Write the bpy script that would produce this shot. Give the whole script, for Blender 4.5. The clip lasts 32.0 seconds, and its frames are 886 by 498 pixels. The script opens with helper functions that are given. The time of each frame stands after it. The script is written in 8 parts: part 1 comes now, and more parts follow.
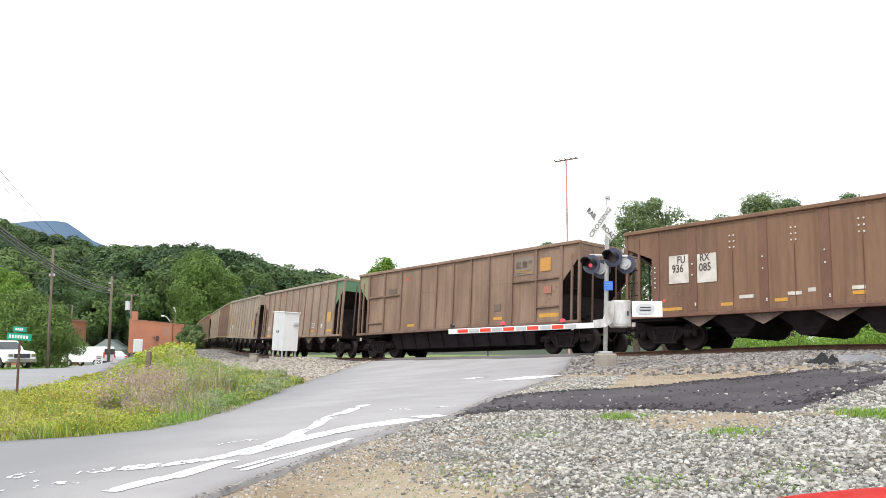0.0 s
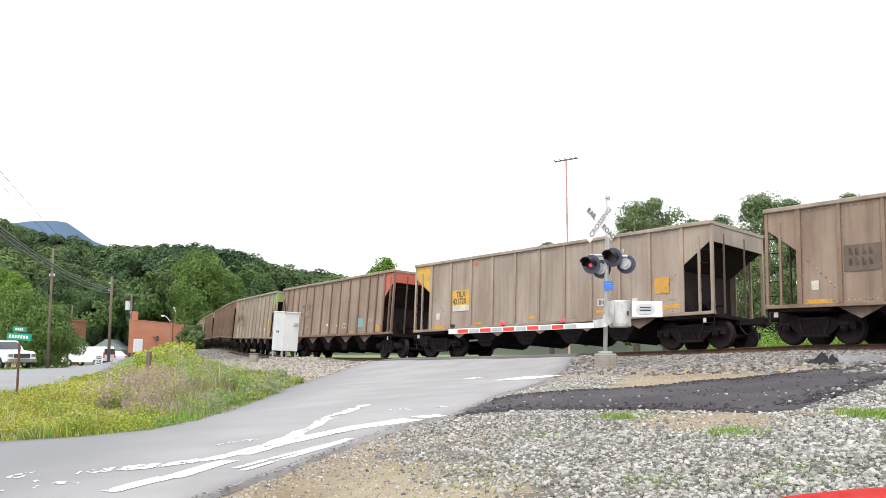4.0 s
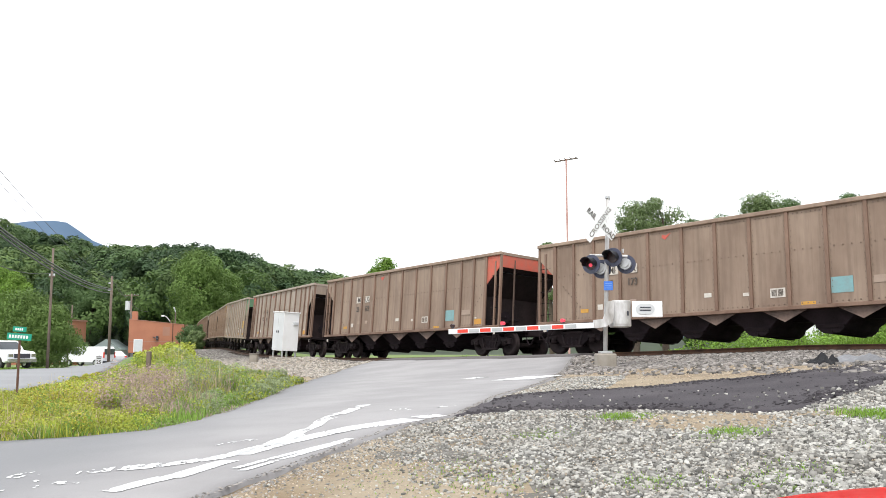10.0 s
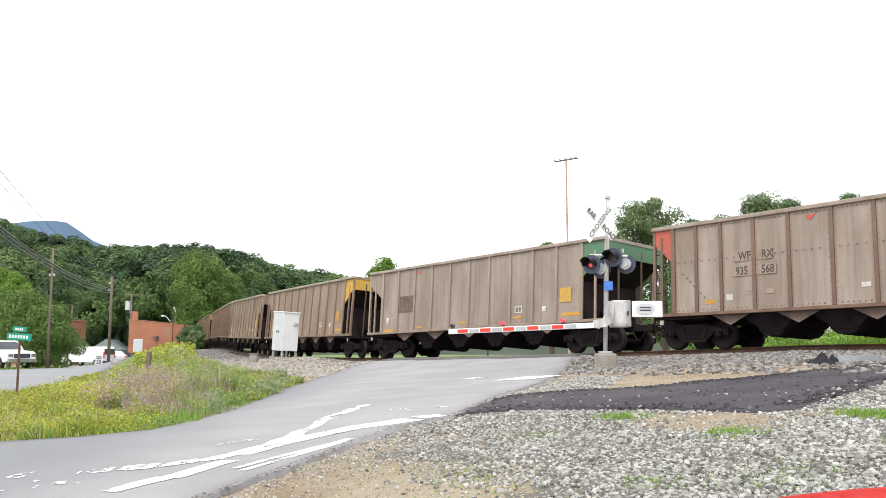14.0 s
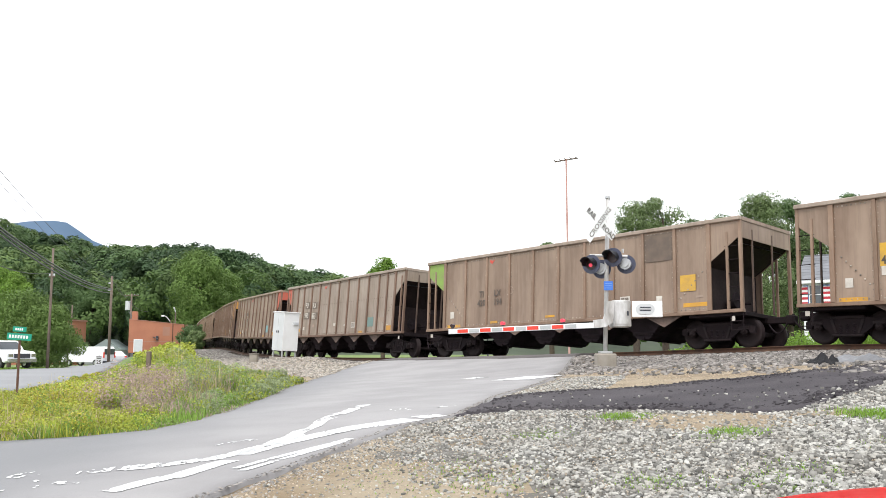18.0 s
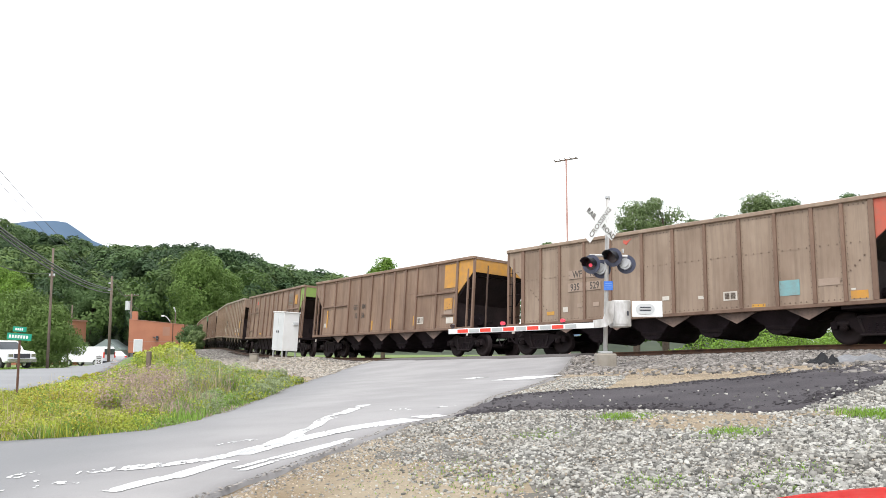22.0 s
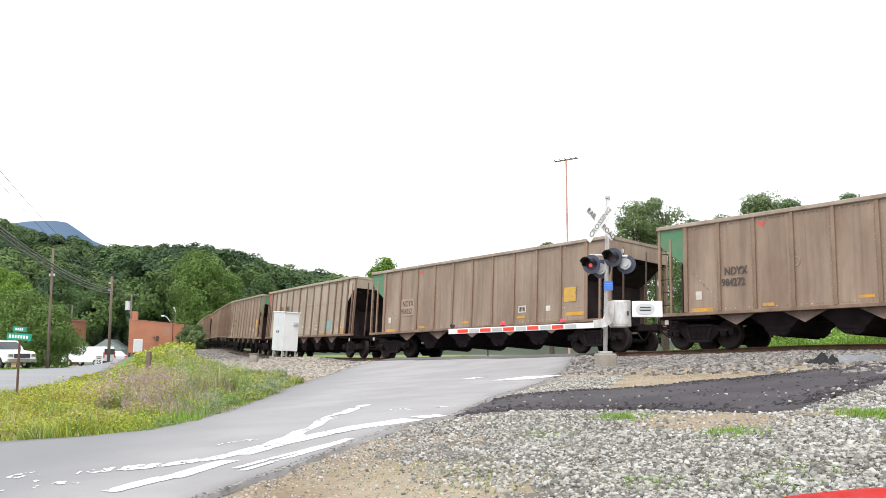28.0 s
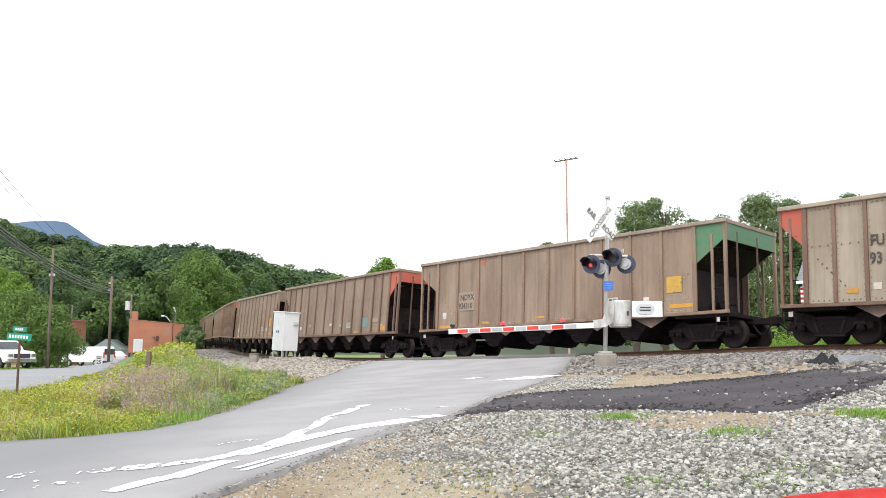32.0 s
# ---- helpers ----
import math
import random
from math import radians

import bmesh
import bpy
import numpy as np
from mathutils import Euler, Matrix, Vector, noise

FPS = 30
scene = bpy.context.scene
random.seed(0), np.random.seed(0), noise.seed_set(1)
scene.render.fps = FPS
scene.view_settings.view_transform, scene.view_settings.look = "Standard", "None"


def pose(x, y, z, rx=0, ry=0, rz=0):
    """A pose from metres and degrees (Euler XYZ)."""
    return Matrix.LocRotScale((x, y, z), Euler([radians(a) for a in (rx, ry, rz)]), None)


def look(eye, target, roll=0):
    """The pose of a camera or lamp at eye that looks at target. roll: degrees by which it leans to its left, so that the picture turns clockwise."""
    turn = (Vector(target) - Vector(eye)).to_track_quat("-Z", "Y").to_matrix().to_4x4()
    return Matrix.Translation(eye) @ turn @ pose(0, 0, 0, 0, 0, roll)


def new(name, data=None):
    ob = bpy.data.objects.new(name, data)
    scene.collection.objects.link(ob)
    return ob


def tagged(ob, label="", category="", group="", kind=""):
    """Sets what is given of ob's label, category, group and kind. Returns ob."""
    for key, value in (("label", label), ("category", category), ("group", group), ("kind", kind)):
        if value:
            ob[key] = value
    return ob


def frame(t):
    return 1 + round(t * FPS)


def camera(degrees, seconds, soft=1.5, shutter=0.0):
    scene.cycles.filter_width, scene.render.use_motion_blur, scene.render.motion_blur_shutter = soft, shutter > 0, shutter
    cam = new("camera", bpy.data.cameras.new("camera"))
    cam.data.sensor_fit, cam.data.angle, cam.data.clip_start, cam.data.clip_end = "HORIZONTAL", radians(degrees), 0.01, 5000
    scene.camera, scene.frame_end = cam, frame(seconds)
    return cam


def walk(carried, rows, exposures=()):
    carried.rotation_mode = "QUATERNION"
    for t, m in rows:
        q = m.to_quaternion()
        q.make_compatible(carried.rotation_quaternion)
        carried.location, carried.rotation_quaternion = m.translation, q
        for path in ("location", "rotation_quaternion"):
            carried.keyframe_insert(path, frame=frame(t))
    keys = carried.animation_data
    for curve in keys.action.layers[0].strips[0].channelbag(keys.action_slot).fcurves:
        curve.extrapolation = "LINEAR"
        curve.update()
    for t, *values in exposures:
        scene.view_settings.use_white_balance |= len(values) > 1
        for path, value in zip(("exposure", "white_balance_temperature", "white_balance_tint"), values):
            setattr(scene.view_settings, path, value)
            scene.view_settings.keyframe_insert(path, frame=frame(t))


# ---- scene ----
# camera: stands still, beside the crossing
EYE_Z = 0.326
cam = camera(54.57, 32.0, soft=0.8)
STAND = pose(0, 0, EYE_Z, 96.55, 0, 0)
walk(cam, [(0, STAND), (32, STAND)], [(0, 0.9), (32, 0.9)])

# bright overcast sky, with a weak wide sun behind the cloud
SUN_EL, SUN_AZ = radians(58), radians(200)
world = bpy.data.worlds.new("overcast")
scene.world = world
world.use_nodes = True
wn, wl = world.node_tree.nodes, world.node_tree.links
sky = wn.new("ShaderNodeTexSky")
sky.sky_type, sky.sun_disc, sky.sun_elevation, sky.sun_rotation = "NISHITA", False, SUN_EL, SUN_AZ
sky.dust_density, sky.air_density = 4.0, 1.0
pale = wn.new("ShaderNodeMix")
pale.data_type = "RGBA"
pale.inputs[0].default_value = 0.9
pale.inputs[7].default_value = (8.6, 8.8, 9.0, 1)
wl.new(sky.outputs[0], pale.inputs[6])
wl.new(pale.outputs[2], wn["Background"].inputs[0])
wn["Background"].inputs[1].default_value = 0.115
sun = new("sun", bpy.data.lights.new("sun", "SUN"))
sun.data.energy, sun.data.angle, sun.data.color = 1.1, radians(14), (1.0, 0.97, 0.92)
sun.matrix_basis = look((0, 0, 60), (14 * math.sin(SUN_AZ + math.pi), 14 * math.cos(SUN_AZ + math.pi) + 0, 60 - 14 * math.tan(SUN_EL)))
# ---- the line of the track: heading, height and ground beside it ----
PS = np.linspace(-460.0, 360.0, 8201)
_h = np.interp(PS, [-460, -260, -100, -75, -59.17, -43.33, -27.5, -11.67, 4.17, 20, 60], [84, 80, 72.5, 71.4, 72.86, 72.48, 64.37, 61.11, 47.51, 60.49, 60.49])
_k = np.hanning(121) / np.hanning(121).sum()
_h = np.radians(np.convolve(np.pad(_h, 60, mode="edge"), _k, "valid"))
_i0 = int(np.argmin(abs(PS)))
PX = np.cumsum(np.cos(_h)) * 0.1
PY = -np.cumsum(np.sin(_h)) * 0.1
PX, PY = PX + 2.951 - PX[_i0], PY + 34.188 - PY[_i0]
_g = 0.0196 + 0.001 * np.clip(PS, -40, 12)
_g = np.where(PS < -40, (0.0196 - 0.04) * np.clip((PS + 70) / 30, 0, 1), _g)
_g = np.where(PS > 12, _g * np.clip((24 - PS) / 12, 0, 1), _g)
OX, OY, OH = PX, PY, _h
# the line lies slightly off the first curve near the crossing
_d = np.interp(PS, [-30, -18, -8, 2, 12, 24, 60, 360], [0, 0.384, -0.048, -0.26, -0.909, -1.54, -7.81, -59.9])
_k2 = np.hanning(101) / np.hanning(101).sum()
_d = np.convolve(np.pad(_d, 50, mode="edge"), _k2, "valid")
PX, PY = PX - np.sin(_h) * _d, PY - np.cos(_h) * _d
_h = np.unwrap(np.arctan2(-np.gradient(PY, 0.1), np.gradient(PX, 0.1)))
PZ = np.cumsum(_g) * 0.1
OZ = PZ - PZ[_i0]
PZ = PZ - PZ[_i0] - np.interp(PS, [-30, -18, -8, 2, 12, 24], [0, 0.002, 0.015, -0.033, -0.101, 0.111])
PH = _h


def cant(s):
    """Lean of the track in its curve, in radians: the far rail lies lower."""
    return np.radians(np.interp(s, [-90, -60, -15, 3, 20, 60], [0, 4.5, 4.5, 3.6, 1.5, 1.5]))


def fall(s, d):
    """Drop of the canted bed below the near rail, d metres from the centreline."""
    return np.tan(cant(s)) * np.clip(0.755 - np.asarray(d, float), 0, 2.3)


def smooth(a, b, x):
    t = np.clip((np.asarray(x, float) - a) / (b - a), 0, 1)
    return t * t * (3 - 2 * t)


def track(s):
    """Place and heading of the centreline at s metres along it."""
    return np.array([np.interp(s, PS, PX), np.interp(s, PS, PY), np.interp(s, PS, PZ)]), np.interp(s, PS, PH)


_ci = np.arange(0, len(PS), 20)


def sd(x, y, line=None):
    """Along the track and away from it, towards the road side."""
    LX, LY, LH = line or (PX, PY, PH)
    x, y = np.atleast_1d(np.asarray(x, float)), np.atleast_1d(np.asarray(y, float))
    s, d = np.empty_like(x), np.empty_like(x)
    for a in range(0, len(x), 4000):
        xx, yy = x[a:a + 4000, None], y[a:a + 4000, None]
        j = _ci[np.argmin((xx - LX[_ci]) ** 2 + (yy - LY[_ci]) ** 2, axis=1)]
        dx, dy, h = xx[:, 0] - LX[j], yy[:, 0] - LY[j], LH[j]
        s[a:a + 4000] = PS[j] + dx * np.cos(h) - dy * np.sin(h)
        d[a:a + 4000] = -dx * np.sin(h) - dy * np.cos(h)
    return s, d


def bumps(x, y):
    return (np.sin(x * 1.7 + 0.6 * np.sin(y * 1.1)) * np.sin(y * 1.3 + 0.8 * np.sin(x * 0.7)) * 0.018 + np.sin(x * 4.1 + y * 2.3) * np.sin(y * 3.7 - x * 1.9) * 0.008)


def plain_z(x, y):
    """The lie of the land, without its small unevenness."""
    x, y = np.atleast_1d(np.asarray(x, float)), np.atleast_1d(np.asarray(y, float))
    s, d = sd(x, y)
    rail = np.interp(s, PS, PZ) - fall(s, d)
    near = 0.24 + 0.056 * np.clip(d - 2.6, 0, 22)
    far_l = 0.26 + 1.1 * smooth(5, 14, -d)
    w = smooth(2, 9, s)
    c = np.where(d > 0, near, far_l * (1 - w) + 0.26 * w)
    z = rail - c
    # away from the line the slope keeps to the road's own survey
    s0, d0 = sd(x, y, (OX, OY, OH))
    away = smooth(2.5, 6, d)
    z = z * (1 - away) + (np.interp(s0, PS, OZ) - 0.24 - 0.056 * np.clip(d0 - 2.6, 0, 22)) * away
    s, d = np.where(d > 2.5, s0, s), np.where(d > 2.5, d0, d)
    # the side street lies lower; the fields level out far off
    low = smooth(8, 14, d) * smooth(22, 36, y)
    z = z * (1 - low) + (-1.1 - 0.017 * (np.clip(y, 57, 220) - 57)) * low
    z = z - 0.2 * smooth(14, 22, d) * smooth(6, -4, s) * (1 - low)
    # low bank beside the signal cabinet
    z = z + 0.36 * np.exp(-((x + 7.3) ** 2 + (y - 40) ** 2) / 14) * smooth(2.2, 4, d)
    far = np.hypot(x, y)
    z = z * smooth(400, 150, far) + (-1.2) * (1 - smooth(400, 150, far))
    # wooded hill behind the town
    az = x / np.maximum(y, 1.0)
    crest = np.interp(az, [-0.9, -0.56, -0.50, -0.42, -0.33, -0.25, -0.18, -0.1, 0.0, 0.3], [48, 40, 37, 31, 28, 26.5, 22, 13, 7, 5])
    hill = crest * smooth(170, 330, y) * smooth(-10, 60, y)
    return z + hill


def ground_z(x, y):
    x, y = np.atleast_1d(np.asarray(x, float)), np.atleast_1d(np.asarray(y, float))
    s, d = sd(x, y)
    return plain_z(x, y) + bumps(x, y) * smooth(60, 30, np.hypot(x, y)) * smooth(2.2, 3.2, abs(d))
# ---- materials ----
def mat(name, base, rough=0.7, metal=0.0, second=None, scale=3.0, fine=40.0, amount=0.5, bump=0.0, bscale=60.0, island=0.0, objvar=0.0, emit=None, power=0.0, stretch=(1, 1, 1), spec=0.5, trans=0.0, finew=0.7, streak=0.0):
    """Two-scale varied surface: base towards second by coarse and fine noise, tone by island or object."""
    m = bpy.data.materials.new(name)
    m.use_nodes = True
    n, l = m.node_tree.nodes, m.node_tree.links
    b = n["Principled BSDF"]
    b.inputs["Metallic"].default_value = metal
    b.inputs["Specular IOR Level"].default_value = spec
    second = second or tuple(c * 0.6 for c in base)
    tc = n.new("ShaderNodeTexCoord")
    mp = n.new("ShaderNodeMapping")
    mp.inputs["Scale"].default_value = stretch
    l.new(tc.outputs["Object"], mp.inputs[0])
    big, small = n.new("ShaderNodeTexNoise"), n.new("ShaderNodeTexNoise")
    for t, sc in ((big, scale), (small, fine)):
        t.inputs["Scale"].default_value, t.inputs["Detail"].default_value = sc, 5
        l.new(mp.outputs[0], t.inputs["Vector"])
    ramp = n.new("ShaderNodeMapRange")
    ramp.inputs[1].default_value, ramp.inputs[2].default_value = 0.35, 0.65
    l.new(big.outputs[0], ramp.inputs[0])
    add = n.new("ShaderNodeMath")
    add.operation = "MULTIPLY_ADD"
    add.inputs[1].default_value, add.inputs[2].default_value = finew, 0.2 - 0.5 * finew
    l.new(small.outputs[0], add.inputs[0])
    mean = n.new("ShaderNodeMath")
    mean.operation = "ADD"
    l.new(ramp.outputs[0], mean.inputs[0])
    l.new(add.outputs[0], mean.inputs[1])
    fac = n.new("ShaderNodeMath")
    fac.operation, fac.use_clamp = "MULTIPLY", True
    fac.inputs[1].default_value = amount
    l.new(mean.outputs[0], fac.inputs[0])
    mix = n.new("ShaderNodeMix")
    mix.data_type = "RGBA"
    mix.inputs[6].default_value, mix.inputs[7].default_value = (*base, 1), (*second, 1)
    l.new(fac.outputs[0], mix.inputs[0])
    out = mix.outputs[2]
    if streak:
        # run-down stains, long and narrow
        sm = n.new("ShaderNodeMapping")
        sm.inputs["Scale"].default_value = (5.5, 5.5, 0.22)
        l.new(tc.outputs["Object"], sm.inputs[0])
        st = n.new("ShaderNodeTexNoise")
        st.inputs["Scale"].default_value, st.inputs["Detail"].default_value, st.inputs["Roughness"].default_value = 1.0, 6, 0.65
        l.new(sm.outputs[0], st.inputs["Vector"])
        sr = n.new("ShaderNodeMapRange")
        sr.inputs[1].default_value, sr.inputs[2].default_value, sr.inputs[4].default_value = 0.46, 0.72, streak
        l.new(st.outputs[0], sr.inputs[0])
        s2 = n.new("ShaderNodeMix")
        s2.data_type = "RGBA"
        s2.inputs[7].default_value = (*(c * 0.62 for c in second), 1)
        l.new(sr.outputs[0], s2.inputs[0])
        l.new(out, s2.inputs[6])
        out = s2.outputs[2]
    for kind, amt in (("ShaderNodeNewGeometry", island), ("ShaderNodeObjectInfo", objvar)):
        if amt:
            g = n.new(kind)
            r = n.new("ShaderNodeMapRange")
            r.inputs[3].default_value, r.inputs[4].default_value = 1 - amt, 1 + amt
            l.new(g.outputs["Random Per Island" if island and kind == "ShaderNodeNewGeometry" else "Random"], r.inputs[0])
            hs = n.new("ShaderNodeHueSaturation")
            l.new(r.outputs[0], hs.inputs["Value"])
            l.new(out, hs.inputs["Color"])
            out = hs.outputs[0]
    l.new(out, b.inputs["Base Color"])
    rr = n.new("ShaderNodeMapRange")
    rr.inputs[3].default_value, rr.inputs[4].default_value = max(0.05, rough - 0.12), min(1, rough + 0.12)
    l.new(small.outputs[0], rr.inputs[0])
    l.new(rr.outputs[0], b.inputs["Roughness"])
    if bump:
        bt = n.new("ShaderNodeTexNoise")
        bt.inputs["Scale"].default_value, bt.inputs["Detail"].default_value = bscale, 4
        l.new(mp.outputs[0], bt.inputs["Vector"])
        bp = n.new("ShaderNodeBump")
        bp.inputs["Strength"].default_value, bp.inputs["Distance"].default_value = 1.0, bump
        l.new(bt.outputs[0], bp.inputs["Height"])
        l.new(bp.outputs[0], b.inputs["Normal"])
    if emit:
        b.inputs["Emission Color"].default_value, b.inputs["Emission Strength"].default_value = (*emit, 1), power
    if trans:
        b.inputs["Subsurface Weight"].default_value = 0
        tl = n.new("ShaderNodeBsdfTranslucent")
        l.new(out, tl.inputs["Color"])
        ms = n.new("ShaderNodeMixShader")
        ms.inputs[0].default_value = trans
        l.new(b.outputs[0], ms.inputs[1])
        l.new(tl.outputs[0], ms.inputs[2])
        l.new(ms.outputs[0], n["Material Output"].inputs[0])
    return m


M = {}
M["grime"] = mat("grime_alu", (0.33, 0.245, 0.185), 0.55, 0.15, (0.17, 0.11, 0.078), 0.9, 6, 0.62, 0.001, 12, objvar=0.07, stretch=(1, 1, 0.4), finew=0.55, streak=0.42)
M["grime_tan"] = mat("grime_tan", (0.345, 0.263, 0.2), 0.55, 0.15, (0.18, 0.12, 0.085), 0.9, 6, 0.62, 0.001, 12, objvar=0.07, stretch=(1, 1, 0.4), finew=0.55, streak=0.42)
M["grime_light"] = mat("grime_light", (0.44, 0.37, 0.29), 0.55, 0.15, (0.26, 0.2, 0.15), 0.9, 6, 0.62, 0.001, 12, objvar=0.07, stretch=(1, 1, 0.4), finew=0.55, streak=0.42)
M["grime_rust"] = mat("grime_rust", (0.27, 0.178, 0.124), 0.55, 0.15, (0.135, 0.077, 0.05), 0.9, 6, 0.62, 0.001, 12, objvar=0.07, stretch=(1, 1, 0.4), finew=0.55, streak=0.42)
M["grime_pale"] = mat("grime_pale", (0.375, 0.31, 0.26), 0.5, 0.15, (0.205, 0.15, 0.112), 0.9, 6, 0.62, 0.001, 12, objvar=0.07, stretch=(1, 1, 0.4), finew=0.55, streak=0.42)
M["grime_brown"] = mat("grime_brown", (0.225, 0.125, 0.072), 0.6, 0.1, (0.12, 0.062, 0.037), 0.5, 8, 0.6, 0.002, 30, stretch=(1, 1, 0.25), streak=0.5)
M["rib"] = mat("rib_steel", (0.29, 0.205, 0.15), 0.6, 0.15, (0.14, 0.075, 0.045), 1.5, 14, 0.7, 0.002, 40, objvar=0.1, stretch=(1, 1, 0.3))
M["rib_rust"] = mat("rusty_rib", (0.21, 0.135, 0.098), 0.65, 0.1, (0.11, 0.06, 0.04), 1.5, 14, 0.7, 0.002, 40, objvar=0.12, stretch=(1, 1, 0.3))
M["rib_pale"] = mat("rib_pale", (0.36, 0.29, 0.235), 0.55, 0.15, (0.2, 0.13, 0.09), 1.5, 14, 0.7, 0.002, 40, objvar=0.1, stretch=(1, 1, 0.3))
M["rib_brown"] = mat("rib_brown", (0.175, 0.088, 0.057), 0.65, 0.05, (0.1, 0.045, 0.03), 1.5, 14, 0.7, 0.002, 40, stretch=(1, 1, 0.3))
M["endpost"] = mat("end_post_steel", (0.13, 0.085, 0.065), 0.7, 0.1, (0.06, 0.038, 0.032), 2, 18, 0.7, 0.002, 40)
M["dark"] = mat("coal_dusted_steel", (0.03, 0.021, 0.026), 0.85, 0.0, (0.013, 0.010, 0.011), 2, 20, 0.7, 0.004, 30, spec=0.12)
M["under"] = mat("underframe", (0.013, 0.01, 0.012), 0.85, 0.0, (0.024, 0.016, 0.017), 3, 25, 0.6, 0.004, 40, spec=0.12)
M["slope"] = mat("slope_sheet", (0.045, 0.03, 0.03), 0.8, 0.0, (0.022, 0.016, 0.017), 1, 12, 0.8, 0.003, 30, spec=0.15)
M["gusset"] = mat("hopper_sheet", (0.15, 0.1, 0.08), 0.75, 0.0, (0.05, 0.034, 0.03), 2, 18, 0.7, 0.003, 30)
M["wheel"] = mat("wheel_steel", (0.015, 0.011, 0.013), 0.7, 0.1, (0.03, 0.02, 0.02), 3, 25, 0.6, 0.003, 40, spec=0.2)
M["tread"] = mat("worn_steel", (0.4, 0.38, 0.36), 0.35, 0.9, (0.25, 0.23, 0.21), 4, 30, 0.5)
M["coal"] = mat("coal", (0.018, 0.018, 0.019), 0.5, 0, (0.04, 0.04, 0.04), 4, 20, 0.6, 0.05, 8)
for nm, c in dict(red=(0.52, 0.085, 0.05), green=(0.045, 0.2, 0.1), lime=(0.2, 0.34, 0.06), yellow=(0.62, 0.36, 0.03), orange=(0.55, 0.26, 0.03), teal=(0.17, 0.36, 0.39), white=(0.62, 0.59, 0.54), black=(0.03, 0.03, 0.03), bluegrey=(0.19, 0.155, 0.13), faded=(0.2, 0.22, 0.11), amber=(0.6, 0.3, 0.02), darkpatch=(0.1, 0.075, 0.06), tan=(0.33, 0.25, 0.2), tealdull=(0.13, 0.25, 0.24), redmark=(0.6, 0.07, 0.05), reddull=(0.36, 0.12, 0.08), script=(0.075, 0.062, 0.055)).items():
    M[nm] = mat("paint_" + nm, c, 0.6, 0.0, tuple(0.55 * v + 0.45 * g for v, g in zip(c, (0.2, 0.14, 0.1))), 3.5, 22, 0.75)
M["rivet"] = mat("rivet", (0.2, 0.14, 0.105), 0.5, 0.3)
M["bolt_white"] = mat("bolt_white", (0.72, 0.7, 0.66), 0.5, 0.1)
M["rivet_bright"] = mat("rivet_bright", (0.33, 0.285, 0.24), 0.5, 0.2, island=0.6)
M["rail"] = mat("rusty_rail", (0.12, 0.06, 0.035), 0.7, 0.3, (0.06, 0.035, 0.025), 3, 30, 0.6, 0.002, 60)
M["tie"] = mat("tie_wood", (0.075, 0.06, 0.05), 0.9, 0, (0.035, 0.028, 0.024), 2, 30, 0.7, 0.006, 30, objvar=0.2, stretch=(1, 6, 1))
M["ballast"] = mat("ballast_stone", (0.245, 0.23, 0.22), 0.9, 0, (0.14, 0.122, 0.105), 3, 30, 0.6, island=0.65)
M["spill"] = mat("spilled_stone", (0.36, 0.335, 0.3), 0.9, 0, (0.24, 0.205, 0.165), 3, 30, 0.6, island=0.5)
M["pebble"] = mat("tan_pebble", (0.36, 0.305, 0.235), 0.9, 0, (0.23, 0.17, 0.115), 3, 30, 0.6, island=0.5)
M["gravel"] = mat("crushed_limestone", (0.335, 0.33, 0.31), 0.9, 0, (0.215, 0.2, 0.175), 2, 30, 0.6, island=0.7)
M["dirt"] = mat("gravelly_dirt", (0.34, 0.285, 0.205), 0.95, 0, (0.22, 0.16, 0.095), 0.9, 22, 0.85, 0.025, 60)
# fines between the stones, with the shade of the gaps in the colour
M["fines_shade"] = mat("shaded_fines", (0.17, 0.16, 0.145), 0.95, 0, (0.1, 0.09, 0.075), 1.5, 30, 0.8, 0.02, 60)
M["soil"] = mat("weedy_soil", (0.12, 0.12, 0.055), 0.95, 0, (0.17, 0.13, 0.075), 0.6, 6, 0.7, 0.03, 14)
M["turf"] = mat("turf", (0.1, 0.17, 0.035), 0.95, 0, (0.16, 0.2, 0.06), 0.5, 7, 0.7, 0.03, 14)
M["forest"] = mat("forest_floor", (0.035, 0.055, 0.02), 0.95, 0, (0.02, 0.03, 0.013), 0.05, 0.5, 0.7)
M["road"] = mat("worn_asphalt", (0.295, 0.286, 0.288), 0.88, 0, (0.215, 0.208, 0.211), 0.9, 80, 0.6, 0.003, 140)
rn, rl = M["road"].node_tree.nodes, M["road"].node_tree.links
r_tc, r_xyz, r_map, r_mix = rn.new("ShaderNodeTexCoord"), rn.new("ShaderNodeSeparateXYZ"), rn.new("ShaderNodeMapRange"), rn.new("ShaderNodeMix")
r_map.interpolation_type = "SMOOTHSTEP"
r_map.inputs[1].default_value, r_map.inputs[2].default_value, r_map.inputs[4].default_value = -1.9, -4.4, 0.85
r_mix.data_type = "RGBA"
r_mix.inputs[7].default_value = (0.165, 0.168, 0.178, 1)
old_link = rn["Principled BSDF"].inputs["Base Color"].links[0]
rl.new(r_tc.outputs["Object"], r_xyz.inputs[0])
rl.new(r_xyz.outputs[0], r_map.inputs[0])
rl.new(r_map.outputs[0], r_mix.inputs[0])
rl.new(old_link.from_socket, r_mix.inputs[6])
rl.new(r_mix.outputs[2], rn["Principled BSDF"].inputs["Base Color"])
M["street"] = mat("street_asphalt", (0.24, 0.245, 0.255), 0.85, 0, (0.19, 0.19, 0.2), 0.3, 40, 0.5, 0.003, 120)
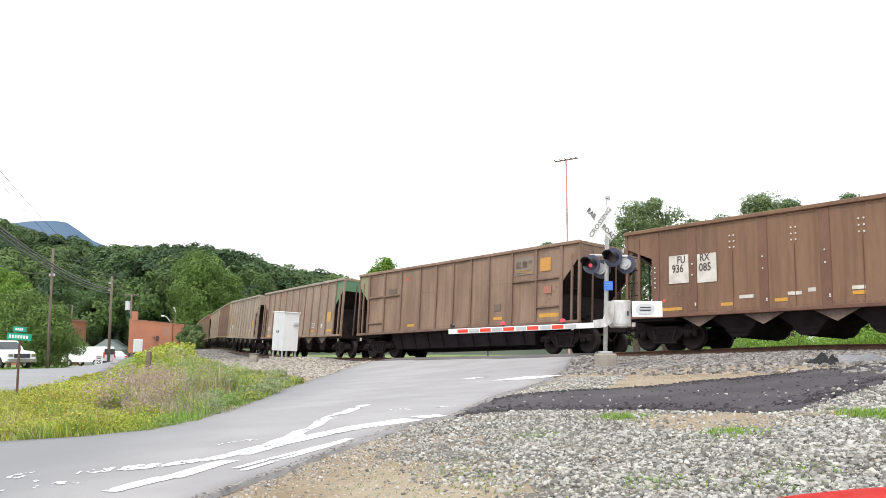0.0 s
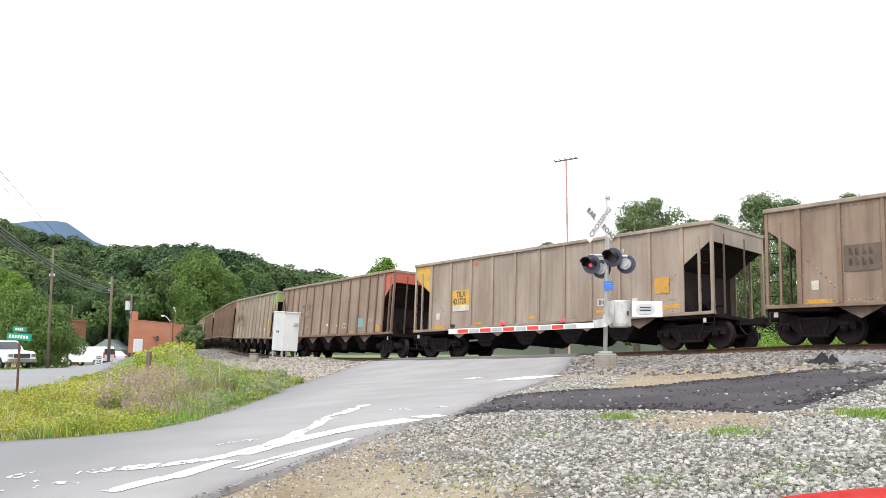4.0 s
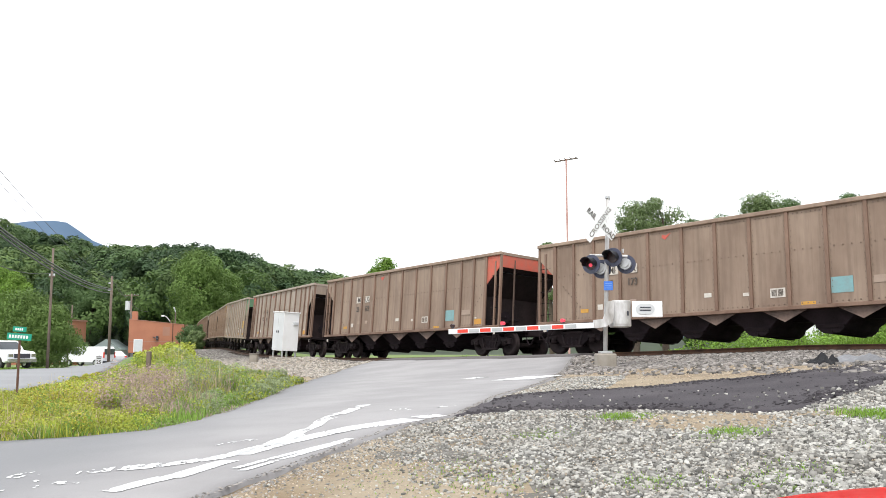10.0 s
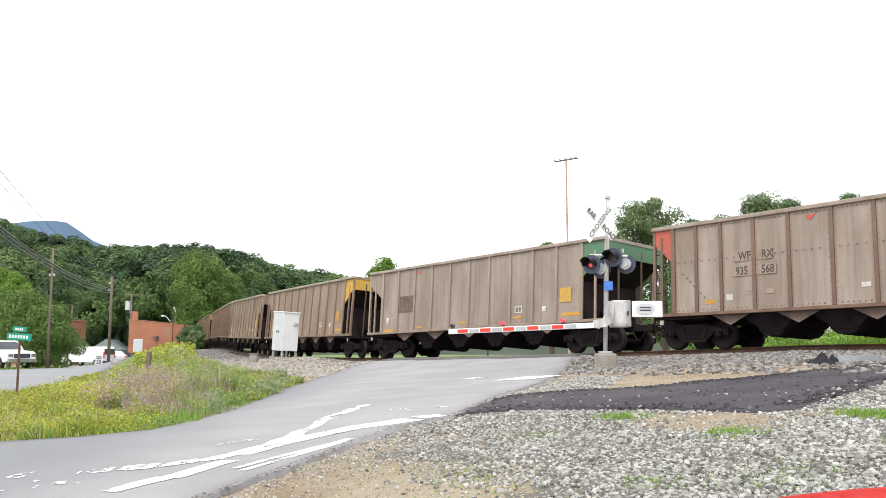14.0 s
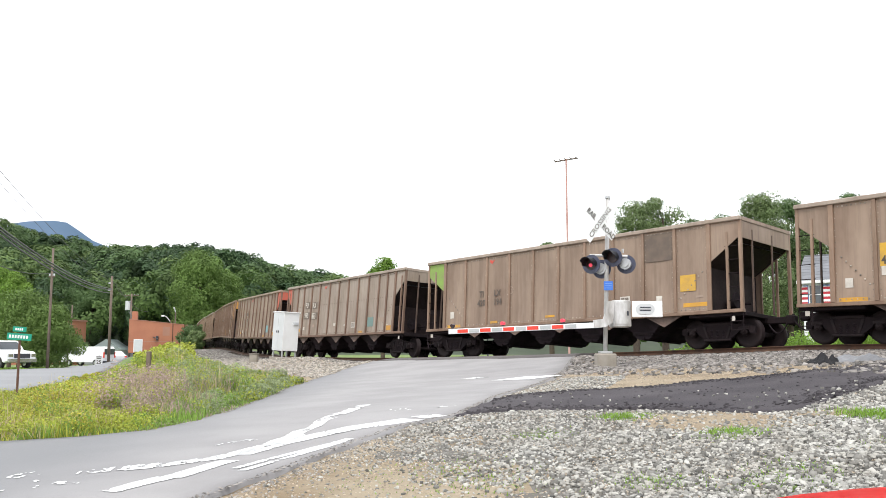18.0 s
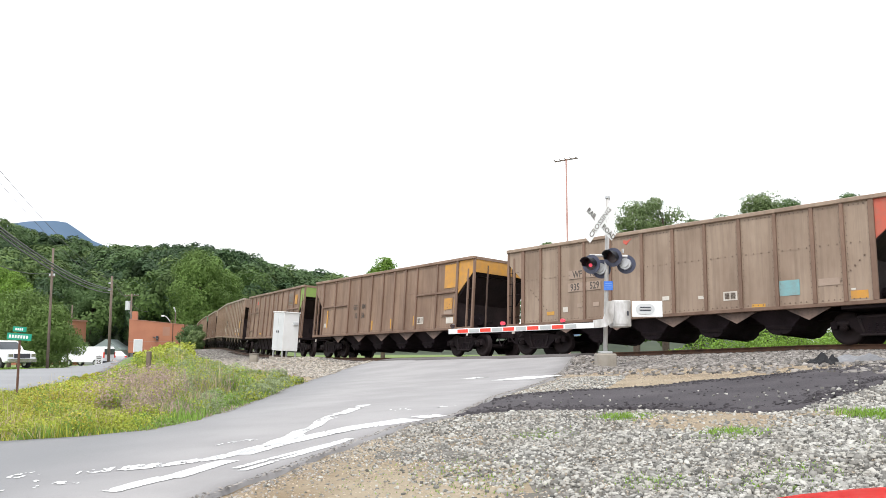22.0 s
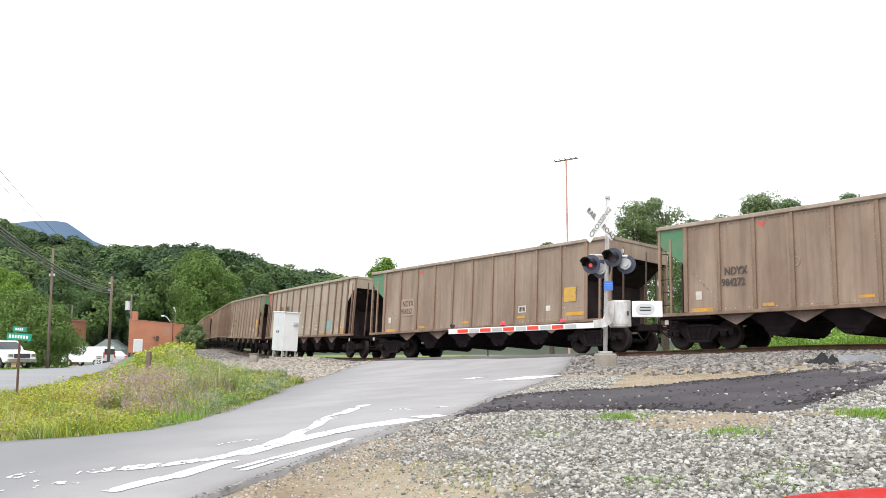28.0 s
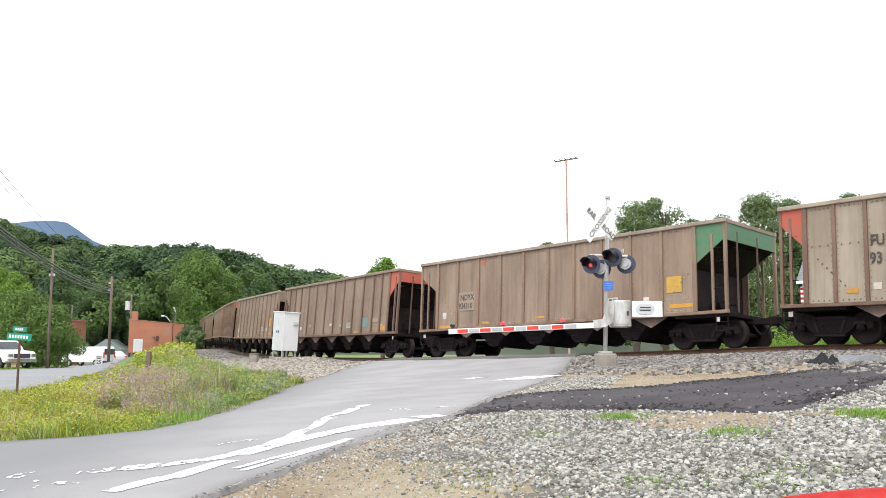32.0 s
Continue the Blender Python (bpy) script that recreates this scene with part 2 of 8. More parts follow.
M["newtar"] = mat("fresh_blacktop", (0.036, 0.032, 0.037), 0.92, 0, (0.068, 0.062, 0.067), 0.8, 40, 0.7, 0.012, 70, island=0.25, spec=0.2)
M["crosstar"] = mat("crossing_blacktop", (0.12, 0.108, 0.108), 0.85, 0, (0.07, 0.063, 0.063), 1, 40, 0.6, 0.006, 90)
M["paintline"] = mat("road_paint", (0.74, 0.75, 0.76), 0.7, 0, (0.5, 0.5, 0.5), 3, 60, 0.45)
M["galv"] = mat("galvanised", (0.5, 0.51, 0.52), 0.4, 0.6, (0.38, 0.39, 0.4), 3, 30, 0.5)
M["silver"] = mat("silver_paint", (0.72, 0.72, 0.73), 0.5, 0.2, (0.26, 0.24, 0.22), 3, 22, 0.75, 0.002, 30, stretch=(1, 1, 0.35))
M["concrete"] = mat("concrete", (0.34, 0.31, 0.27), 0.9, 0, (0.2, 0.175, 0.145), 3, 40, 0.6, 0.004, 60)
M["whitepaint"] = mat("white_paint", (0.78, 0.79, 0.8), 0.55, 0, (0.62, 0.62, 0.62), 2, 25, 0.35)
M["greypaint"] = mat("grey_paint", (0.55, 0.57, 0.59), 0.55, 0, (0.46, 0.47, 0.48), 2, 25, 0.35)
M["hoodblack"] = mat("hood_black", (0.012, 0.012, 0.016), 0.6, 0, (0.02, 0.02, 0.025), 4, 30, 0.4, spec=0.2)
M["discblue"] = mat("disc_enamel", (0.05, 0.056, 0.095), 0.5, 0, (0.065, 0.07, 0.11), 4, 30, 0.4)
M["lampblack"] = mat("black_enamel", (0.028, 0.03, 0.042), 0.5, 0, (0.05, 0.05, 0.06), 4, 30, 0.4)
M["lens"] = mat("red_lens", (0.02, 0.008, 0.01), 0.35, 0, (0.05, 0.012, 0.014), 20, 80, 0.4)
M["lens_lit"] = mat("red_lens_lit", (0.8, 0.05, 0.07), 0.3, 0, emit=(1.0, 0.05, 0.12), power=0.3)
M["lens_back"] = mat("lamp_back", (0.5, 0.51, 0.53), 0.35, 0.4)
M["redtape"] = mat("reflective_red", (0.72, 0.05, 0.03), 0.4, 0, (0.6, 0.05, 0.03), 6, 40, 0.3)
M["blue"] = mat("blue_sign", (0.04, 0.16, 0.62), 0.45, 0, (0.05, 0.2, 0.6), 6, 40, 0.3)
M["bluepale"] = mat("blue_pale", (0.2, 0.36, 0.72), 0.5)
M["streetgreen"] = mat("green_sign", (0.005, 0.32, 0.22), 0.45, 0, (0.0, 0.22, 0.14), 6, 40, 0.3)
M["rustpost"] = mat("rusty_post", (0.16, 0.085, 0.06), 0.8, 0.2, (0.1, 0.05, 0.04), 5, 40, 0.6)
M["polewood"] = mat("pole_wood", (0.19, 0.145, 0.115), 0.9, 0, (0.11, 0.085, 0.07), 1, 20, 0.7, 0.006, 30, stretch=(6, 6, 1))
M["cable"] = mat("cable", (0.06, 0.06, 0.065), 0.6)
M["mast"] = mat("mast_red", (0.42, 0.16, 0.13), 0.7, 0.0, (0.5, 0.34, 0.31), 0.5, 1.2, 0.9)
M["brick"] = mat("red_brick", (0.4, 0.165, 0.1), 0.9, 0, (0.31, 0.12, 0.075), 0.5, 12, 0.6, objvar=0.12)
M["mortar"] = mat("mortar", (0.36, 0.19, 0.14), 0.95, 0, (0.3, 0.15, 0.11), 1, 20, 0.5)
M["siding"] = mat("white_siding", (0.74, 0.75, 0.77), 0.6, 0, (0.62, 0.63, 0.66), 0.8, 12, 0.3, objvar=0.04)
M["shingle"] = mat("grey_shingle", (0.2, 0.205, 0.225), 0.9, 0, (0.14, 0.145, 0.16), 1, 25, 0.6, 0.004, 60, objvar=0.12)
M["greenroof"] = mat("pale_metal_roof", (0.3, 0.36, 0.36), 0.6, 0.1, (0.22, 0.27, 0.28), 1, 10, 0.4)
M["glass"] = mat("window_glass", (0.05, 0.06, 0.07), 0.08, 0, (0.03, 0.035, 0.04), 2, 10, 0.4, spec=0.8)
M["carwhite"] = mat("white_car_paint", (0.78, 0.79, 0.8), 0.3, 0, (0.7, 0.71, 0.72), 1, 10, 0.3)
M["carred"] = mat("red_car_paint", (0.75, 0.02, 0.012), 0.45, 0, (0.62, 0.014, 0.01), 1, 10, 0.3, spec=0.15)
M["rubber"] = mat("tyre_rubber", (0.025, 0.025, 0.026), 0.85)
M["chrome"] = mat("chrome", (0.6, 0.6, 0.62), 0.2, 0.9)
M["flagred"] = mat("flag_red", (0.55, 0.04, 0.06), 0.8)
M["flagblue"] = mat("flag_blue", (0.06, 0.16, 0.42), 0.8)
M["barkbrown"] = mat("bark", (0.1, 0.075, 0.055), 0.95, 0, (0.055, 0.042, 0.033), 3, 20, 0.7, 0.02, 12)
for nm, c, tr in (("leaf", (0.19, 0.26, 0.11), 0.32), ("leaf_dark", (0.12, 0.19, 0.075), 0.3), ("leaf_bright", (0.2, 0.33, 0.06), 0.4), ("weed_green", (0.25, 0.39, 0.085), 0.42), ("weed_leaf", (0.42, 0.47, 0.075), 0.42), ("weed_yellow", (0.5, 0.52, 0.09), 0.42), ("weed_dry", (0.6, 0.5, 0.32), 0.42), ("weed_purple", (0.5, 0.38, 0.34), 0.42), ("weed_grey", (0.36, 0.42, 0.24), 0.42), ("weed_gold", (0.56, 0.5, 0.1), 0.42), ("grass_fresh", (0.24, 0.4, 0.065), 0.42)):
    M[nm] = mat(nm, c, 0.65, 0, tuple(0.6 * v for v in c), 0.6, 3, 0.6, island=0.42, trans=tr, spec=0.25)
for nm, c in (("leaf_far", (0.115, 0.188, 0.075)), ("leaf_far_light", (0.165, 0.245, 0.085)), ("leaf_far_dark", (0.075, 0.13, 0.062)), ("leaf_edge", (0.12, 0.195, 0.06)), ("leaf_mid", (0.165, 0.26, 0.07))):
    M[nm] = mat(nm, c, 0.7, 0, tuple(0.42 * v for v in c), 0.11, 0.5, 0.75, island=0.2, trans=0.22, spec=0.2)
# blue of the distant air mixed into the mountain's own colour
M["hill_haze"] = mat("hazed_mountain", (0.105, 0.15, 0.22), 1.0, 0, (0.08, 0.125, 0.185), 0.004, 0.03, 0.7, spec=0)
M["tarp"] = mat("black_tarp", (0.014, 0.014, 0.016), 0.75, 0, (0.03, 0.03, 0.033), 3, 20, 0.5, 0.01, 12, spec=0.2)
M["tarpgrey"] = mat("grey_tarp", (0.2, 0.205, 0.22), 0.6, 0, (0.1, 0.1, 0.11), 3, 20, 0.5, 0.01, 12)


# ---- mesh helpers ----
def link_mesh(name, me, material, parent=None, label=""):
    if material is not None and not len(me.materials):
        me.materials.append(material)
    ob = new(name, me)
    if parent is not None:
        ob.parent = parent
    if label:
        ob["label"] = label
    return ob


def part(name, bm, material, parent=None, label="", smooth_shade=False):
    me = bpy.data.meshes.new(name)
    bm.to_mesh(me)
    bm.free()
    if smooth_shade:
        me.polygons.foreach_set("use_smooth", [True] * len(me.polygons))
    return link_mesh(name, me, material, parent, label)


def thing(name, m, label, category, group="", kind=""):
    e = new(name)
    e.empty_display_size = 0.2
    e.matrix_basis = m
    return tagged(e, label, category, group, kind)


def np_mesh(name, v, f, mats=(), idx=None, smooth_shade=False):
    """A mesh from arrays: v (n,3), f (m,k)."""
    me = bpy.data.meshes.new(name)
    v, f = np.asarray(v, np.float32), np.asarray(f, np.int32)
    me.vertices.add(len(v))
    me.vertices.foreach_set("co", v.ravel())
    me.loops.add(f.size)
    me.loops.foreach_set("vertex_index", f.ravel())
    me.polygons.add(len(f))
    me.polygons.foreach_set("loop_start", np.arange(0, f.size, f.shape[1], dtype=np.int32))
    me.polygons.foreach_set("loop_total", np.full(len(f), f.shape[1], np.int32))
    for m in mats:
        me.materials.append(m)
    if idx is not None:
        me.polygons.foreach_set("material_index", np.asarray(idx, np.int32))
    if smooth_shade:
        me.polygons.foreach_set("use_smooth", np.ones(len(f), bool))
    me.update(calc_edges=True)
    return me


def box(bm, x0, x1, y0, y1, z0, z1, bevel=0.0, m=None):
    r = bmesh.ops.create_cube(bm, size=1.0)
    vs = r["verts"]
    for v in vs:
        v.co = Vector((x0 + (v.co.x + 0.5) * (x1 - x0), y0 + (v.co.y + 0.5) * (y1 - y0), z0 + (v.co.z + 0.5) * (z1 - z0)))
    if bevel:
        es = list({e for v in vs for e in v.link_edges})
        vs = [v for v in bmesh.ops.bevel(bm, geom=es, offset=bevel, segments=1, affect="EDGES")["verts"]]
    if m is not None:
        bmesh.ops.transform(bm, matrix=m, verts=[v for v in vs if v.is_valid])
    return vs


def boxes(*rows, bevel=0.0):
    bm = bmesh.new()
    for r in rows:
        box(bm, *r, bevel=bevel)
    return bm


def rod(bm, a, b, r, n=8, r2=None):
    a, b = Vector(a), Vector(b)
    d = b - a
    m = Matrix.Translation((a + b) / 2) @ d.to_track_quat("Z", "Y").to_matrix().to_4x4()
    return bmesh.ops.create_cone(bm, cap_ends=True, segments=n, radius1=r, radius2=r if r2 is None else r2, depth=d.length, matrix=m)["verts"]


def rods(*rows, n=8):
    bm = bmesh.new()
    for r in rows:
        rod(bm, r[0], r[1], r[2], n)
    return bm


def prism(bm, pts, y0, y1):
    """Solid from a profile in x, z drawn out from y0 to y1."""
    a = [bm.verts.new((x, y0, z)) for x, z in pts]
    b = [bm.verts.new((x, y1, z)) for x, z in pts]
    bm.faces.new(a)
    bm.faces.new(b[::-1])
    for i in range(len(pts)):
        j = (i + 1) % len(pts)
        bm.faces.new((a[j], a[i], b[i], b[j]))
    bmesh.ops.recalc_face_normals(bm, faces=bm.faces[:])


def prisms(*rows):
    bm = bmesh.new()
    for pts, y0, y1 in rows:
        prism(bm, pts, y0, y1)
    return bm


def tube(pts, r, n=6):
    """A mesh tube along points."""
    p = [Vector(q) for q in pts]
    v, f = [], []
    for i, q in enumerate(p):
        d = (p[min(i + 1, len(p) - 1)] - p[max(i - 1, 0)]).normalized()
        u = d.cross(Vector((0, 0, 1)) if abs(d.z) < 0.95 else Vector((1, 0, 0))).normalized()
        w = d.cross(u)
        for k in range(n):
            a = 2 * math.pi * k / n
            v.append(q + r * (math.cos(a) * u + math.sin(a) * w))
    for i in range(len(p) - 1):
        for k in range(n):
            f.append((i * n + k, i * n + (k + 1) % n, (i + 1) * n + (k + 1) % n, (i + 1) * n + k))
    return np_mesh("tube", np.array([tuple(q) for q in v]), f, smooth_shade=True)


def letters(name, text, size, material, parent, m, label="", align="LEFT", bold=0.022):
    """Raised letters in the built-in font, as a mesh."""
    c = bpy.data.curves.new(name, "FONT")
    c.body, c.size, c.extrude, c.align_x, c.resolution_u = text, size, 0.0015, align, 2
    c.offset = bold * size
    tmp = bpy.data.objects.new(name, c)
    me = bpy.data.meshes.new_from_object(tmp)
    bpy.data.objects.remove(tmp)
    bpy.data.curves.remove(c)
    me.materials.clear()
    ob = link_mesh(name, me, material, parent, label)
    ob.matrix_basis = m
    return ob
# ---- ground: one sheet to the horizon ----
def axis(*pieces):
    out = []
    for a, b, n in pieces:
        out += list(np.linspace(a, b, n, endpoint=False))
    return np.array(out + [pieces[-1][1]])


gx = axis((-2200, -400, 10), (-400, -100, 25), (-100, -30, 28), (-30, -12, 45), (-12, 16, 140), (16, 40, 40), (40, 120, 20), (120, 500, 16), (500, 2200, 8))
gy = axis((-2200, -200, 8), (-200, -20, 12), (-20, 3, 20), (3, 46, 215), (46, 110, 70), (110, 420, 62), (420, 2200, 12))
GX, GY = np.meshgrid(gx, gy)
GZ = ground_z(GX.ravel(), GY.ravel())
nx, ny = len(gx), len(gy)
ii = np.arange((ny - 1) * nx).reshape(ny - 1, nx)[:, :-1].ravel()
gf = np.stack([ii, ii + 1, ii + nx + 1, ii + nx], 1)
cx, cy = GX.ravel()[gf].mean(1), GY.ravel()[gf].mean(1)
cs, cd = sd(cx, cy)

# the road: edges in plan, from below up to the crossing and over it
ROAD_L = [(-30, 13.0), (-14, 11.9), (-5.77, 11.4), (-4.66, 11.38), (-3.96, 11.5), (-3.6, 12.8), (-3.71, 17.1), (-3.98, 23.2), (-3.9, 27.4), (-3.5, 30.3), (-2.7, 33.5), (-1.6, 36.6), (-0.6, 39.3), (3, 47), (8, 58), (16, 78)]
ROAD_R = [(-30, 0.5), (-14, 2.0), (-2.2, 4.2), (-1.63, 6.3), (-1.37, 7.02), (-1.13, 7.86), (-0.91, 8.62), (-0.5, 10.04), (0.26, 11.3), (0.87, 13.98), (1.96, 17.08), (3.2, 22.5), (4.1, 26.5), (5.0, 29.0), (6.3, 32.2), (11, 41), (17, 53), (26, 74)]


def resample(pts, n):
    p = np.array(pts, float)
    t = np.concatenate([[0], np.cumsum(np.hypot(*np.diff(p, axis=0).T))])
    q = np.linspace(0, t[-1], n)
    return np.interp(q, t, p[:, 0]), np.interp(q, t, p[:, 1])


def inside(px, py, poly):
    q = np.zeros(len(px), bool)
    for (ax, ay), (bx, by) in zip(poly, poly[1:] + poly[:1]):
        c = (ay > py) != (by > py)
        q ^= c & (px < (bx - ax) * (py - ay) / (by - ay + 1e-12) + ax)
    return q


ROAD_POLY = ROAD_L + ROAD_R[::-1]
DRIVE_T = [(0.55, 13.5), (1.2, 14.1), (2.0, 14.12), (2.9, 14.2), (4.0, 14.66), (5.0, 15.0), (6.3, 15.6), (7.6, 16.3), (8.6, 16.7), (12, 16.2), (18, 11)]
DRIVE_B = [(0.1, 11.0), (1.2, 11.2), (2.2, 10.8), (3.1, 10.4), (3.5, 9.7), (3.9, 9.7), (4.84, 10.7), (6.0, 12.1), (6.83, 13.2), (9.5, 12.6), (14, 8)]
DRIVE_POLY = DRIVE_T + DRIVE_B[::-1]


def road_z(x, y, sunk=1.0):
    s, d = sd(x, y)
    rail = np.interp(s, PS, PZ) - fall(s, d)
    top = np.where(d > 0, smooth(9, 2.4, d), smooth(8, 2.4, -d))
    g = plain_z(x, y)
    return g + 0.03 + (np.maximum(rail - 0.03, g + 0.03) - g - 0.03) * top - 0.15 * np.where(d > 0, smooth(4.9, 4.65, d), smooth(3.2, 2.95, -d)) * sunk


# the soil meets the raised road at its edges
near = (abs(GX.ravel() - 1) < 16) & (GY.ravel() > 3) & (GY.ravel() < 60)
ix = np.where(near)[0]
px, py = GX.ravel()[ix], GY.ravel()[ix]
rs, rd_ = sd(px, py)
in_road = inside(px, py, ROAD_POLY)
gap = np.full(len(px), 9.0)
for edge in (ROAD_L, ROAD_R):
    ex, ey = resample(edge, 400)
    gap = np.minimum(gap, np.sqrt(np.min((px[:, None] - ex) ** 2 + (py[:, None] - ey) ** 2, axis=1)))
lift = road_z(px, py) - GZ[ix]
GZ[ix] += np.where(in_road, lift - 0.06, lift * smooth(1.6, 0.0, gap) - 0.02 * smooth(0.5, 0, gap))


def soil_z(x, y):
    """Height of the built ground sheet, by its own grid."""
    x, y = np.atleast_1d(x), np.atleast_1d(y)
    i, j = np.clip(np.searchsorted(gx, x) - 1, 0, nx - 2), np.clip(np.searchsorted(gy, y) - 1, 0, ny - 2)
    u, v = (x - gx[i]) / (gx[i + 1] - gx[i]), (y - gy[j]) / (gy[j + 1] - gy[j])
    z = GZ.reshape(ny, nx)
    return z[j, i] * (1 - u) * (1 - v) + z[j, i + 1] * u * (1 - v) + z[j + 1, i] * (1 - u) * v + z[j + 1, i + 1] * u * v


def open_slope(x, y):
    """The bare stony slope between the weeds and the line."""
    a = x / np.maximum(y, 1)
    return (a > -0.295) & (y > np.interp(a, [-0.295, -0.24, -0.187, -0.154, -0.1], [46, 34, 30, 26, 22]))


g_idx = np.zeros(len(gf), int)
left_bank = (cx < np.interp(cy, [p[1] for p in ROAD_L[4:]], [p[0] for p in ROAD_L[4:]]) + 0.2) & (cy > 11) & (cd > 4.2 + 1.2 * np.sin(cs * 0.7))
left_bank &= ~open_slope(cx, cy)
g_idx[left_bank] = 1
g_idx[(cd < -3.4) | (np.hypot(cx, cy) > 60)] = 2
g_idx[cy > 165] = 3
# bed of dusty fines under crushed stone, coloured dark for shade in the gaps
bed = (cx > np.interp(cy, [p[1] for p in ROAD_R[2:]], [p[0] for p in ROAD_R[2:]]) + 2.3 - 1.6 * smooth(6.6, 8.4, cy) + 0.4 * np.sin(cy * 3.1) + 0.3 * np.sin(cx * 4.7)) & (cy > 4.6 + 0.25 * np.sin(cx * 2.3)) & (cy < 12.5) & (cx < 9.4 + 0.3 * np.sin(cy * 2.9))
bed &= (np.hypot((cx - 2.85) / 0.9, (cy - 9.3) / 1.0) > 1) & (np.hypot((cx - 4.4) / 0.6, (cy - 9.4) / 0.5) > 1)
g_idx[bed] = 4
ground = link_mesh("ground", np_mesh("ground", np.stack([GX.ravel(), GY.ravel(), GZ], 1), gf, [M["dirt"], M["soil"], M["turf"], M["forest"], M["fines_shade"]], g_idx, True), None)
tagged(ground, "gravelly dirt, weedy soil and turf sloping from the tracks", "ground", kind="structure")


def strip(name, e1, e2, n, k, zf, material, label, category, thick=0.25):
    """A paved sheet with depth between two edges."""
    ax, ay = resample(e1, n)
    bx, by = resample(e2, n)
    t = np.linspace(0, 1, k)
    wob = 0.05 * np.sin(np.arange(n) * 1.3) + 0.05 * np.sin(np.arange(n) * 0.53 + 1) + 0.03 * np.sin(np.arange(n) * 3.1)
    X = ax[:, None] + (bx - ax)[:, None] * t + wob[:, None] * (t == 1) + wob[::-1][:, None] * (t == 0)
    Y = ay[:, None] + (by - ay)[:, None] * t
    Z = zf(X.ravel(), Y.ravel()).reshape(n, k)
    v = np.stack([X.ravel(), Y.ravel(), Z.ravel()], 1)
    low = v - [0, 0, thick]
    i = (np.arange(n - 1)[:, None] * k + np.arange(k - 1)).ravel()
    f = np.stack([i, i + k, i + k + 1, i + 1], 1)
    m = n * k
    s1 = np.arange(n - 1) * k
    side1 = np.stack([s1, s1 + m, s1 + k + m, s1 + k], 1)
    s2 = s1 + k - 1
    side2 = np.stack([s2, s2 + k, s2 + k + m, s2 + m], 1)
    ob = link_mesh(name, np_mesh(name, np.concatenate([v, low]), np.concatenate([f, side1, side2]), smooth_shade=True), material)
    return tagged(ob, label, category, kind="structure")


def road_edges():
    # both edges by even steps of the way up
    L = resample(ROAD_L, 260)
    R = resample(ROAD_R, 260)
    return list(zip(*L)), list(zip(*R))


_L, _R = road_edges()
strip("road", _L, _R, 260, 14, road_z, M["road"], "worn pale grey asphalt road climbing to the level crossing", "road")
strip("driveway", DRIVE_T, DRIVE_B, 90, 12, lambda x, y: soil_z(x, y) + 0.025 + 0.02 * np.sin(x * 2.1) * np.sin(y * 1.7), M["newtar"], "dark fresh blacktop apron beside the gravel", "driveway", 0.12)

STREET_A = [(-75, 21), (-40, 22), (-16, 24.2), (-14, 27.5), (-14.7, 33), (-18.5, 47), (-24.5, 66), (-34, 95), (-43, 130), (-49, 150)]
STREET_B = [(-75, 56), (-45, 55), (-29.5, 52), (-27, 56), (-29.5, 68), (-36, 84), (-43, 100), (-51, 130), (-57, 150)]
strip("street", STREET_A, STREET_B, 120, 8, lambda x, y: soil_z(x, y) + 0.05, M["street"], "grey asphalt side street below the bank", "street", 0.3)


def decal(name, parent, polys, zf, material, label=""):
    """Thin worn paint on the road, 4 mm proud, with ragged gaps."""
    rng = np.random.RandomState(sum(ord(c) for c in name) + len(polys))
    V, Fc = [], []
    for (x0, y0), (x1, y1), w0, w1, wear in polys:
        w0, w1 = w0 * 1.3, w1 * 1.3
        L = math.hypot(x1 - x0, y1 - y0)
        nrm = np.array([-(y1 - y0), x1 - x0]) / L
        n = max(4, int(L / 0.022))
        k = 14
        t = np.linspace(0, 1, n)
        w = w0 + (w1 - w0) * t
        jag = np.convolve(rng.normal(0, 1, n + 24), np.ones(25) / 25, "valid")[:n] * 0.05
        for i in range(n - 1):
            for j in range(k):
                u0, u1 = j / k - 0.5, (j + 1) / k - 0.5
                xm, ym = x0 + (x1 - x0) * t[i] + nrm[0] * w[i] * u0, y0 + (y1 - y0) * t[i] + nrm[1] * w[i] * u0
                ns = noise.noise(Vector((xm * 3.2, ym * 1.6, 3.1))) * 0.55 + noise.noise(Vector((xm * 14, ym * 7, 1.7))) * 0.4 + noise.noise(Vector((xm * 45, ym * 22, 5.7))) * 0.3 + 0.25 * (abs(u0 + 0.07) * 2) ** 3
                if ns > 0.5 - 1.25 * wear:
                    continue
                a = len(V)
                for tt, uu, jj in ((t[i], u0, jag[i]), (t[i + 1], u0, jag[i + 1]), (t[i + 1], u1, jag[i + 1]), (t[i], u1, jag[i])):
                    ww = w0 + (w1 - w0) * tt
                    V.append((x0 + (x1 - x0) * tt + nrm[0] * (ww * uu + jj), y0 + (y1 - y0) * tt + nrm[1] * (ww * uu + jj)))
                Fc.append((a, a + 1, a + 2, a + 3))
    V = np.array(V)
    z = zf(V[:, 0], V[:, 1]) + 0.005
    return link_mesh(name, np_mesh(name, np.column_stack([V, z]), Fc), material, parent, label)


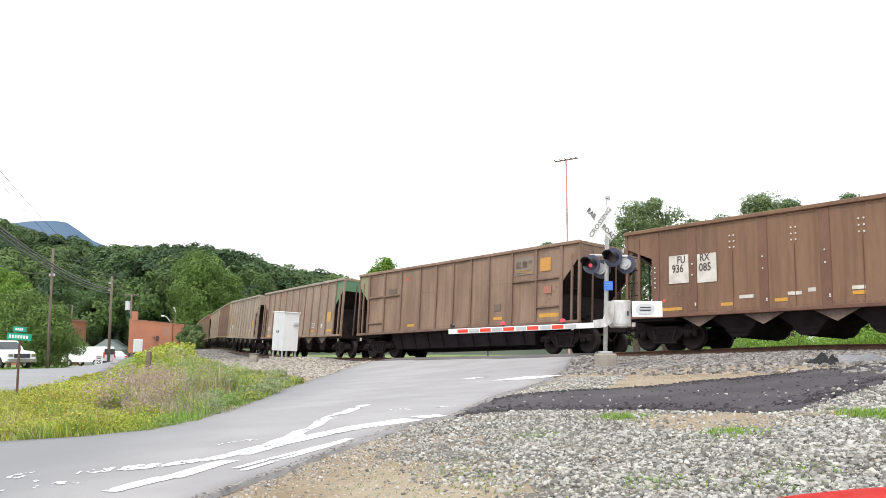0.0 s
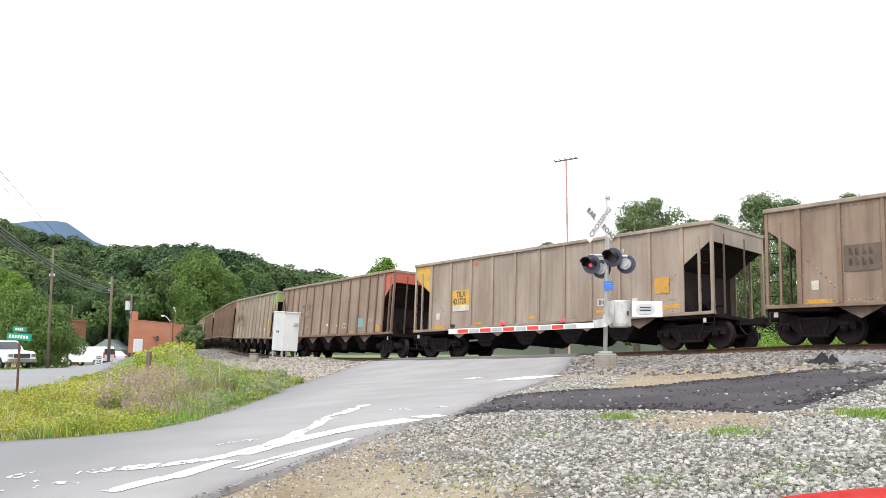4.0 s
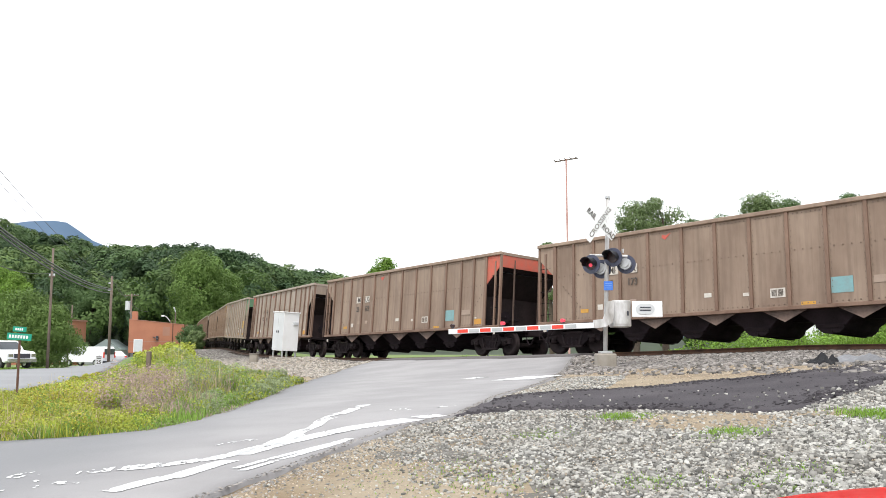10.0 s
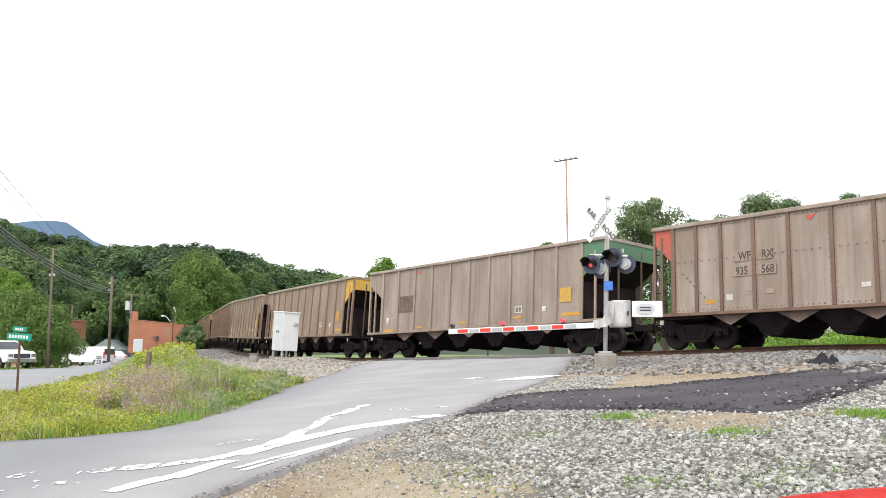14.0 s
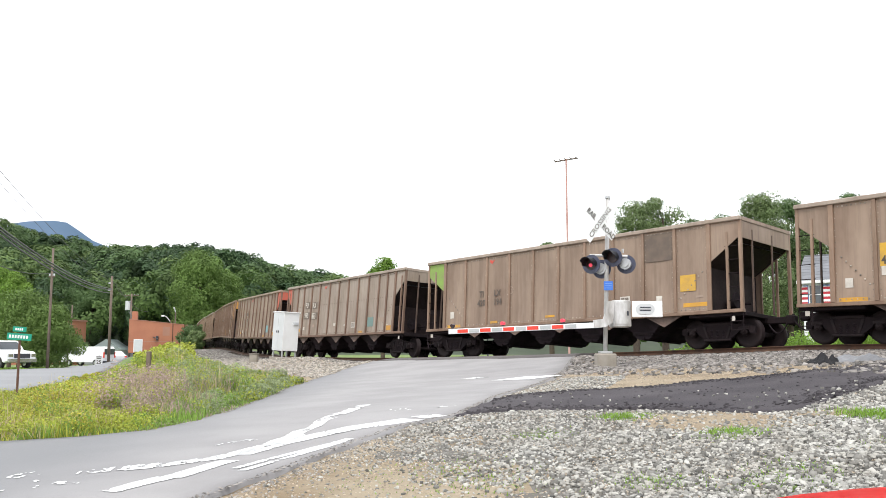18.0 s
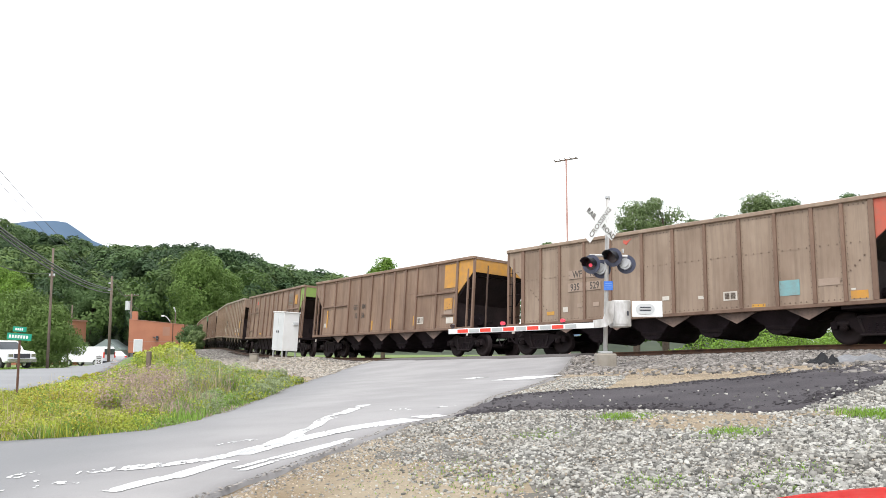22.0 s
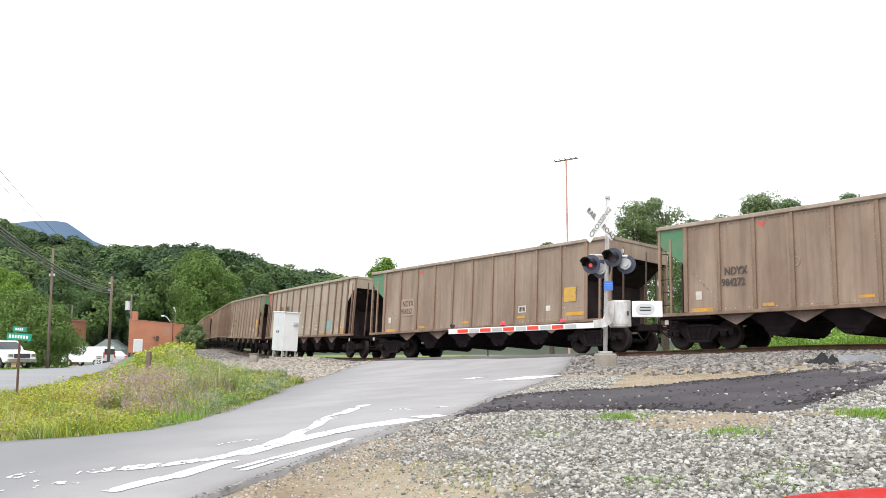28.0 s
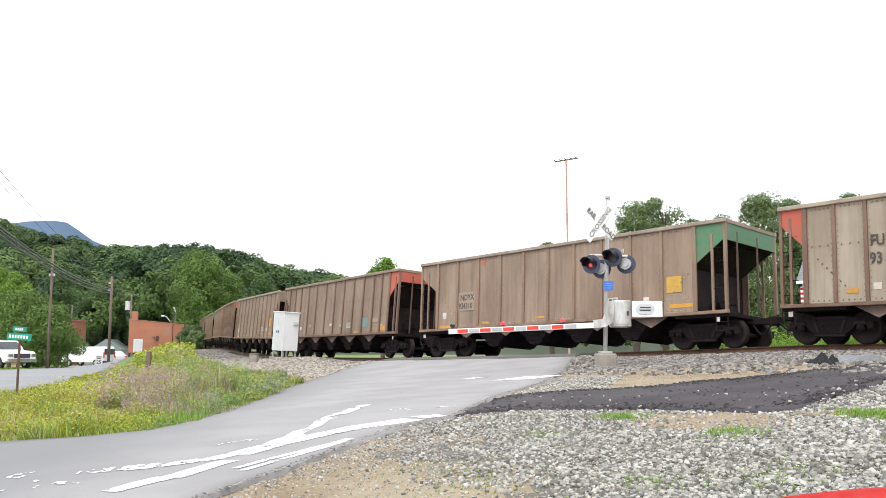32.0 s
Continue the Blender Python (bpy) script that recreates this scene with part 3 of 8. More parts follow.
paint = thing("road_marking", pose(0, 0, 0), "worn white painted lines and arrowhead on the asphalt", "road marking", kind="structure")
decal("merge_line", paint, [((-2.5, 6.58), (-2.21, 7.12), 0.13, 0.18, 0.06), ((-2.22, 7.1), (-1.92, 7.92), 0.18, 0.15, 0.06)], road_z, M["paintline"])
decal("edge_line", paint, [((-1.92, 8.28), (-1.65, 9.06), 0.2, 0.2, 0.04), ((-1.66, 9.04), (-1.04, 10.23), 0.22, 0.26, 0.02), ((-1.05, 10.2), (-0.37, 10.8), 0.3, 0.34, 0.05), ((-0.32, 10.98), (-0.02, 11.14), 0.3, 0.26, 0.12)], road_z, M["paintline"])
decal("centre_line", paint, [((-2.12, 8.12), (-1.74, 8.97), 0.14, 0.22, 0.1), ((-1.75, 8.95), (-1.63, 9.6), 0.22, 0.2, 0.06), ((-1.64, 9.58), (-1.58, 11.4), 0.17, 0.13, 0.2), ((-1.58, 11.4), (-1.24, 13.9), 0.17, 0.15, 0.26), ((-3.2, 7.72), (-2.78, 7.8), 0.22, 0.26, 0.36), ((-2.8, 7.8), (-2.46, 7.91), 0.24, 0.24, 0.34), ((-2.48, 7.9), (-2.08, 8.19), 0.2, 0.2, 0.2)], road_z, M["paintline"])
decal("hatch_line", paint, [((-1.77, 7.41), (-0.98, 9.1), 0.065, 0.08, 0.14), ((-1.67, 7.27), (-1.0, 8.88), 0.06, 0.07, 0.14)], road_z, M["paintline"])
decal("faded_word", paint, [((-4.0, 7.76), (-3.5, 7.71), 0.3, 0.26, 0.5), ((-3.7, 7.31), (-3.34, 7.32), 0.2, 0.2, 0.5), ((-3.5, 6.94), (-3.2, 6.98), 0.2, 0.2, 0.5), ((-3.18, 7.18), (-2.8, 7.0), 0.1, 0.1, 0.5), ((-2.4, 9.2), (-2.05, 9.55), 0.16, 0.12, 0.5), ((-0.72, 12.34), (-0.48, 12.4), 0.34, 0.34, 0.42), ((-0.2, 12.47), (0.12, 12.67), 0.34, 0.34, 0.44)], road_z, M["paintline"])
decal("stop_line", paint, [((1.55, 19.95), (2.3, 19.2), 1.0, 1.0, -0.1), ((0.6, 21.4), (0.96, 21.05), 0.6, 0.55, 0.3)], road_z, M["paintline"])

# ---- track ----
railway = thing("railway_track", pose(0, 0, 0), "rusty steel rails on dark ties in crushed stone ballast", "railway track", kind="structure")


def sweep(s0, s1, step, profile, off):
    """A profile (across, up) drawn along the track."""
    ss = np.arange(s0, s1 + 1e-6, step)
    k = len(profile)
    V = []
    for s in ss:
        p, h = track(s)
        for a, z in profile:
            V.append((p[0] - math.sin(h) * (a + off), p[1] - math.cos(h) * (a + off), p[2] + z - float(fall(s, off))))
    i = np.arange(len(ss) - 1)
    F_ = np.concatenate([np.stack([i * k + j, i * k + (j + 1) % k, (i + 1) * k + (j + 1) % k, (i + 1) * k + j], 1) for j in range(k)])
    return np_mesh("sweep", V, F_)


RAIL = [(-0.07, -0.17), (0.07, -0.17), (0.07, -0.155), (0.012, -0.13), (0.012, -0.04), (0.036, -0.03), (0.036, 0.0), (-0.036, 0.0), (-0.036, -0.03), (-0.012, -0.04), (-0.012, -0.13), (-0.07, -0.155)]
for off in (-0.755, 0.755):
    link_mesh("rail", sweep(-150, 60, 1.0, RAIL, off), M["rail"], railway, "rusty steel rail")
tie_me = None
for i in range(150):
    s = -44 + i * 0.5
    if -5.5 < s < 5.5:
        continue
    p, h = track(s)
    if tie_me is None:
        tie_me = part("tie", boxes((-0.115, 0.115, -1.3, 1.3, -0.36, -0.165), bevel=0.012), M["tie"], railway)
        t_ob = tie_me
        tie_me = t_ob.data
    else:
        t_ob = link_mesh("tie", tie_me, None, railway)
    t_ob.matrix_basis = pose(p[0], p[1], p[2] - float(fall(s, 0)), 0, 0, -math.degrees(h) + 0.8 * math.sin(i * 7.1)) @ pose(0, 0, 0, -math.degrees(float(cant(s))), 0, 0)

# blacktop between and beside the rails where the road crosses
def crossing_edge(d):
    """Along-track limits of the skewed road at d metres from the centreline."""
    ss = np.linspace(-14, 14, 281)
    hh = np.interp(ss, PS, PH)
    k = inside(np.interp(ss, PS, PX) - np.sin(hh) * d, np.interp(ss, PS, PY) - np.cos(hh) * d, ROAD_POLY)
    return float(ss[k].min()) + 0.1, float(ss[k].max()) - 0.1


for a, b in ((0.86, 2.6), (2.605, 4.85), (-0.66, 0.66), (-3.15, -0.86)):
    V, nu, dd = [], 30, np.linspace(a, b, 4)
    for low in (0, 0.22):
        for u in range(nu + 1):
            for d in dd:
                s0, s1 = crossing_edge(d)
                p, h = track(s0 + (s1 - s0) * u / nu)
                qx, qy = p[0] - math.sin(h) * d, p[1] - math.cos(h) * d
                z = float(road_z(qx, qy, 0.0)[0]) + 0.006 if abs(d) > 0.8 else p[2] - 0.015 - float(fall(s0 + (s1 - s0) * u / nu, d))
                V.append((qx, qy, z - low))
    m_ = (nu + 1) * 4
    Fp = []
    for u in range(nu):
        for k in range(3):
            q = u * 4 + k
            Fp += [(q, q + 4, q + 5, q + 1), (q + m_, q + m_ + 1, q + m_ + 5, q + m_ + 4)]
        Fp += [(u * 4, u * 4 + m_, u * 4 + 4 + m_, u * 4 + 4), (u * 4 + 3, u * 4 + 7, u * 4 + 7 + m_, u * 4 + 3 + m_)]
    for k in range(3):
        q = nu * 4 + k
        Fp += [(k, k + 1, k + 1 + m_, k + m_), (q, q + m_, q + 1 + m_, q + 1)]
    link_mesh("crossing_panel", np_mesh("crossing_panel", V, Fp), M["crosstar"], railway, "dark blacktop crossing strip")

# ---- loose stone ----
ICO_V, ICO_F = None, None
_bm = bmesh.new()
bmesh.ops.create_cube(_bm, size=1.35)
bmesh.ops.triangulate(_bm, faces=_bm.faces[:])
ICO_V = np.array([v.co[:] for v in _bm.verts])
ICO_F = np.array([[v.index for v in f.verts] for f in _bm.faces if f.calc_center_median().z > -0.4])
_bm.free()
CHIP_V = np.array([(-0.7, -0.6, -0.3), (0.65, -0.7, -0.3), (0.7, 0.6, -0.3), (-0.6, 0.7, -0.3), (0.05, -0.05, 0.75)])
CHIP_F = np.array([(0, 1, 4), (1, 2, 4), (2, 3, 4), (3, 0, 4)])


def stones(name, x, y, z, size, material, label, seed, category="gravel", chip=False):
    """Crushed stones: rough angular lumps, one sheet of stuff."""
    rng = np.random.RandomState(seed)
    SV, SF = (CHIP_V, CHIP_F) if chip else (ICO_V, ICO_F)
    n = len(x)
    shapes = [SV * (1 + rng.uniform(-0.38, 0.3, (len(SV), 1))) + rng.uniform(-0.16, 0.16, SV.shape) for _ in range(12)]
    pick = rng.randint(0, 12, n)
    base = np.array(shapes)[pick]
    sc = size[:, None] * np.stack([rng.uniform(0.75, 1.35, n), rng.uniform(0.75, 1.2, n), rng.uniform(0.5, 0.85, n)], 1)
    base = base * sc[:, None, :]
    a, b = rng.uniform(0, 6.28, n), rng.uniform(-0.9, 0.9, n) * (0.3 if chip else 0.75)
    ca, sa, cb, sb = np.cos(a), np.sin(a), np.cos(b), np.sin(b)
    X, Y, Z = base[..., 0], base[..., 1], base[..., 2]
    Y, Z = Y * cb[:, None] - Z * sb[:, None], Y * sb[:, None] + Z * cb[:, None]
    X, Y = X * ca[:, None] - Y * sa[:, None], X * sa[:, None] + Y * ca[:, None]
    V = np.stack([X + x[:, None], Y + y[:, None], Z + z[:, None]], 2).reshape(-1, 3)
    F_ = (SF[None] + (np.arange(n) * len(SV))[:, None, None]).reshape(-1, 3)
    ob = link_mesh(name, np_mesh(name, V, F_), material)
    return tagged(ob, label, category, kind="stuff")


rng = np.random.RandomState(5)


def patch(x, y, f=0.45, ph=0.0):
    return np.sin(x * f * 2.1 + ph + 1.3 * np.sin(y * f * 1.7 + ph)) * np.sin(y * f * 2.6 + 0.7 * np.sin(x * f * 2.3))


# bed under the rails and its shoulders
n = 78000
s_ = rng.uniform(-75, 24, n)
s_ = np.where(rng.rand(n) < 0.55, rng.uniform(-14, 22, n), s_)
d_ = np.where(rng.rand(n) < 0.62, rng.uniform(0.6, 10.2, n), rng.uniform(-3.2, 4.3, n))
keep = ((abs(d_ - 0.755) > 0.1) & (abs(d_ + 0.755) > 0.1)) & ((d_ < 3.6 + 3.2 * smooth(3, 9, s_) + 1.0 * rng.rand(n) + 2.2 * smooth(6, 8, s_) * smooth(12.5, 10.5, s_)) | ((s_ > 5) & (rng.rand(n) < 0.2)))
s_, d_ = s_[keep], d_[keep]
hh = np.interp(s_, PS, PH)
bx_, by_ = np.interp(s_, PS, PX) - np.sin(hh) * d_, np.interp(s_, PS, PY) - np.cos(hh) * d_
bz_ = np.maximum(soil_z(bx_, by_), np.where(abs(d_) < 1.6, np.interp(s_, PS, PZ) - fall(s_, d_) - 0.21, -99)) + 0.012
ok = ~inside(bx_, by_, ROAD_POLY)
stones("ballast", bx_[ok], by_[ok], bz_[ok], rng.uniform(0.034, 0.066, ok.sum()), M["ballast"], "grey crushed stone ballast along the rails", 11, "ballast")

# open gravel in front
n = 150000
x_ = rng.uniform(-3.5, 9.5, n)
y_ = 4.3 + 14 * rng.rand(n) ** 1.7
edge_ = np.interp(y_, [p[1] for p in ROAD_R[2:]], [p[0] for p in ROAD_R[2:]])
bare = smooth(0.05, 0.5, patch(x_, y_, 0.55, 0.8)) * smooth(1.5, 0.5, x_) * smooth(9.5, 8, y_)
bare = np.maximum(bare, smooth(2.6, 0.7, x_ - edge_) * 0.93 * smooth(8.6, 6.4, y_))
bare = np.maximum(bare, smooth(0.5, 0.1, x_ - edge_) * 0.8)
bare = np.maximum(bare, np.maximum(smooth(1.1, 0.4, np.hypot((x_ - 2.85) / 1.1, (y_ - 9.3) / 1.4)), smooth(1, 0.4, np.hypot((x_ - 4.3) / 0.7, (y_ - 9.3) / 0.5))))
bare = np.maximum(bare, 0.3 * smooth(13, 11, y_) * smooth(0.1, 0.6, patch(x_, y_, 0.9, 2.2)))
on_drive = inside(x_, y_, DRIVE_POLY)
keep = (x_ > edge_ + 0.03) & (rng.rand(n) > bare * 0.9) & (~on_drive | (rng.rand(n) < 0.006)) & ((y_ < 12.8) | ((x_ < edge_ + 1.6) & (rng.rand(n) < 0.8)))
x_, y_ = x_[keep], y_[keep]
od = inside(x_, y_, DRIVE_POLY)
size_ = rng.uniform(0.009, 0.02, len(x_)) * (1 + 0.6 * (rng.rand(len(x_)) < 0.1)) * (0.9 + 0.3 * smooth(1, 5, x_)) * (0.62 + 0.38 * smooth(0.6, 2.4, x_ - edge_[keep] + np.maximum(0, y_ - 7.5)))
stones("gravel", x_, y_, soil_z(x_, y_) + size_ * 0.35 + 0.035 * od, size_, M["gravel"], "pale grey crushed limestone gravel lying loose", 12)
# small tan pebbles on the bare earth
n = 56000
xp = rng.uniform(-3.0, 10, n)
yp = np.where(rng.rand(n) < 0.68, 4.4 + 8.5 * rng.rand(n) ** 1.4, rng.uniform(13, 23, n))
ep = np.interp(yp, [p[1] for p in ROAD_R[2:]], [p[0] for p in ROAD_R[2:]])
kp = (xp > ep + 0.05) & ~inside(xp, yp, DRIVE_POLY)
xp, yp = xp[kp], yp[kp]
sp_ = rng.uniform(0.004, 0.011, len(xp)) * (1 + 0.06 * yp)
stones("earth_pebbles", xp, yp, soil_z(xp, yp) + sp_ * 0.25, sp_, M["pebble"], "small tan pebbles on bare earth", 15, chip=True)
# crumbs along the edges of the road
ex, ey = resample(ROAD_R[2:13], 6000)
fx, fy = resample(ROAD_L[3:11], 2200)
ex, ey = np.concatenate([ex + abs(rng.normal(0, 0.25, len(ex))) - 0.1, fx - abs(rng.normal(0, 0.12, len(fx))) + 0.04]), np.concatenate([ey, fy])
sz = rng.uniform(0.006, 0.017, len(ex))
stones("road_edge_gravel", ex, ey, np.maximum(soil_z(ex, ey), np.where(inside(ex, ey, ROAD_POLY), road_z(ex, ey), -9)) + sz * 0.3, sz, M["ballast"], "loose stone crumbs along the asphalt edge", 13, chip=True)

# clods and crumbs of blacktop on the apron
n = 30000
xk, yk = rng.uniform(0.3, 12, n), rng.uniform(10.2, 17.2, n)
kk = inside(xk, yk, DRIVE_POLY)
rim = np.full(n, 9.0)
for edge in (DRIVE_T, DRIVE_B):
    ex, ey = resample(edge, 160)
    rim = np.minimum(rim, np.sqrt(np.min((xk[:, None] - ex) ** 2 + (yk[:, None] - ey) ** 2, axis=1)))
kk &= rng.rand(n) < 0.03 + 0.75 * smooth(0.7, 0.1, rim)
xk, yk = xk[kk], yk[kk]
sk = rng.uniform(0.008, 0.026, len(xk))
stones("blacktop_crumbs", xk, yk, soil_z(xk, yk) + 0.025 + 0.02 * np.sin(xk * 2.1) * np.sin(yk * 1.7), sk, M["newtar"], "dark crumbs and clods of loose blacktop", 16, "blacktop")
# ---- the coal train ----
HL, HW, TOP, SILL = 7.24, 1.58, 3.97, 1.08
CACHE = {}
RIBS = {
    "A": [1.2 + 1.225 * i - 7.33 for i in range(11)],
    "B": [v - 7.33 for v in (0.92, 1.8, 2.7, 3.83, 4.96, 6.25, 7.43, 8.58, 9.75, 10.88, 11.98, 12.83, 13.62)],
    "T": [v - 7.33 for v in (1.0, 2.3, 3.63, 5.08, 6.24, 7.4, 8.56, 9.66, 11.03, 12.36, 13.66)],
    "C": [v - 7.33 for v in (1.35, 2.79, 5.23, 7.12, 9.43, 11.87, 13.31)],
    "T2": [v - 7.33 for v in (1.04, 2.45, 3.94, 5.09, 6.24, 7.32, 8.36, 9.35, 10.3, 11.9, 13.4)],
}
# where the side sheet ends: height at the end post and at the last rib
CUT = {"A": (3.38, 2.6), "B": (3.45, 2.7), "T": (3.4, 2.5), "C": (3.4, 2.9)}


def shared(key, build, material, name, parent, label="", smooth_shade=False):
    if key not in CACHE:
        ob = part(name, build(), material, parent, label, smooth_shade)
        CACHE[key] = ob.data
        return ob
    return link_mesh(name, CACHE[key], None, parent, label)


def b_side(t):
    r0, r1 = RIBS[t][0], RIBS[t][-1]

    def go():
        # sheets dished slightly between the ribs
        bm = bmesh.new()
        rb, rows = RIBS[t], 8
        xs = [a + (b - a) * j / 6 for a, b in zip(rb, rb[1:]) for j in range(6)] + [r1]
        for y0, s in ((-0.012, 1), (0.012, 1)):
            g = []
            for i, x in enumerate(xs):
                u = (i % 6) / 6 if i < len(xs) - 1 else 0
                g.append([bm.verts.new((x, y0 + 0.028 * math.sin(math.pi * u) * min(1, 3 * w) * min(1, 3 * (1 - w)), SILL + (TOP - 0.1 - SILL) * w)) for w in [k / rows for k in range(rows + 1)]])
            for a, b in zip(g, g[1:]):
                for k in range(rows):
                    f = (a[k], b[k], b[k + 1], a[k + 1])
                    bm.faces.new(f if y0 < 0 else f[::-1])
        return bm
    return go


def b_tri(t, end):
    r = RIBS[t][-1] if end > 0 else RIBS[t][0]
    e = end * (HL - 0.02)
    ze, zr = CUT[t]
    return lambda: prisms(([(r, zr), (e, ze), (e, TOP - 0.1), (r, TOP - 0.1)], -0.012, 0.012))


def slope_run(t):
    ze, zr = CUT[t]
    return min(3.4, (ze - SILL) * (HL - abs(RIBS[t][0])) / (ze - zr))


def b_slope(t, end):
    ze = CUT[t][0]
    e = end * (HL - 0.06)
    run = slope_run(t)
    return lambda: prisms(([(e, ze), (e - end * run, SILL), (e - end * (run + 0.04), SILL), (e - end * 0.05, ze + 0.03)], -HW + 0.03, HW - 0.03))


def b_truss():
    # cast side frame of a truck: arched top bar, V struts, pedestal jaws
    bm = bmesh.new()
    prism(bm, [(-1.25, 0.42), (-1.25, 0.62), (-0.95, 0.68), (-0.6, 0.72), (-0.3, 0.78), (0.3, 0.78), (0.6, 0.72), (0.95, 0.68), (1.25, 0.62), (1.25, 0.42), (1.08, 0.42), (1.04, 0.56), (0.76, 0.56), (0.7, 0.46), (0.38, 0.22), (-0.38, 0.22), (-0.7, 0.46), (-0.76, 0.56), (-1.04, 0.56), (-1.08, 0.42)], -0.06, 0.06)
    return bm


def b_truss_detail():
    bm = bmesh.new()
    for sx in (-1, 1):
        prism(bm, [(sx * 0.3, 0.3), (sx * 0.36, 0.3), (sx * 0.5, 0.66), (sx * 0.42, 0.68)], -0.09, 0.075)
        box(bm, sx * 0.9 - 0.17, sx * 0.9 + 0.17, -0.1, 0.02, 0.52, 0.63, 0.02)
    box(bm, -0.46, 0.46, -0.1, 0.02, 0.2, 0.27, 0.02)
    box(bm, -0.5, 0.5, -0.09, 0.02, 0.69, 0.77, 0.02)
    return bm


def b_springs():
    # one coil, turned as a ribbed sleeve
    bm = bmesh.new()
    rings = []
    for i in range(13):
        r = 0.088 if i % 2 else 0.06
        rings.append([bm.verts.new((r * math.cos(a), r * math.sin(a), 0.27 + 0.024 * i)) for a in np.linspace(0, 2 * math.pi, 10, endpoint=False)])
    for a, b in zip(rings, rings[1:]):
        for k in range(10):
            bm.faces.new((a[k], a[(k + 1) % 10], b[(k + 1) % 10], b[k]))
    return bm


def b_wheelset():
    bm = bmesh.new()
    R = 0.457
    prof = [(0.0, 0.09), (0.12, 0.09), (0.14, 0.05), (0.3, 0.03), (0.36, 0.065), (R - 0.01, 0.07), (R, 0.05), (R + 0.003, -0.05), (R + 0.026, -0.062), (R + 0.02, -0.085), (0.36, -0.07), (0.3, -0.03), (0.14, -0.04), (0.0, -0.05)]
    n = 28
    for sy in (-1, 1):
        rings = []
        for r, w in prof:
            rings.append([bm.verts.new((r * math.cos(2 * math.pi * k / n), sy * (0.755 + w), r * math.sin(2 * math.pi * k / n))) for k in range(n)] if r else [bm.verts.new((0, sy * (0.755 + w), 0))])
        for a, b in zip(rings, rings[1:]):
            for k in range(n):
                j = (k + 1) % n
                if len(a) == 1:
                    bm.faces.new((a[0], b[k], b[j]))
                elif len(b) == 1:
                    bm.faces.new((a[k], b[0], a[j]))
                else:
                    bm.faces.new((a[k], b[k], b[j], a[j]))
        rod(bm, (0, sy * 0.9, 0), (0, sy * 1.12, 0), 0.1, 12)
        rod(bm, (0, sy * 1.12, 0), (0, sy * 1.15, 0), 0.06, 6)
        for k in range(3):
            a = 2 * math.pi * k / 3
            rod(bm, (0.075 * math.cos(a), sy * 1.11, 0.075 * math.sin(a)), (0.075 * math.cos(a), sy * 1.135, 0.075 * math.sin(a)), 0.016, 6)
    rod(bm, (0, -0.75, 0), (0, 0.75, 0), 0.085, 12)
    bmesh.ops.recalc_face_normals(bm, faces=bm.faces[:])
    return bm


def b_hopper():
    # one discharge pocket: sloped sheets down to a closed door
    bm = bmesh.new()
    prism(bm, [(-1.02, SILL - 0.02), (1.02, SILL - 0.02), (0.46, 0.62), (0.36, 0.46), (0.22, 0.36), (-0.22, 0.36), (-0.36, 0.46), (-0.46, 0.62)], -1.3, 1.3)
    for v in bm.verts:
        if v.co.z < 0.8:
            v.co.y *= 0.82
    return bm


def b_hopper_door():
    return boxes((-0.4, 0.4, -1.12, -1.06, 0.5, 0.58), (-0.4, 0.4, 1.06, 1.12, 0.5, 0.58), (-0.05, 0.05, -1.12, 1.12, 0.33, 0.42))


def b_gusset():
    # triangular side plate with a folded lip
    bm = bmesh.new()
    prism(bm, [(-0.74, SILL - 0.03), (0.74, SILL - 0.03), (0.0, 0.68)], -0.02, 0.02)
    for f in bm.faces[:]:
        if abs(f.normal.y) > 0.9:
            r = bmesh.ops.inset_individual(bm, faces=[f], thickness=0.05, depth=-0.012)
    return bm


def b_tub():
    bm = bmesh.new()
    prism(bm, [(-4.75, SILL), (4.75, SILL), (4.55, 0.34), (-4.55, 0.34)], -1.34, 1.34)
    for v in bm.verts:
        if v.co.z < 0.5:
            v.co.y *= 0.82
    return bm


def b_tub_seam():
    bm = bmesh.new()
    for v in box(bm, -0.03, 0.03, -0.03, 0.03, 0.36, SILL):
        v.co.y += 1.11 + (v.co.z - 0.34) / (SILL - 0.34) * 0.24
    return bm


def b_rivets(t):
    """Bolt heads beside the ribs and along the sheet seams, near side."""
    def go():
        V, F_ = [], []
        def dot(x, z, r=0.012):
            a = len(V)
            V.extend([(x - r, 0, z - r), (x + r, 0, z - r), (x + r, 0, z + r), (x - r, 0, z + r), (x, -0.016, z)])
            F_.extend([(a, a + 1, a + 4), (a + 1, a + 2, a + 4), (a + 2, a + 3, a + 4), (a + 3, a, a + 4)])
        rb = RIBS[t]
        for i, x in enumerate(rb):
            for z in np.arange(SILL + 0.16, TOP - 0.2, 0.17):
                if i > 0:
                    dot(x - 0.1, z)
                if i < len(rb) - 1:
                    dot(x + 0.1, z)
        for z, st in ((TOP - 0.2, 0.13), (2.72, 0.24), (SILL + 0.1, 0.16)) if t in 'BT' or t == 'T2' else ((TOP - 0.2, 0.13), (SILL + 0.1, 0.16)):
            for a, b in zip(rb, rb[1:]):
                for x in np.arange(a + 0.2, b - 0.15, st):
                    dot(x, z, 0.02)
        for sx in (-1, 1):
            r = abs(rb[-1])
            for k in range(7):
                dot(sx * (r - 0.25 - 0.13 * k), 2.35 - 0.13 * k, 0.024)
        bm = bmesh.new()
        vv = [bm.verts.new(v) for v in V]
        for f in F_:
            bm.faces.new([vv[j] for j in f])
        return bm
    return go


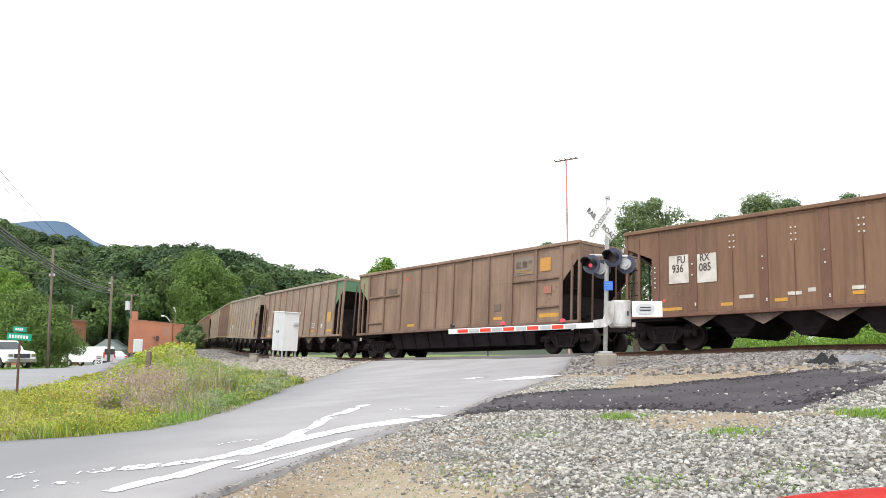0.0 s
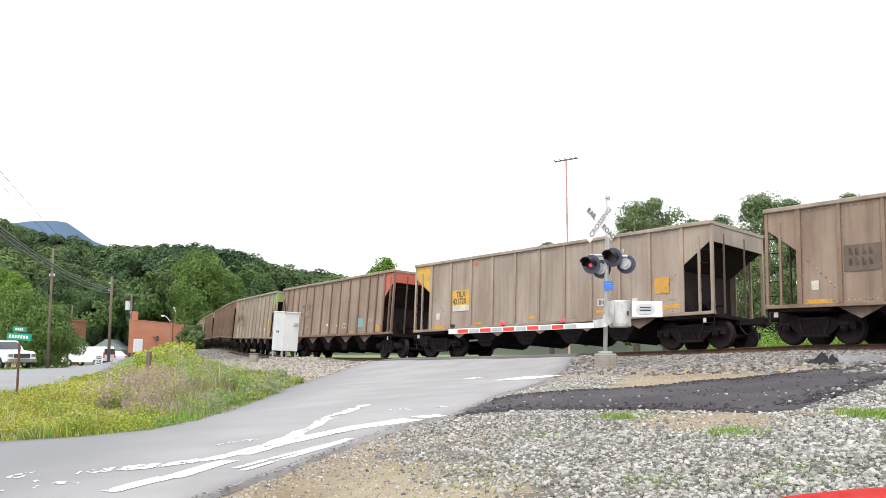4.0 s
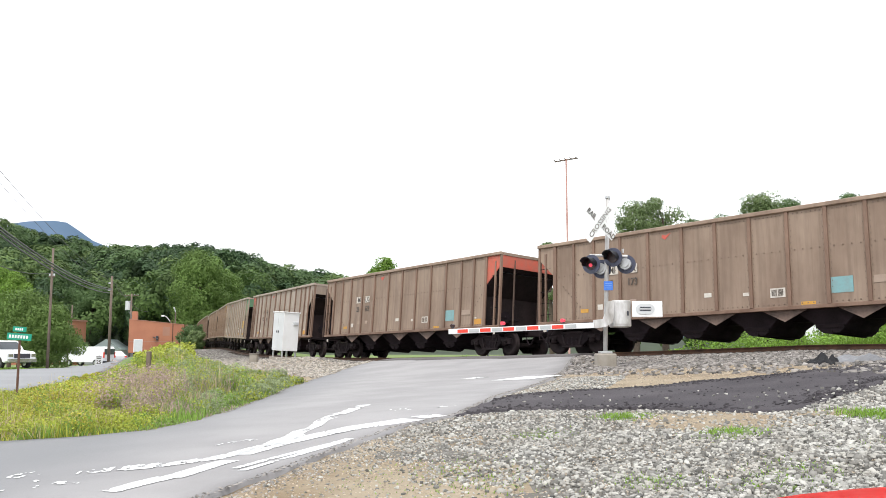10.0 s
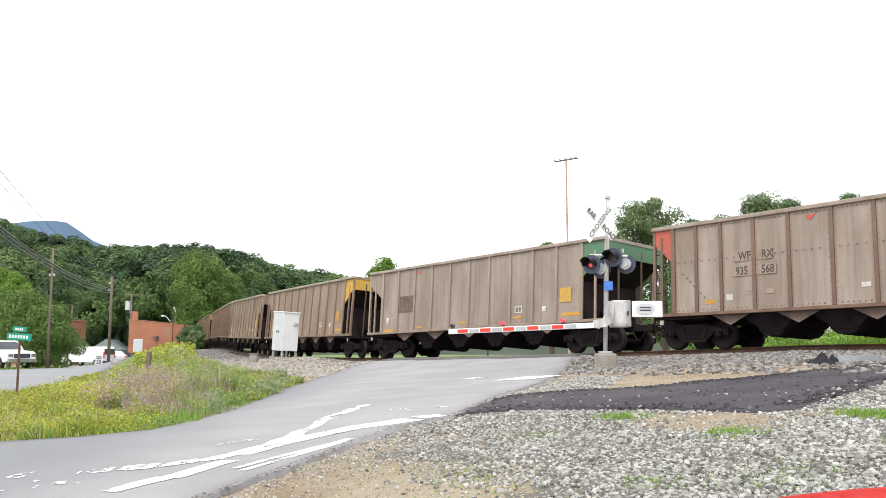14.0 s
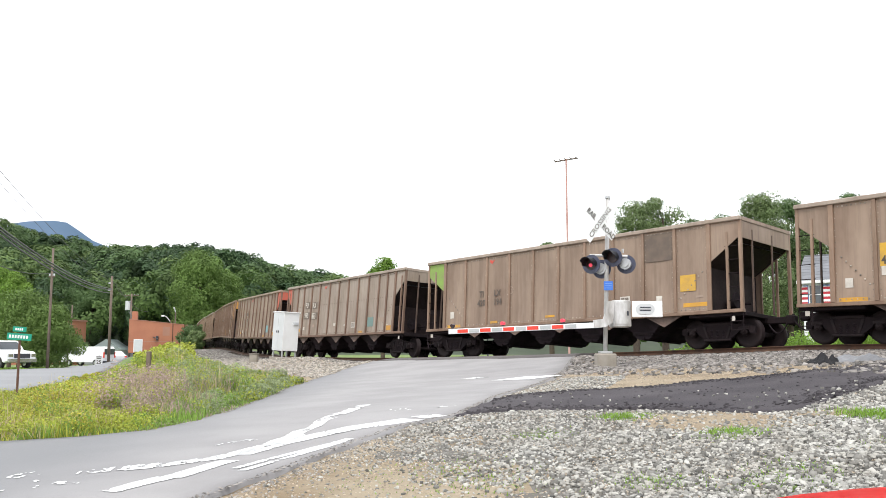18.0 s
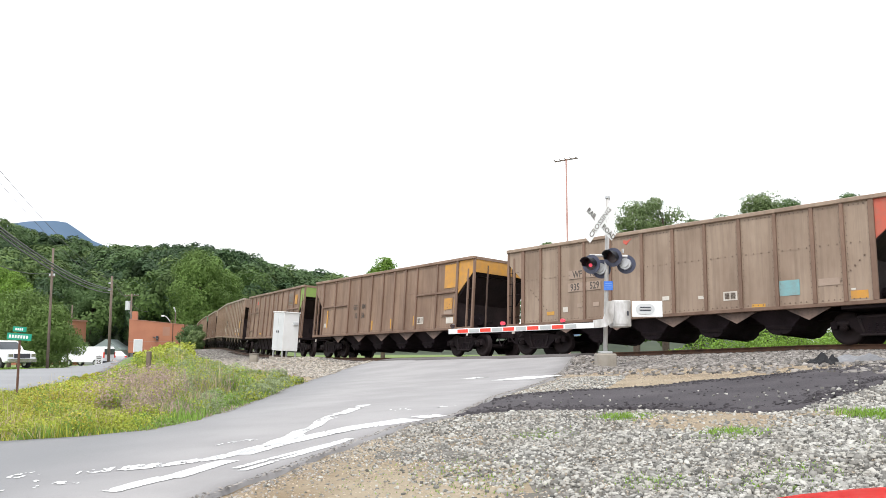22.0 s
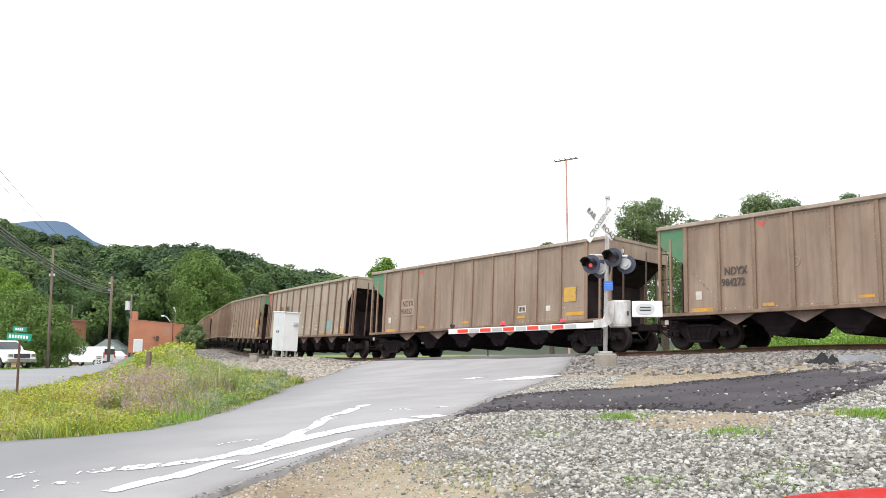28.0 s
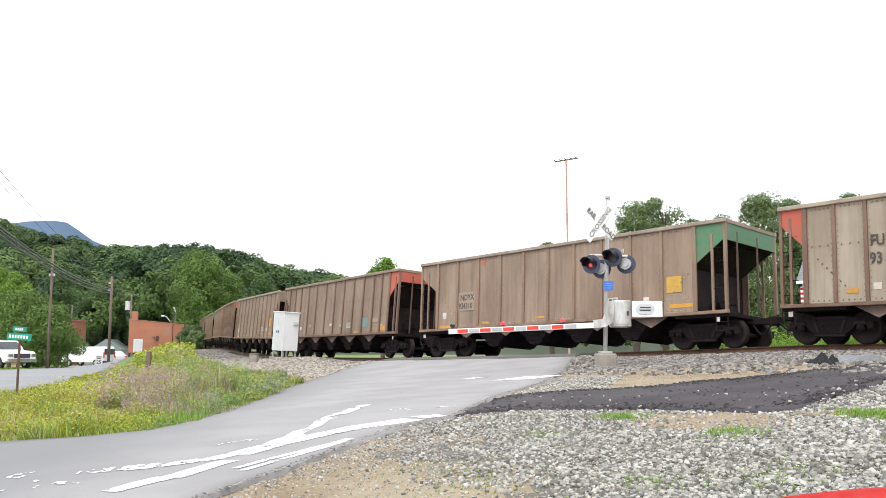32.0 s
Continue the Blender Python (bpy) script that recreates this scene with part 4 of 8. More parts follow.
def b_coal():
    bm = bmesh.new()
    n, k = 30, 8
    g = []
    for i in range(n + 1):
        row = []
        for j in range(k + 1):
            x, y = (-1 + 2 * i / n) * (HL - 0.2), (-1 + 2 * j / k) * (HW - 0.08)
            z = TOP - 0.3 + 0.3 * (1 - (2 * j / k - 1) ** 2) * (0.7 + 0.5 * noise.noise(Vector((x * 0.5, y, 2)))) * (1 - abs(2 * i / n - 1) ** 6) - 0.5 * abs(2 * i / n - 1) ** 12
            row.append(bm.verts.new((x, y, z)))
        g.append(row)
    for i in range(n):
        for j in range(k):
            bm.faces.new((g[i][j], g[i + 1][j], g[i + 1][j + 1], g[i][j + 1]))
    return bm


def b_coupler(end):
    def go():
        bm = bmesh.new()
        x0 = end * (HL - 0.3)
        box(bm, min(x0, end * 7.85), max(x0, end * 7.85), -0.1, 0.1, 0.76, 0.96, 0.02)
        box(bm, min(end * 7.8, end * 8.08), max(end * 7.8, end * 8.08), -0.17, 0.17, 0.72, 1.0, 0.04)
        rod(bm, (end * 7.95, 0.1, 0.68), (end * 7.95, 0.1, 1.06), 0.04, 8)
        return bm
    return go


def b_hose(end):
    def go():
        me = tube([(end * (7.35 + 0.1 * i), -0.3 - 0.03 * i, 0.72 - 0.3 * math.sin(math.pi * i / 7)) for i in range(8)], 0.025, 6)
        bm = bmesh.new()
        bm.from_mesh(me)
        return bm
    return go


def poly_decal(name, pts, parent, material, label=""):
    return part(name, prisms((pts, -HW - 0.004, -HW + 0.006)), material, parent, label)


def square(name, x, z, w, h, parent, material, label="", y=-HW):
    return part(name, boxes((x, x + w, y - 0.0035, y + 0.006, z, z + h)), material, parent, label)


def make_car(spec):
    t = spec["type"]
    car = thing("bathtub_coal_gondola" if t == "T" else "coal_hopper_car", pose(0, 0, 0), spec["label"], "train car", "cars of the coal train")
    wall = M[spec.get("wall", "grime")]
    wk = spec.get("wall", "grime")
    rib_m = M["rib_rust" if t == "B" else {"grime_brown": "rib_brown", "grime_pale": "rib_pale", "grime_rust": "rib_rust"}.get(wk, "rib")]
    tone = {1: spec.get("front"), -1: spec.get("rear")}
    ze, zr = CUT[t]
    for sy in (-1, 1):
        ob = shared(("side", t, wk), b_side(t), wall, "side_sheet", car, "", True)
        ob.matrix_basis = pose(0, sy * (HW - 0.012), 0, 0, 0, 0 if sy < 0 else 180)
        for e in (-1, 1):
            c = tone[e]
            ob = shared(("tri", t, e, c or wk), b_tri(t, e), M[c] if c else wall, "end_side_panel", car, c + " painted end panel" if c else "")
            ob.matrix_basis = pose(0, sy * (HW - 0.012), 0)
            ob = shared(("cpost", t, wk), lambda: boxes((-0.05, 0.05, -0.05, 0.05, SILL, TOP - 0.1), bevel=0.008), rib_m, "corner_post", car)
            ob.matrix_basis = pose(e * (HL - 0.06), sy * (HW - 0.03), 0)
            mid = (abs(RIBS[t][0]) + HL) / 2 + 0.05
            top_m = ze + (zr - ze) * (HL - mid) / (HL - abs(RIBS[t][0]))
            ob = shared(("mpost", t, wk), lambda: boxes((-0.04, 0.04, -0.035, 0.035, SILL, top_m + 0.5), bevel=0.006), rib_m, "side_post", car)
            ob.matrix_basis = pose(e * mid, sy * (HW - 0.012), 0)
            if sy == -1:
                for r in range(5):
                    ob = shared(("rung", wk), lambda: rods(((-0.26, 0, 0), (0.26, 0, 0), 0.012), n=6), M["under"], "ladder_rung", car)
                    ob.matrix_basis = pose(e * (HL - 0.33), -HW + 0.01, SILL + 0.3 + 0.42 * r)
        for x in RIBS[t]:
            big = x in (RIBS[t][0], RIBS[t][-1])
            if t == "C":
                ob = shared(("rib", t), lambda: boxes((-0.15, 0.15, -0.03, 0.03, SILL + 0.03, TOP - 0.14), bevel=0.012), rib_m, "side_rib", car)
            else:
                w = 0.075 if big else 0.055
                ob = shared(("rib", t, big, wk), lambda: boxes((-w, w, -0.055, 0.01, SILL + 0.03, TOP - 0.1), bevel=0.012), rib_m, "side_rib", car)
            ob.matrix_basis = pose(x, sy * (HW + (0.0 if t != "C" else -0.008)), 0, 0, 0, 0 if sy < 0 else 180)
        ob = shared(("chord", wk, t == "A"), lambda: boxes((-HL, HL, -0.09, 0.05, -0.13, 0.0), bevel=0.02), M["grime_pale"] if wk == "grime_pale" or t == "A" else wall, "top_chord", car)
        ob.matrix_basis = pose(0, sy * (HW - 0.01), TOP, 0, 0, 0 if sy < 0 else 180)
        ob = shared(("sill", wk, t == "B"), lambda: boxes((-HL, HL, -0.07, 0.08, -0.07, 0.035), bevel=0.01), rib_m, "side_sill", car)
        ob.matrix_basis = pose(0, sy * (HW - 0.02), SILL, 0, 0, 0 if sy < 0 else 180)
    ob = shared(("rivets", t), b_rivets(t), M["rivet_bright" if t == "A" else "rivet"], "riveting", car)
    ob["kind"] = "stuff"
    ob.matrix_basis = pose(0, -HW - 0.002, 0)
    for e in (-1, 1):
        c = tone[e]
        ob = shared(("end", t, c or wk), lambda: prisms(([(-HW + 0.04, ze - 0.08), (HW - 0.04, ze - 0.08), (HW - 0.04, TOP - 0.08), (-HW + 0.04, TOP - 0.08)], -0.015, 0.015)), M[c] if c else wall, "end_sheet", car)
        ob.matrix_basis = pose(e * (HL - 0.03), 0, 0, 0, 0, 90)
        ob = shared(("echord", t, wk), lambda: prisms(([(-HW + 0.06, -0.02), (-HW + 0.06, -0.13), (HW - 0.06, -0.13), (HW - 0.06, -0.02)], -0.05, 0.05)), wall, "end_chord", car)
        ob.matrix_basis = pose(e * (HL - 0.04), 0, TOP, 0, 0, 90)
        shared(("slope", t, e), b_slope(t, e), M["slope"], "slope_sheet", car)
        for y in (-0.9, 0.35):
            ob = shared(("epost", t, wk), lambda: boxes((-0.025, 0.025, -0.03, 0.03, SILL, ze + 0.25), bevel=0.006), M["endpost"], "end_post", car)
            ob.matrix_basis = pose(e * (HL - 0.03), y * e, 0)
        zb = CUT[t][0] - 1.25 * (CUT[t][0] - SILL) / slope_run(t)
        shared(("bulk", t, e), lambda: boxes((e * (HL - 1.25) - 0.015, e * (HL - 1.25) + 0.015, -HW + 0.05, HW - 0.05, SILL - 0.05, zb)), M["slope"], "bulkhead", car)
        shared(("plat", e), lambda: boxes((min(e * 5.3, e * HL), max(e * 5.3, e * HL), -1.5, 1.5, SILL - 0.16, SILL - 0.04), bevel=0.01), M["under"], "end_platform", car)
        shared(("coupler", e), b_coupler(e), M["under"], "coupler", car)
        shared(("hose", e), b_hose(e), M["dark"], "air_hose", car)
        ob = shared(("wheelbrake",), lambda: rods(((0, 0, -0.02), (0, 0, 0.02), 0.24), ((0, 0, -0.1), (0, 0, 0.1), 0.04), n=14), M["dark"], "brake_gear", car)
        ob.matrix_basis = pose(e * 6.55, -0.75, 1.5, 0, 90 * e, 0)
        ob = shared(("cyl",), lambda: rods(((-0.35, 0, 0), (0.35, 0, 0), 0.17), ((0.35, 0, 0), (0.75, 0.1, 0), 0.04), n=12), M["under"], "brake_cylinder", car)
        ob.matrix_basis = pose(e * 6.0, -0.3, 1.42)
        ob = shared(("step",), lambda: rods(((-0.2, 0, 0), (-0.2, 0, -0.55), 0.015), ((0.2, 0, 0), (0.2, 0, -0.55), 0.015), ((-0.2, 0, -0.55), (0.2, 0, -0.55), 0.015), ((-0.2, 0, -0.28), (0.2, 0, -0.28), 0.015), n=5), M["under"], "stirrup_step", car)
        ob.matrix_basis = pose(e * 7.0, -HW + 0.03, SILL - 0.05)
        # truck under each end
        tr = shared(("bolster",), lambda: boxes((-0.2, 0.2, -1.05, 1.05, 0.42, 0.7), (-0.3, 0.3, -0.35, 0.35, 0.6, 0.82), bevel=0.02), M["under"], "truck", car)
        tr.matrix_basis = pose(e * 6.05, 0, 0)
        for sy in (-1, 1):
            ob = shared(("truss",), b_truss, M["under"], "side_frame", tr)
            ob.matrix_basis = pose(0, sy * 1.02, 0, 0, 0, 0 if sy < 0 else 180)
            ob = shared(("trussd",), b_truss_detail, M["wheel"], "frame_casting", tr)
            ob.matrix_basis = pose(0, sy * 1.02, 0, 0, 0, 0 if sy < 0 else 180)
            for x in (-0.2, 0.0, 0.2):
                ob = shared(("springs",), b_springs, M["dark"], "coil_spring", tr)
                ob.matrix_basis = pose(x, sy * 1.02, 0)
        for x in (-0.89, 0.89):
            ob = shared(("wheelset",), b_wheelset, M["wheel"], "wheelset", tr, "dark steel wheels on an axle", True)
            ob.matrix_basis = pose(x, 0, 0.457)
            WHEELS.append((ob, len(CARS), e * 6.05 + x, x))
        square("journal_tag", e * 6.9 - 0.12, SILL - 0.33, 0.14, 0.16, car, M["white"], y=-HW + 0.04)
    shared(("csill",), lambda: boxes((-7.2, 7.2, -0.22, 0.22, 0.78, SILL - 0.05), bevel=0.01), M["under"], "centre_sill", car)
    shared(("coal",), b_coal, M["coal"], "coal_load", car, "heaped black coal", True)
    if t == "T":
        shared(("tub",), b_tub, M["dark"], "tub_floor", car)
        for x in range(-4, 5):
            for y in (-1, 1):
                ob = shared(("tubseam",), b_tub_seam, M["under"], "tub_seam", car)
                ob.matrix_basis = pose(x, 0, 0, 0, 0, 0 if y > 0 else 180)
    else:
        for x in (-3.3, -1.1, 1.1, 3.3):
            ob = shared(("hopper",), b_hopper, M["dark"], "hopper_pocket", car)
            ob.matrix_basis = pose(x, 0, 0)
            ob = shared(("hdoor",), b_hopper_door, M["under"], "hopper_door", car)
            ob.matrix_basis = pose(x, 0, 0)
        for x in (-4.4, -2.2, 0, 2.2, 4.4):
            for y in (-1.5, 1.5):
                ob = shared(("gusset",), b_gusset, M["gusset"], "hopper_gusset", car)
                ob.matrix_basis = pose(x, y, 0)
    # paint and stencils on the side towards the road
    X = lambda v: v - 7.33
    for nm, c, x, z, w, h in spec.get("patches", ()):
        square(nm, X(x), z, w, h, car, M[c], c + " painted patch" if w * h > 0.1 else "")
    for txt, x, z, size, c in spec.get("marks", ()):
        letters("stencil", txt, size, M[c], car, pose(X(x), -HW - 0.006, z, 90, 0, 0) @ Matrix.Diagonal((0.82, 1, 1, 1)))
    for pts, c in spec.get("shapes", ()):
        poly_decal("painted_mark", [(X(a), b) for a, b in pts], car, M[c])
    if t == "C":
        # bright bolts clustered near the top between the pilasters, and along them
        for x in (4.2, 6.2, 8.15, 10.65):
            for dx in (-0.07, 0.07):
                for z in (3.4, 3.22, 3.04):
                    ob = shared(("bolt",), lambda: rods(((0, 0, 0), (0, -0.02, 0), 0.026), n=8), M["bolt_white"], "bolt", car)
                    ob.matrix_basis = pose(X(x) + dx, -HW + 0.004, z)
            ob = shared(("seam",), lambda: boxes((-0.012, 0.012, -0.006, 0.01, SILL + 0.05, 2.95)), rib_m, "panel_seam", car)
            ob.matrix_basis = pose(X(x), -HW, 0)
        for x in (1.35, 2.79, 5.23, 7.12):
            for z in (1.35, 1.4, 2.3, 2.65) + ((2.0, 2.15, 2.5) if x < 2 else ()):
                ob = shared(("bolt",), None, None, "bolt", car)
                ob.matrix_basis = pose(X(x) + (0.1 if z < 1.5 else 0.0), -HW - 0.036, z)
    if spec.get("steps"):
        # heavy horizontal stiffeners of the stepped sides
        for x0, x1, z in ((1.1, 3.8, 2.5), (10.35, 13.4, 2.56), (12.4, 13.4, 1.62)) if t == "T2" else ((1.0, 3.6, 2.72), (11.05, 13.6, 2.66), (12.4, 13.6, 1.62), (1.05, 2.25, 1.5)):
            ob = part("side_stiffener", boxes((X(x0), X(x1), -HW - 0.06, -HW, z, z + 0.07), bevel=0.01), rib_m, car)
    return car


def common_a(patch_c="yellow", white=True):
    rows = [("placard", patch_c, 12.4, 1.78, 0.56, 0.52), ("stripe", "amber", 12.5, 1.27, 0.85, 0.13), ("stripe", "amber", 1.36, 1.12, 0.8, 0.11), ("data_box", "white", 10.05, 1.52, 0.4, 0.26), ("data_bar", "darkpatch", 10.1, 1.56, 0.13, 0.18), ("data_bar", "darkpatch", 10.27, 1.56, 0.13, 0.18), ("stripe", "amber", 10.0, 1.3, 0.42, 0.09), ("stripe", "amber", 3.87, 1.18, 0.38, 0.1), ("stripe", "amber", 6.7, 1.26, 0.45, 0.08), ("tag", "white", 11.5, 1.5, 0.22, 0.2), ("tag", "tan", 12.95, 1.55, 0.25, 0.06)]
    if white:
        rows.append(("tag", "white", 1.55, 1.5, 0.22, 0.26))
    return rows


def common_b(tc="teal"):
    return [("placard", tc, 10.98 if tc != "teal" else 10.94, 1.4, 0.6, 0.44), ("data_box", "white", 9.16, 1.39, 0.46, 0.27), ("data_bar", "darkpatch", 9.2, 1.43, 0.16, 0.19), ("data_bar", "darkpatch", 9.4, 1.43, 0.16, 0.19), ("stripe", "orange", 12.95, 1.18, 0.46, 0.22), ("stripe", "amber", 10.07, 1.13, 0.42, 0.09), ("tag", "tan", 12.08, 1.6, 0.6, 0.2), ("tag", "white", 8.3, 1.5, 0.2, 0.1), ("tag", "white", 7.0, 1.55, 0.25, 0.13), ("stripe", "amber", 2.1, 1.35, 0.34, 0.13), ("tag", "white", 2.85, 1.42, 0.22, 0.18), ("tag", "white", 12.97, 1.42, 0.12, 0.05), ("data_bar", "tan", 3.5, 1.55, 0.22, 0.14), ("data_bar", "tan", 4.2, 1.55, 0.26, 0.14)]


def circle(x, z, r0=0.15, r1=0.19):
    return [(x + r1 * math.cos(a), z + r1 * math.sin(a)) for a in np.linspace(0, 5.9, 14)] + [(x + r0 * math.cos(a), z + r0 * math.sin(a)) for a in np.linspace(5.9, 0, 14)]


DOVE_A = [([(3.8, 3.62), (3.92, 3.54), (4.08, 3.7), (3.95, 3.66), (3.82, 3.72)], "redmark"), (circle(4.95, 2.42, 0.12, 0.15), "tan")]
DOVE_B = [([(5.5, 3.62), (5.63, 3.54), (5.85, 3.74), (5.66, 3.67), (5.52, 3.72)], "redmark")]
LOGO = [("logo_panel", "bluegrey", 11.15, 2.95, 1.05, 0.68), ("logo_bar", "tan", 11.25, 3.2, 0.25, 0.28), ("logo_bar", "tan", 11.57, 3.2, 0.25, 0.28), ("logo_bar", "tan", 11.89, 3.2, 0.2, 0.28), ("logo_bar", "orange", 11.25, 3.08, 0.85, 0.05), ("logo_bar", "orange", 11.25, 3.0, 0.85, 0.04)]
HOPPER = "dusty brown-grey aluminium coal hopper car on the rails"


def two(a, b, c, d, z1=2.62, z2=2.17, x1=3.25, x2=4.08, size=0.34, col="black"):
    return [(a, x1 + 0.05, z1, size, col), (b, x2, z1, size, col), (c, x1 - 0.05, z2, size, col), (d, x2 - 0.02, z2, size, col)]


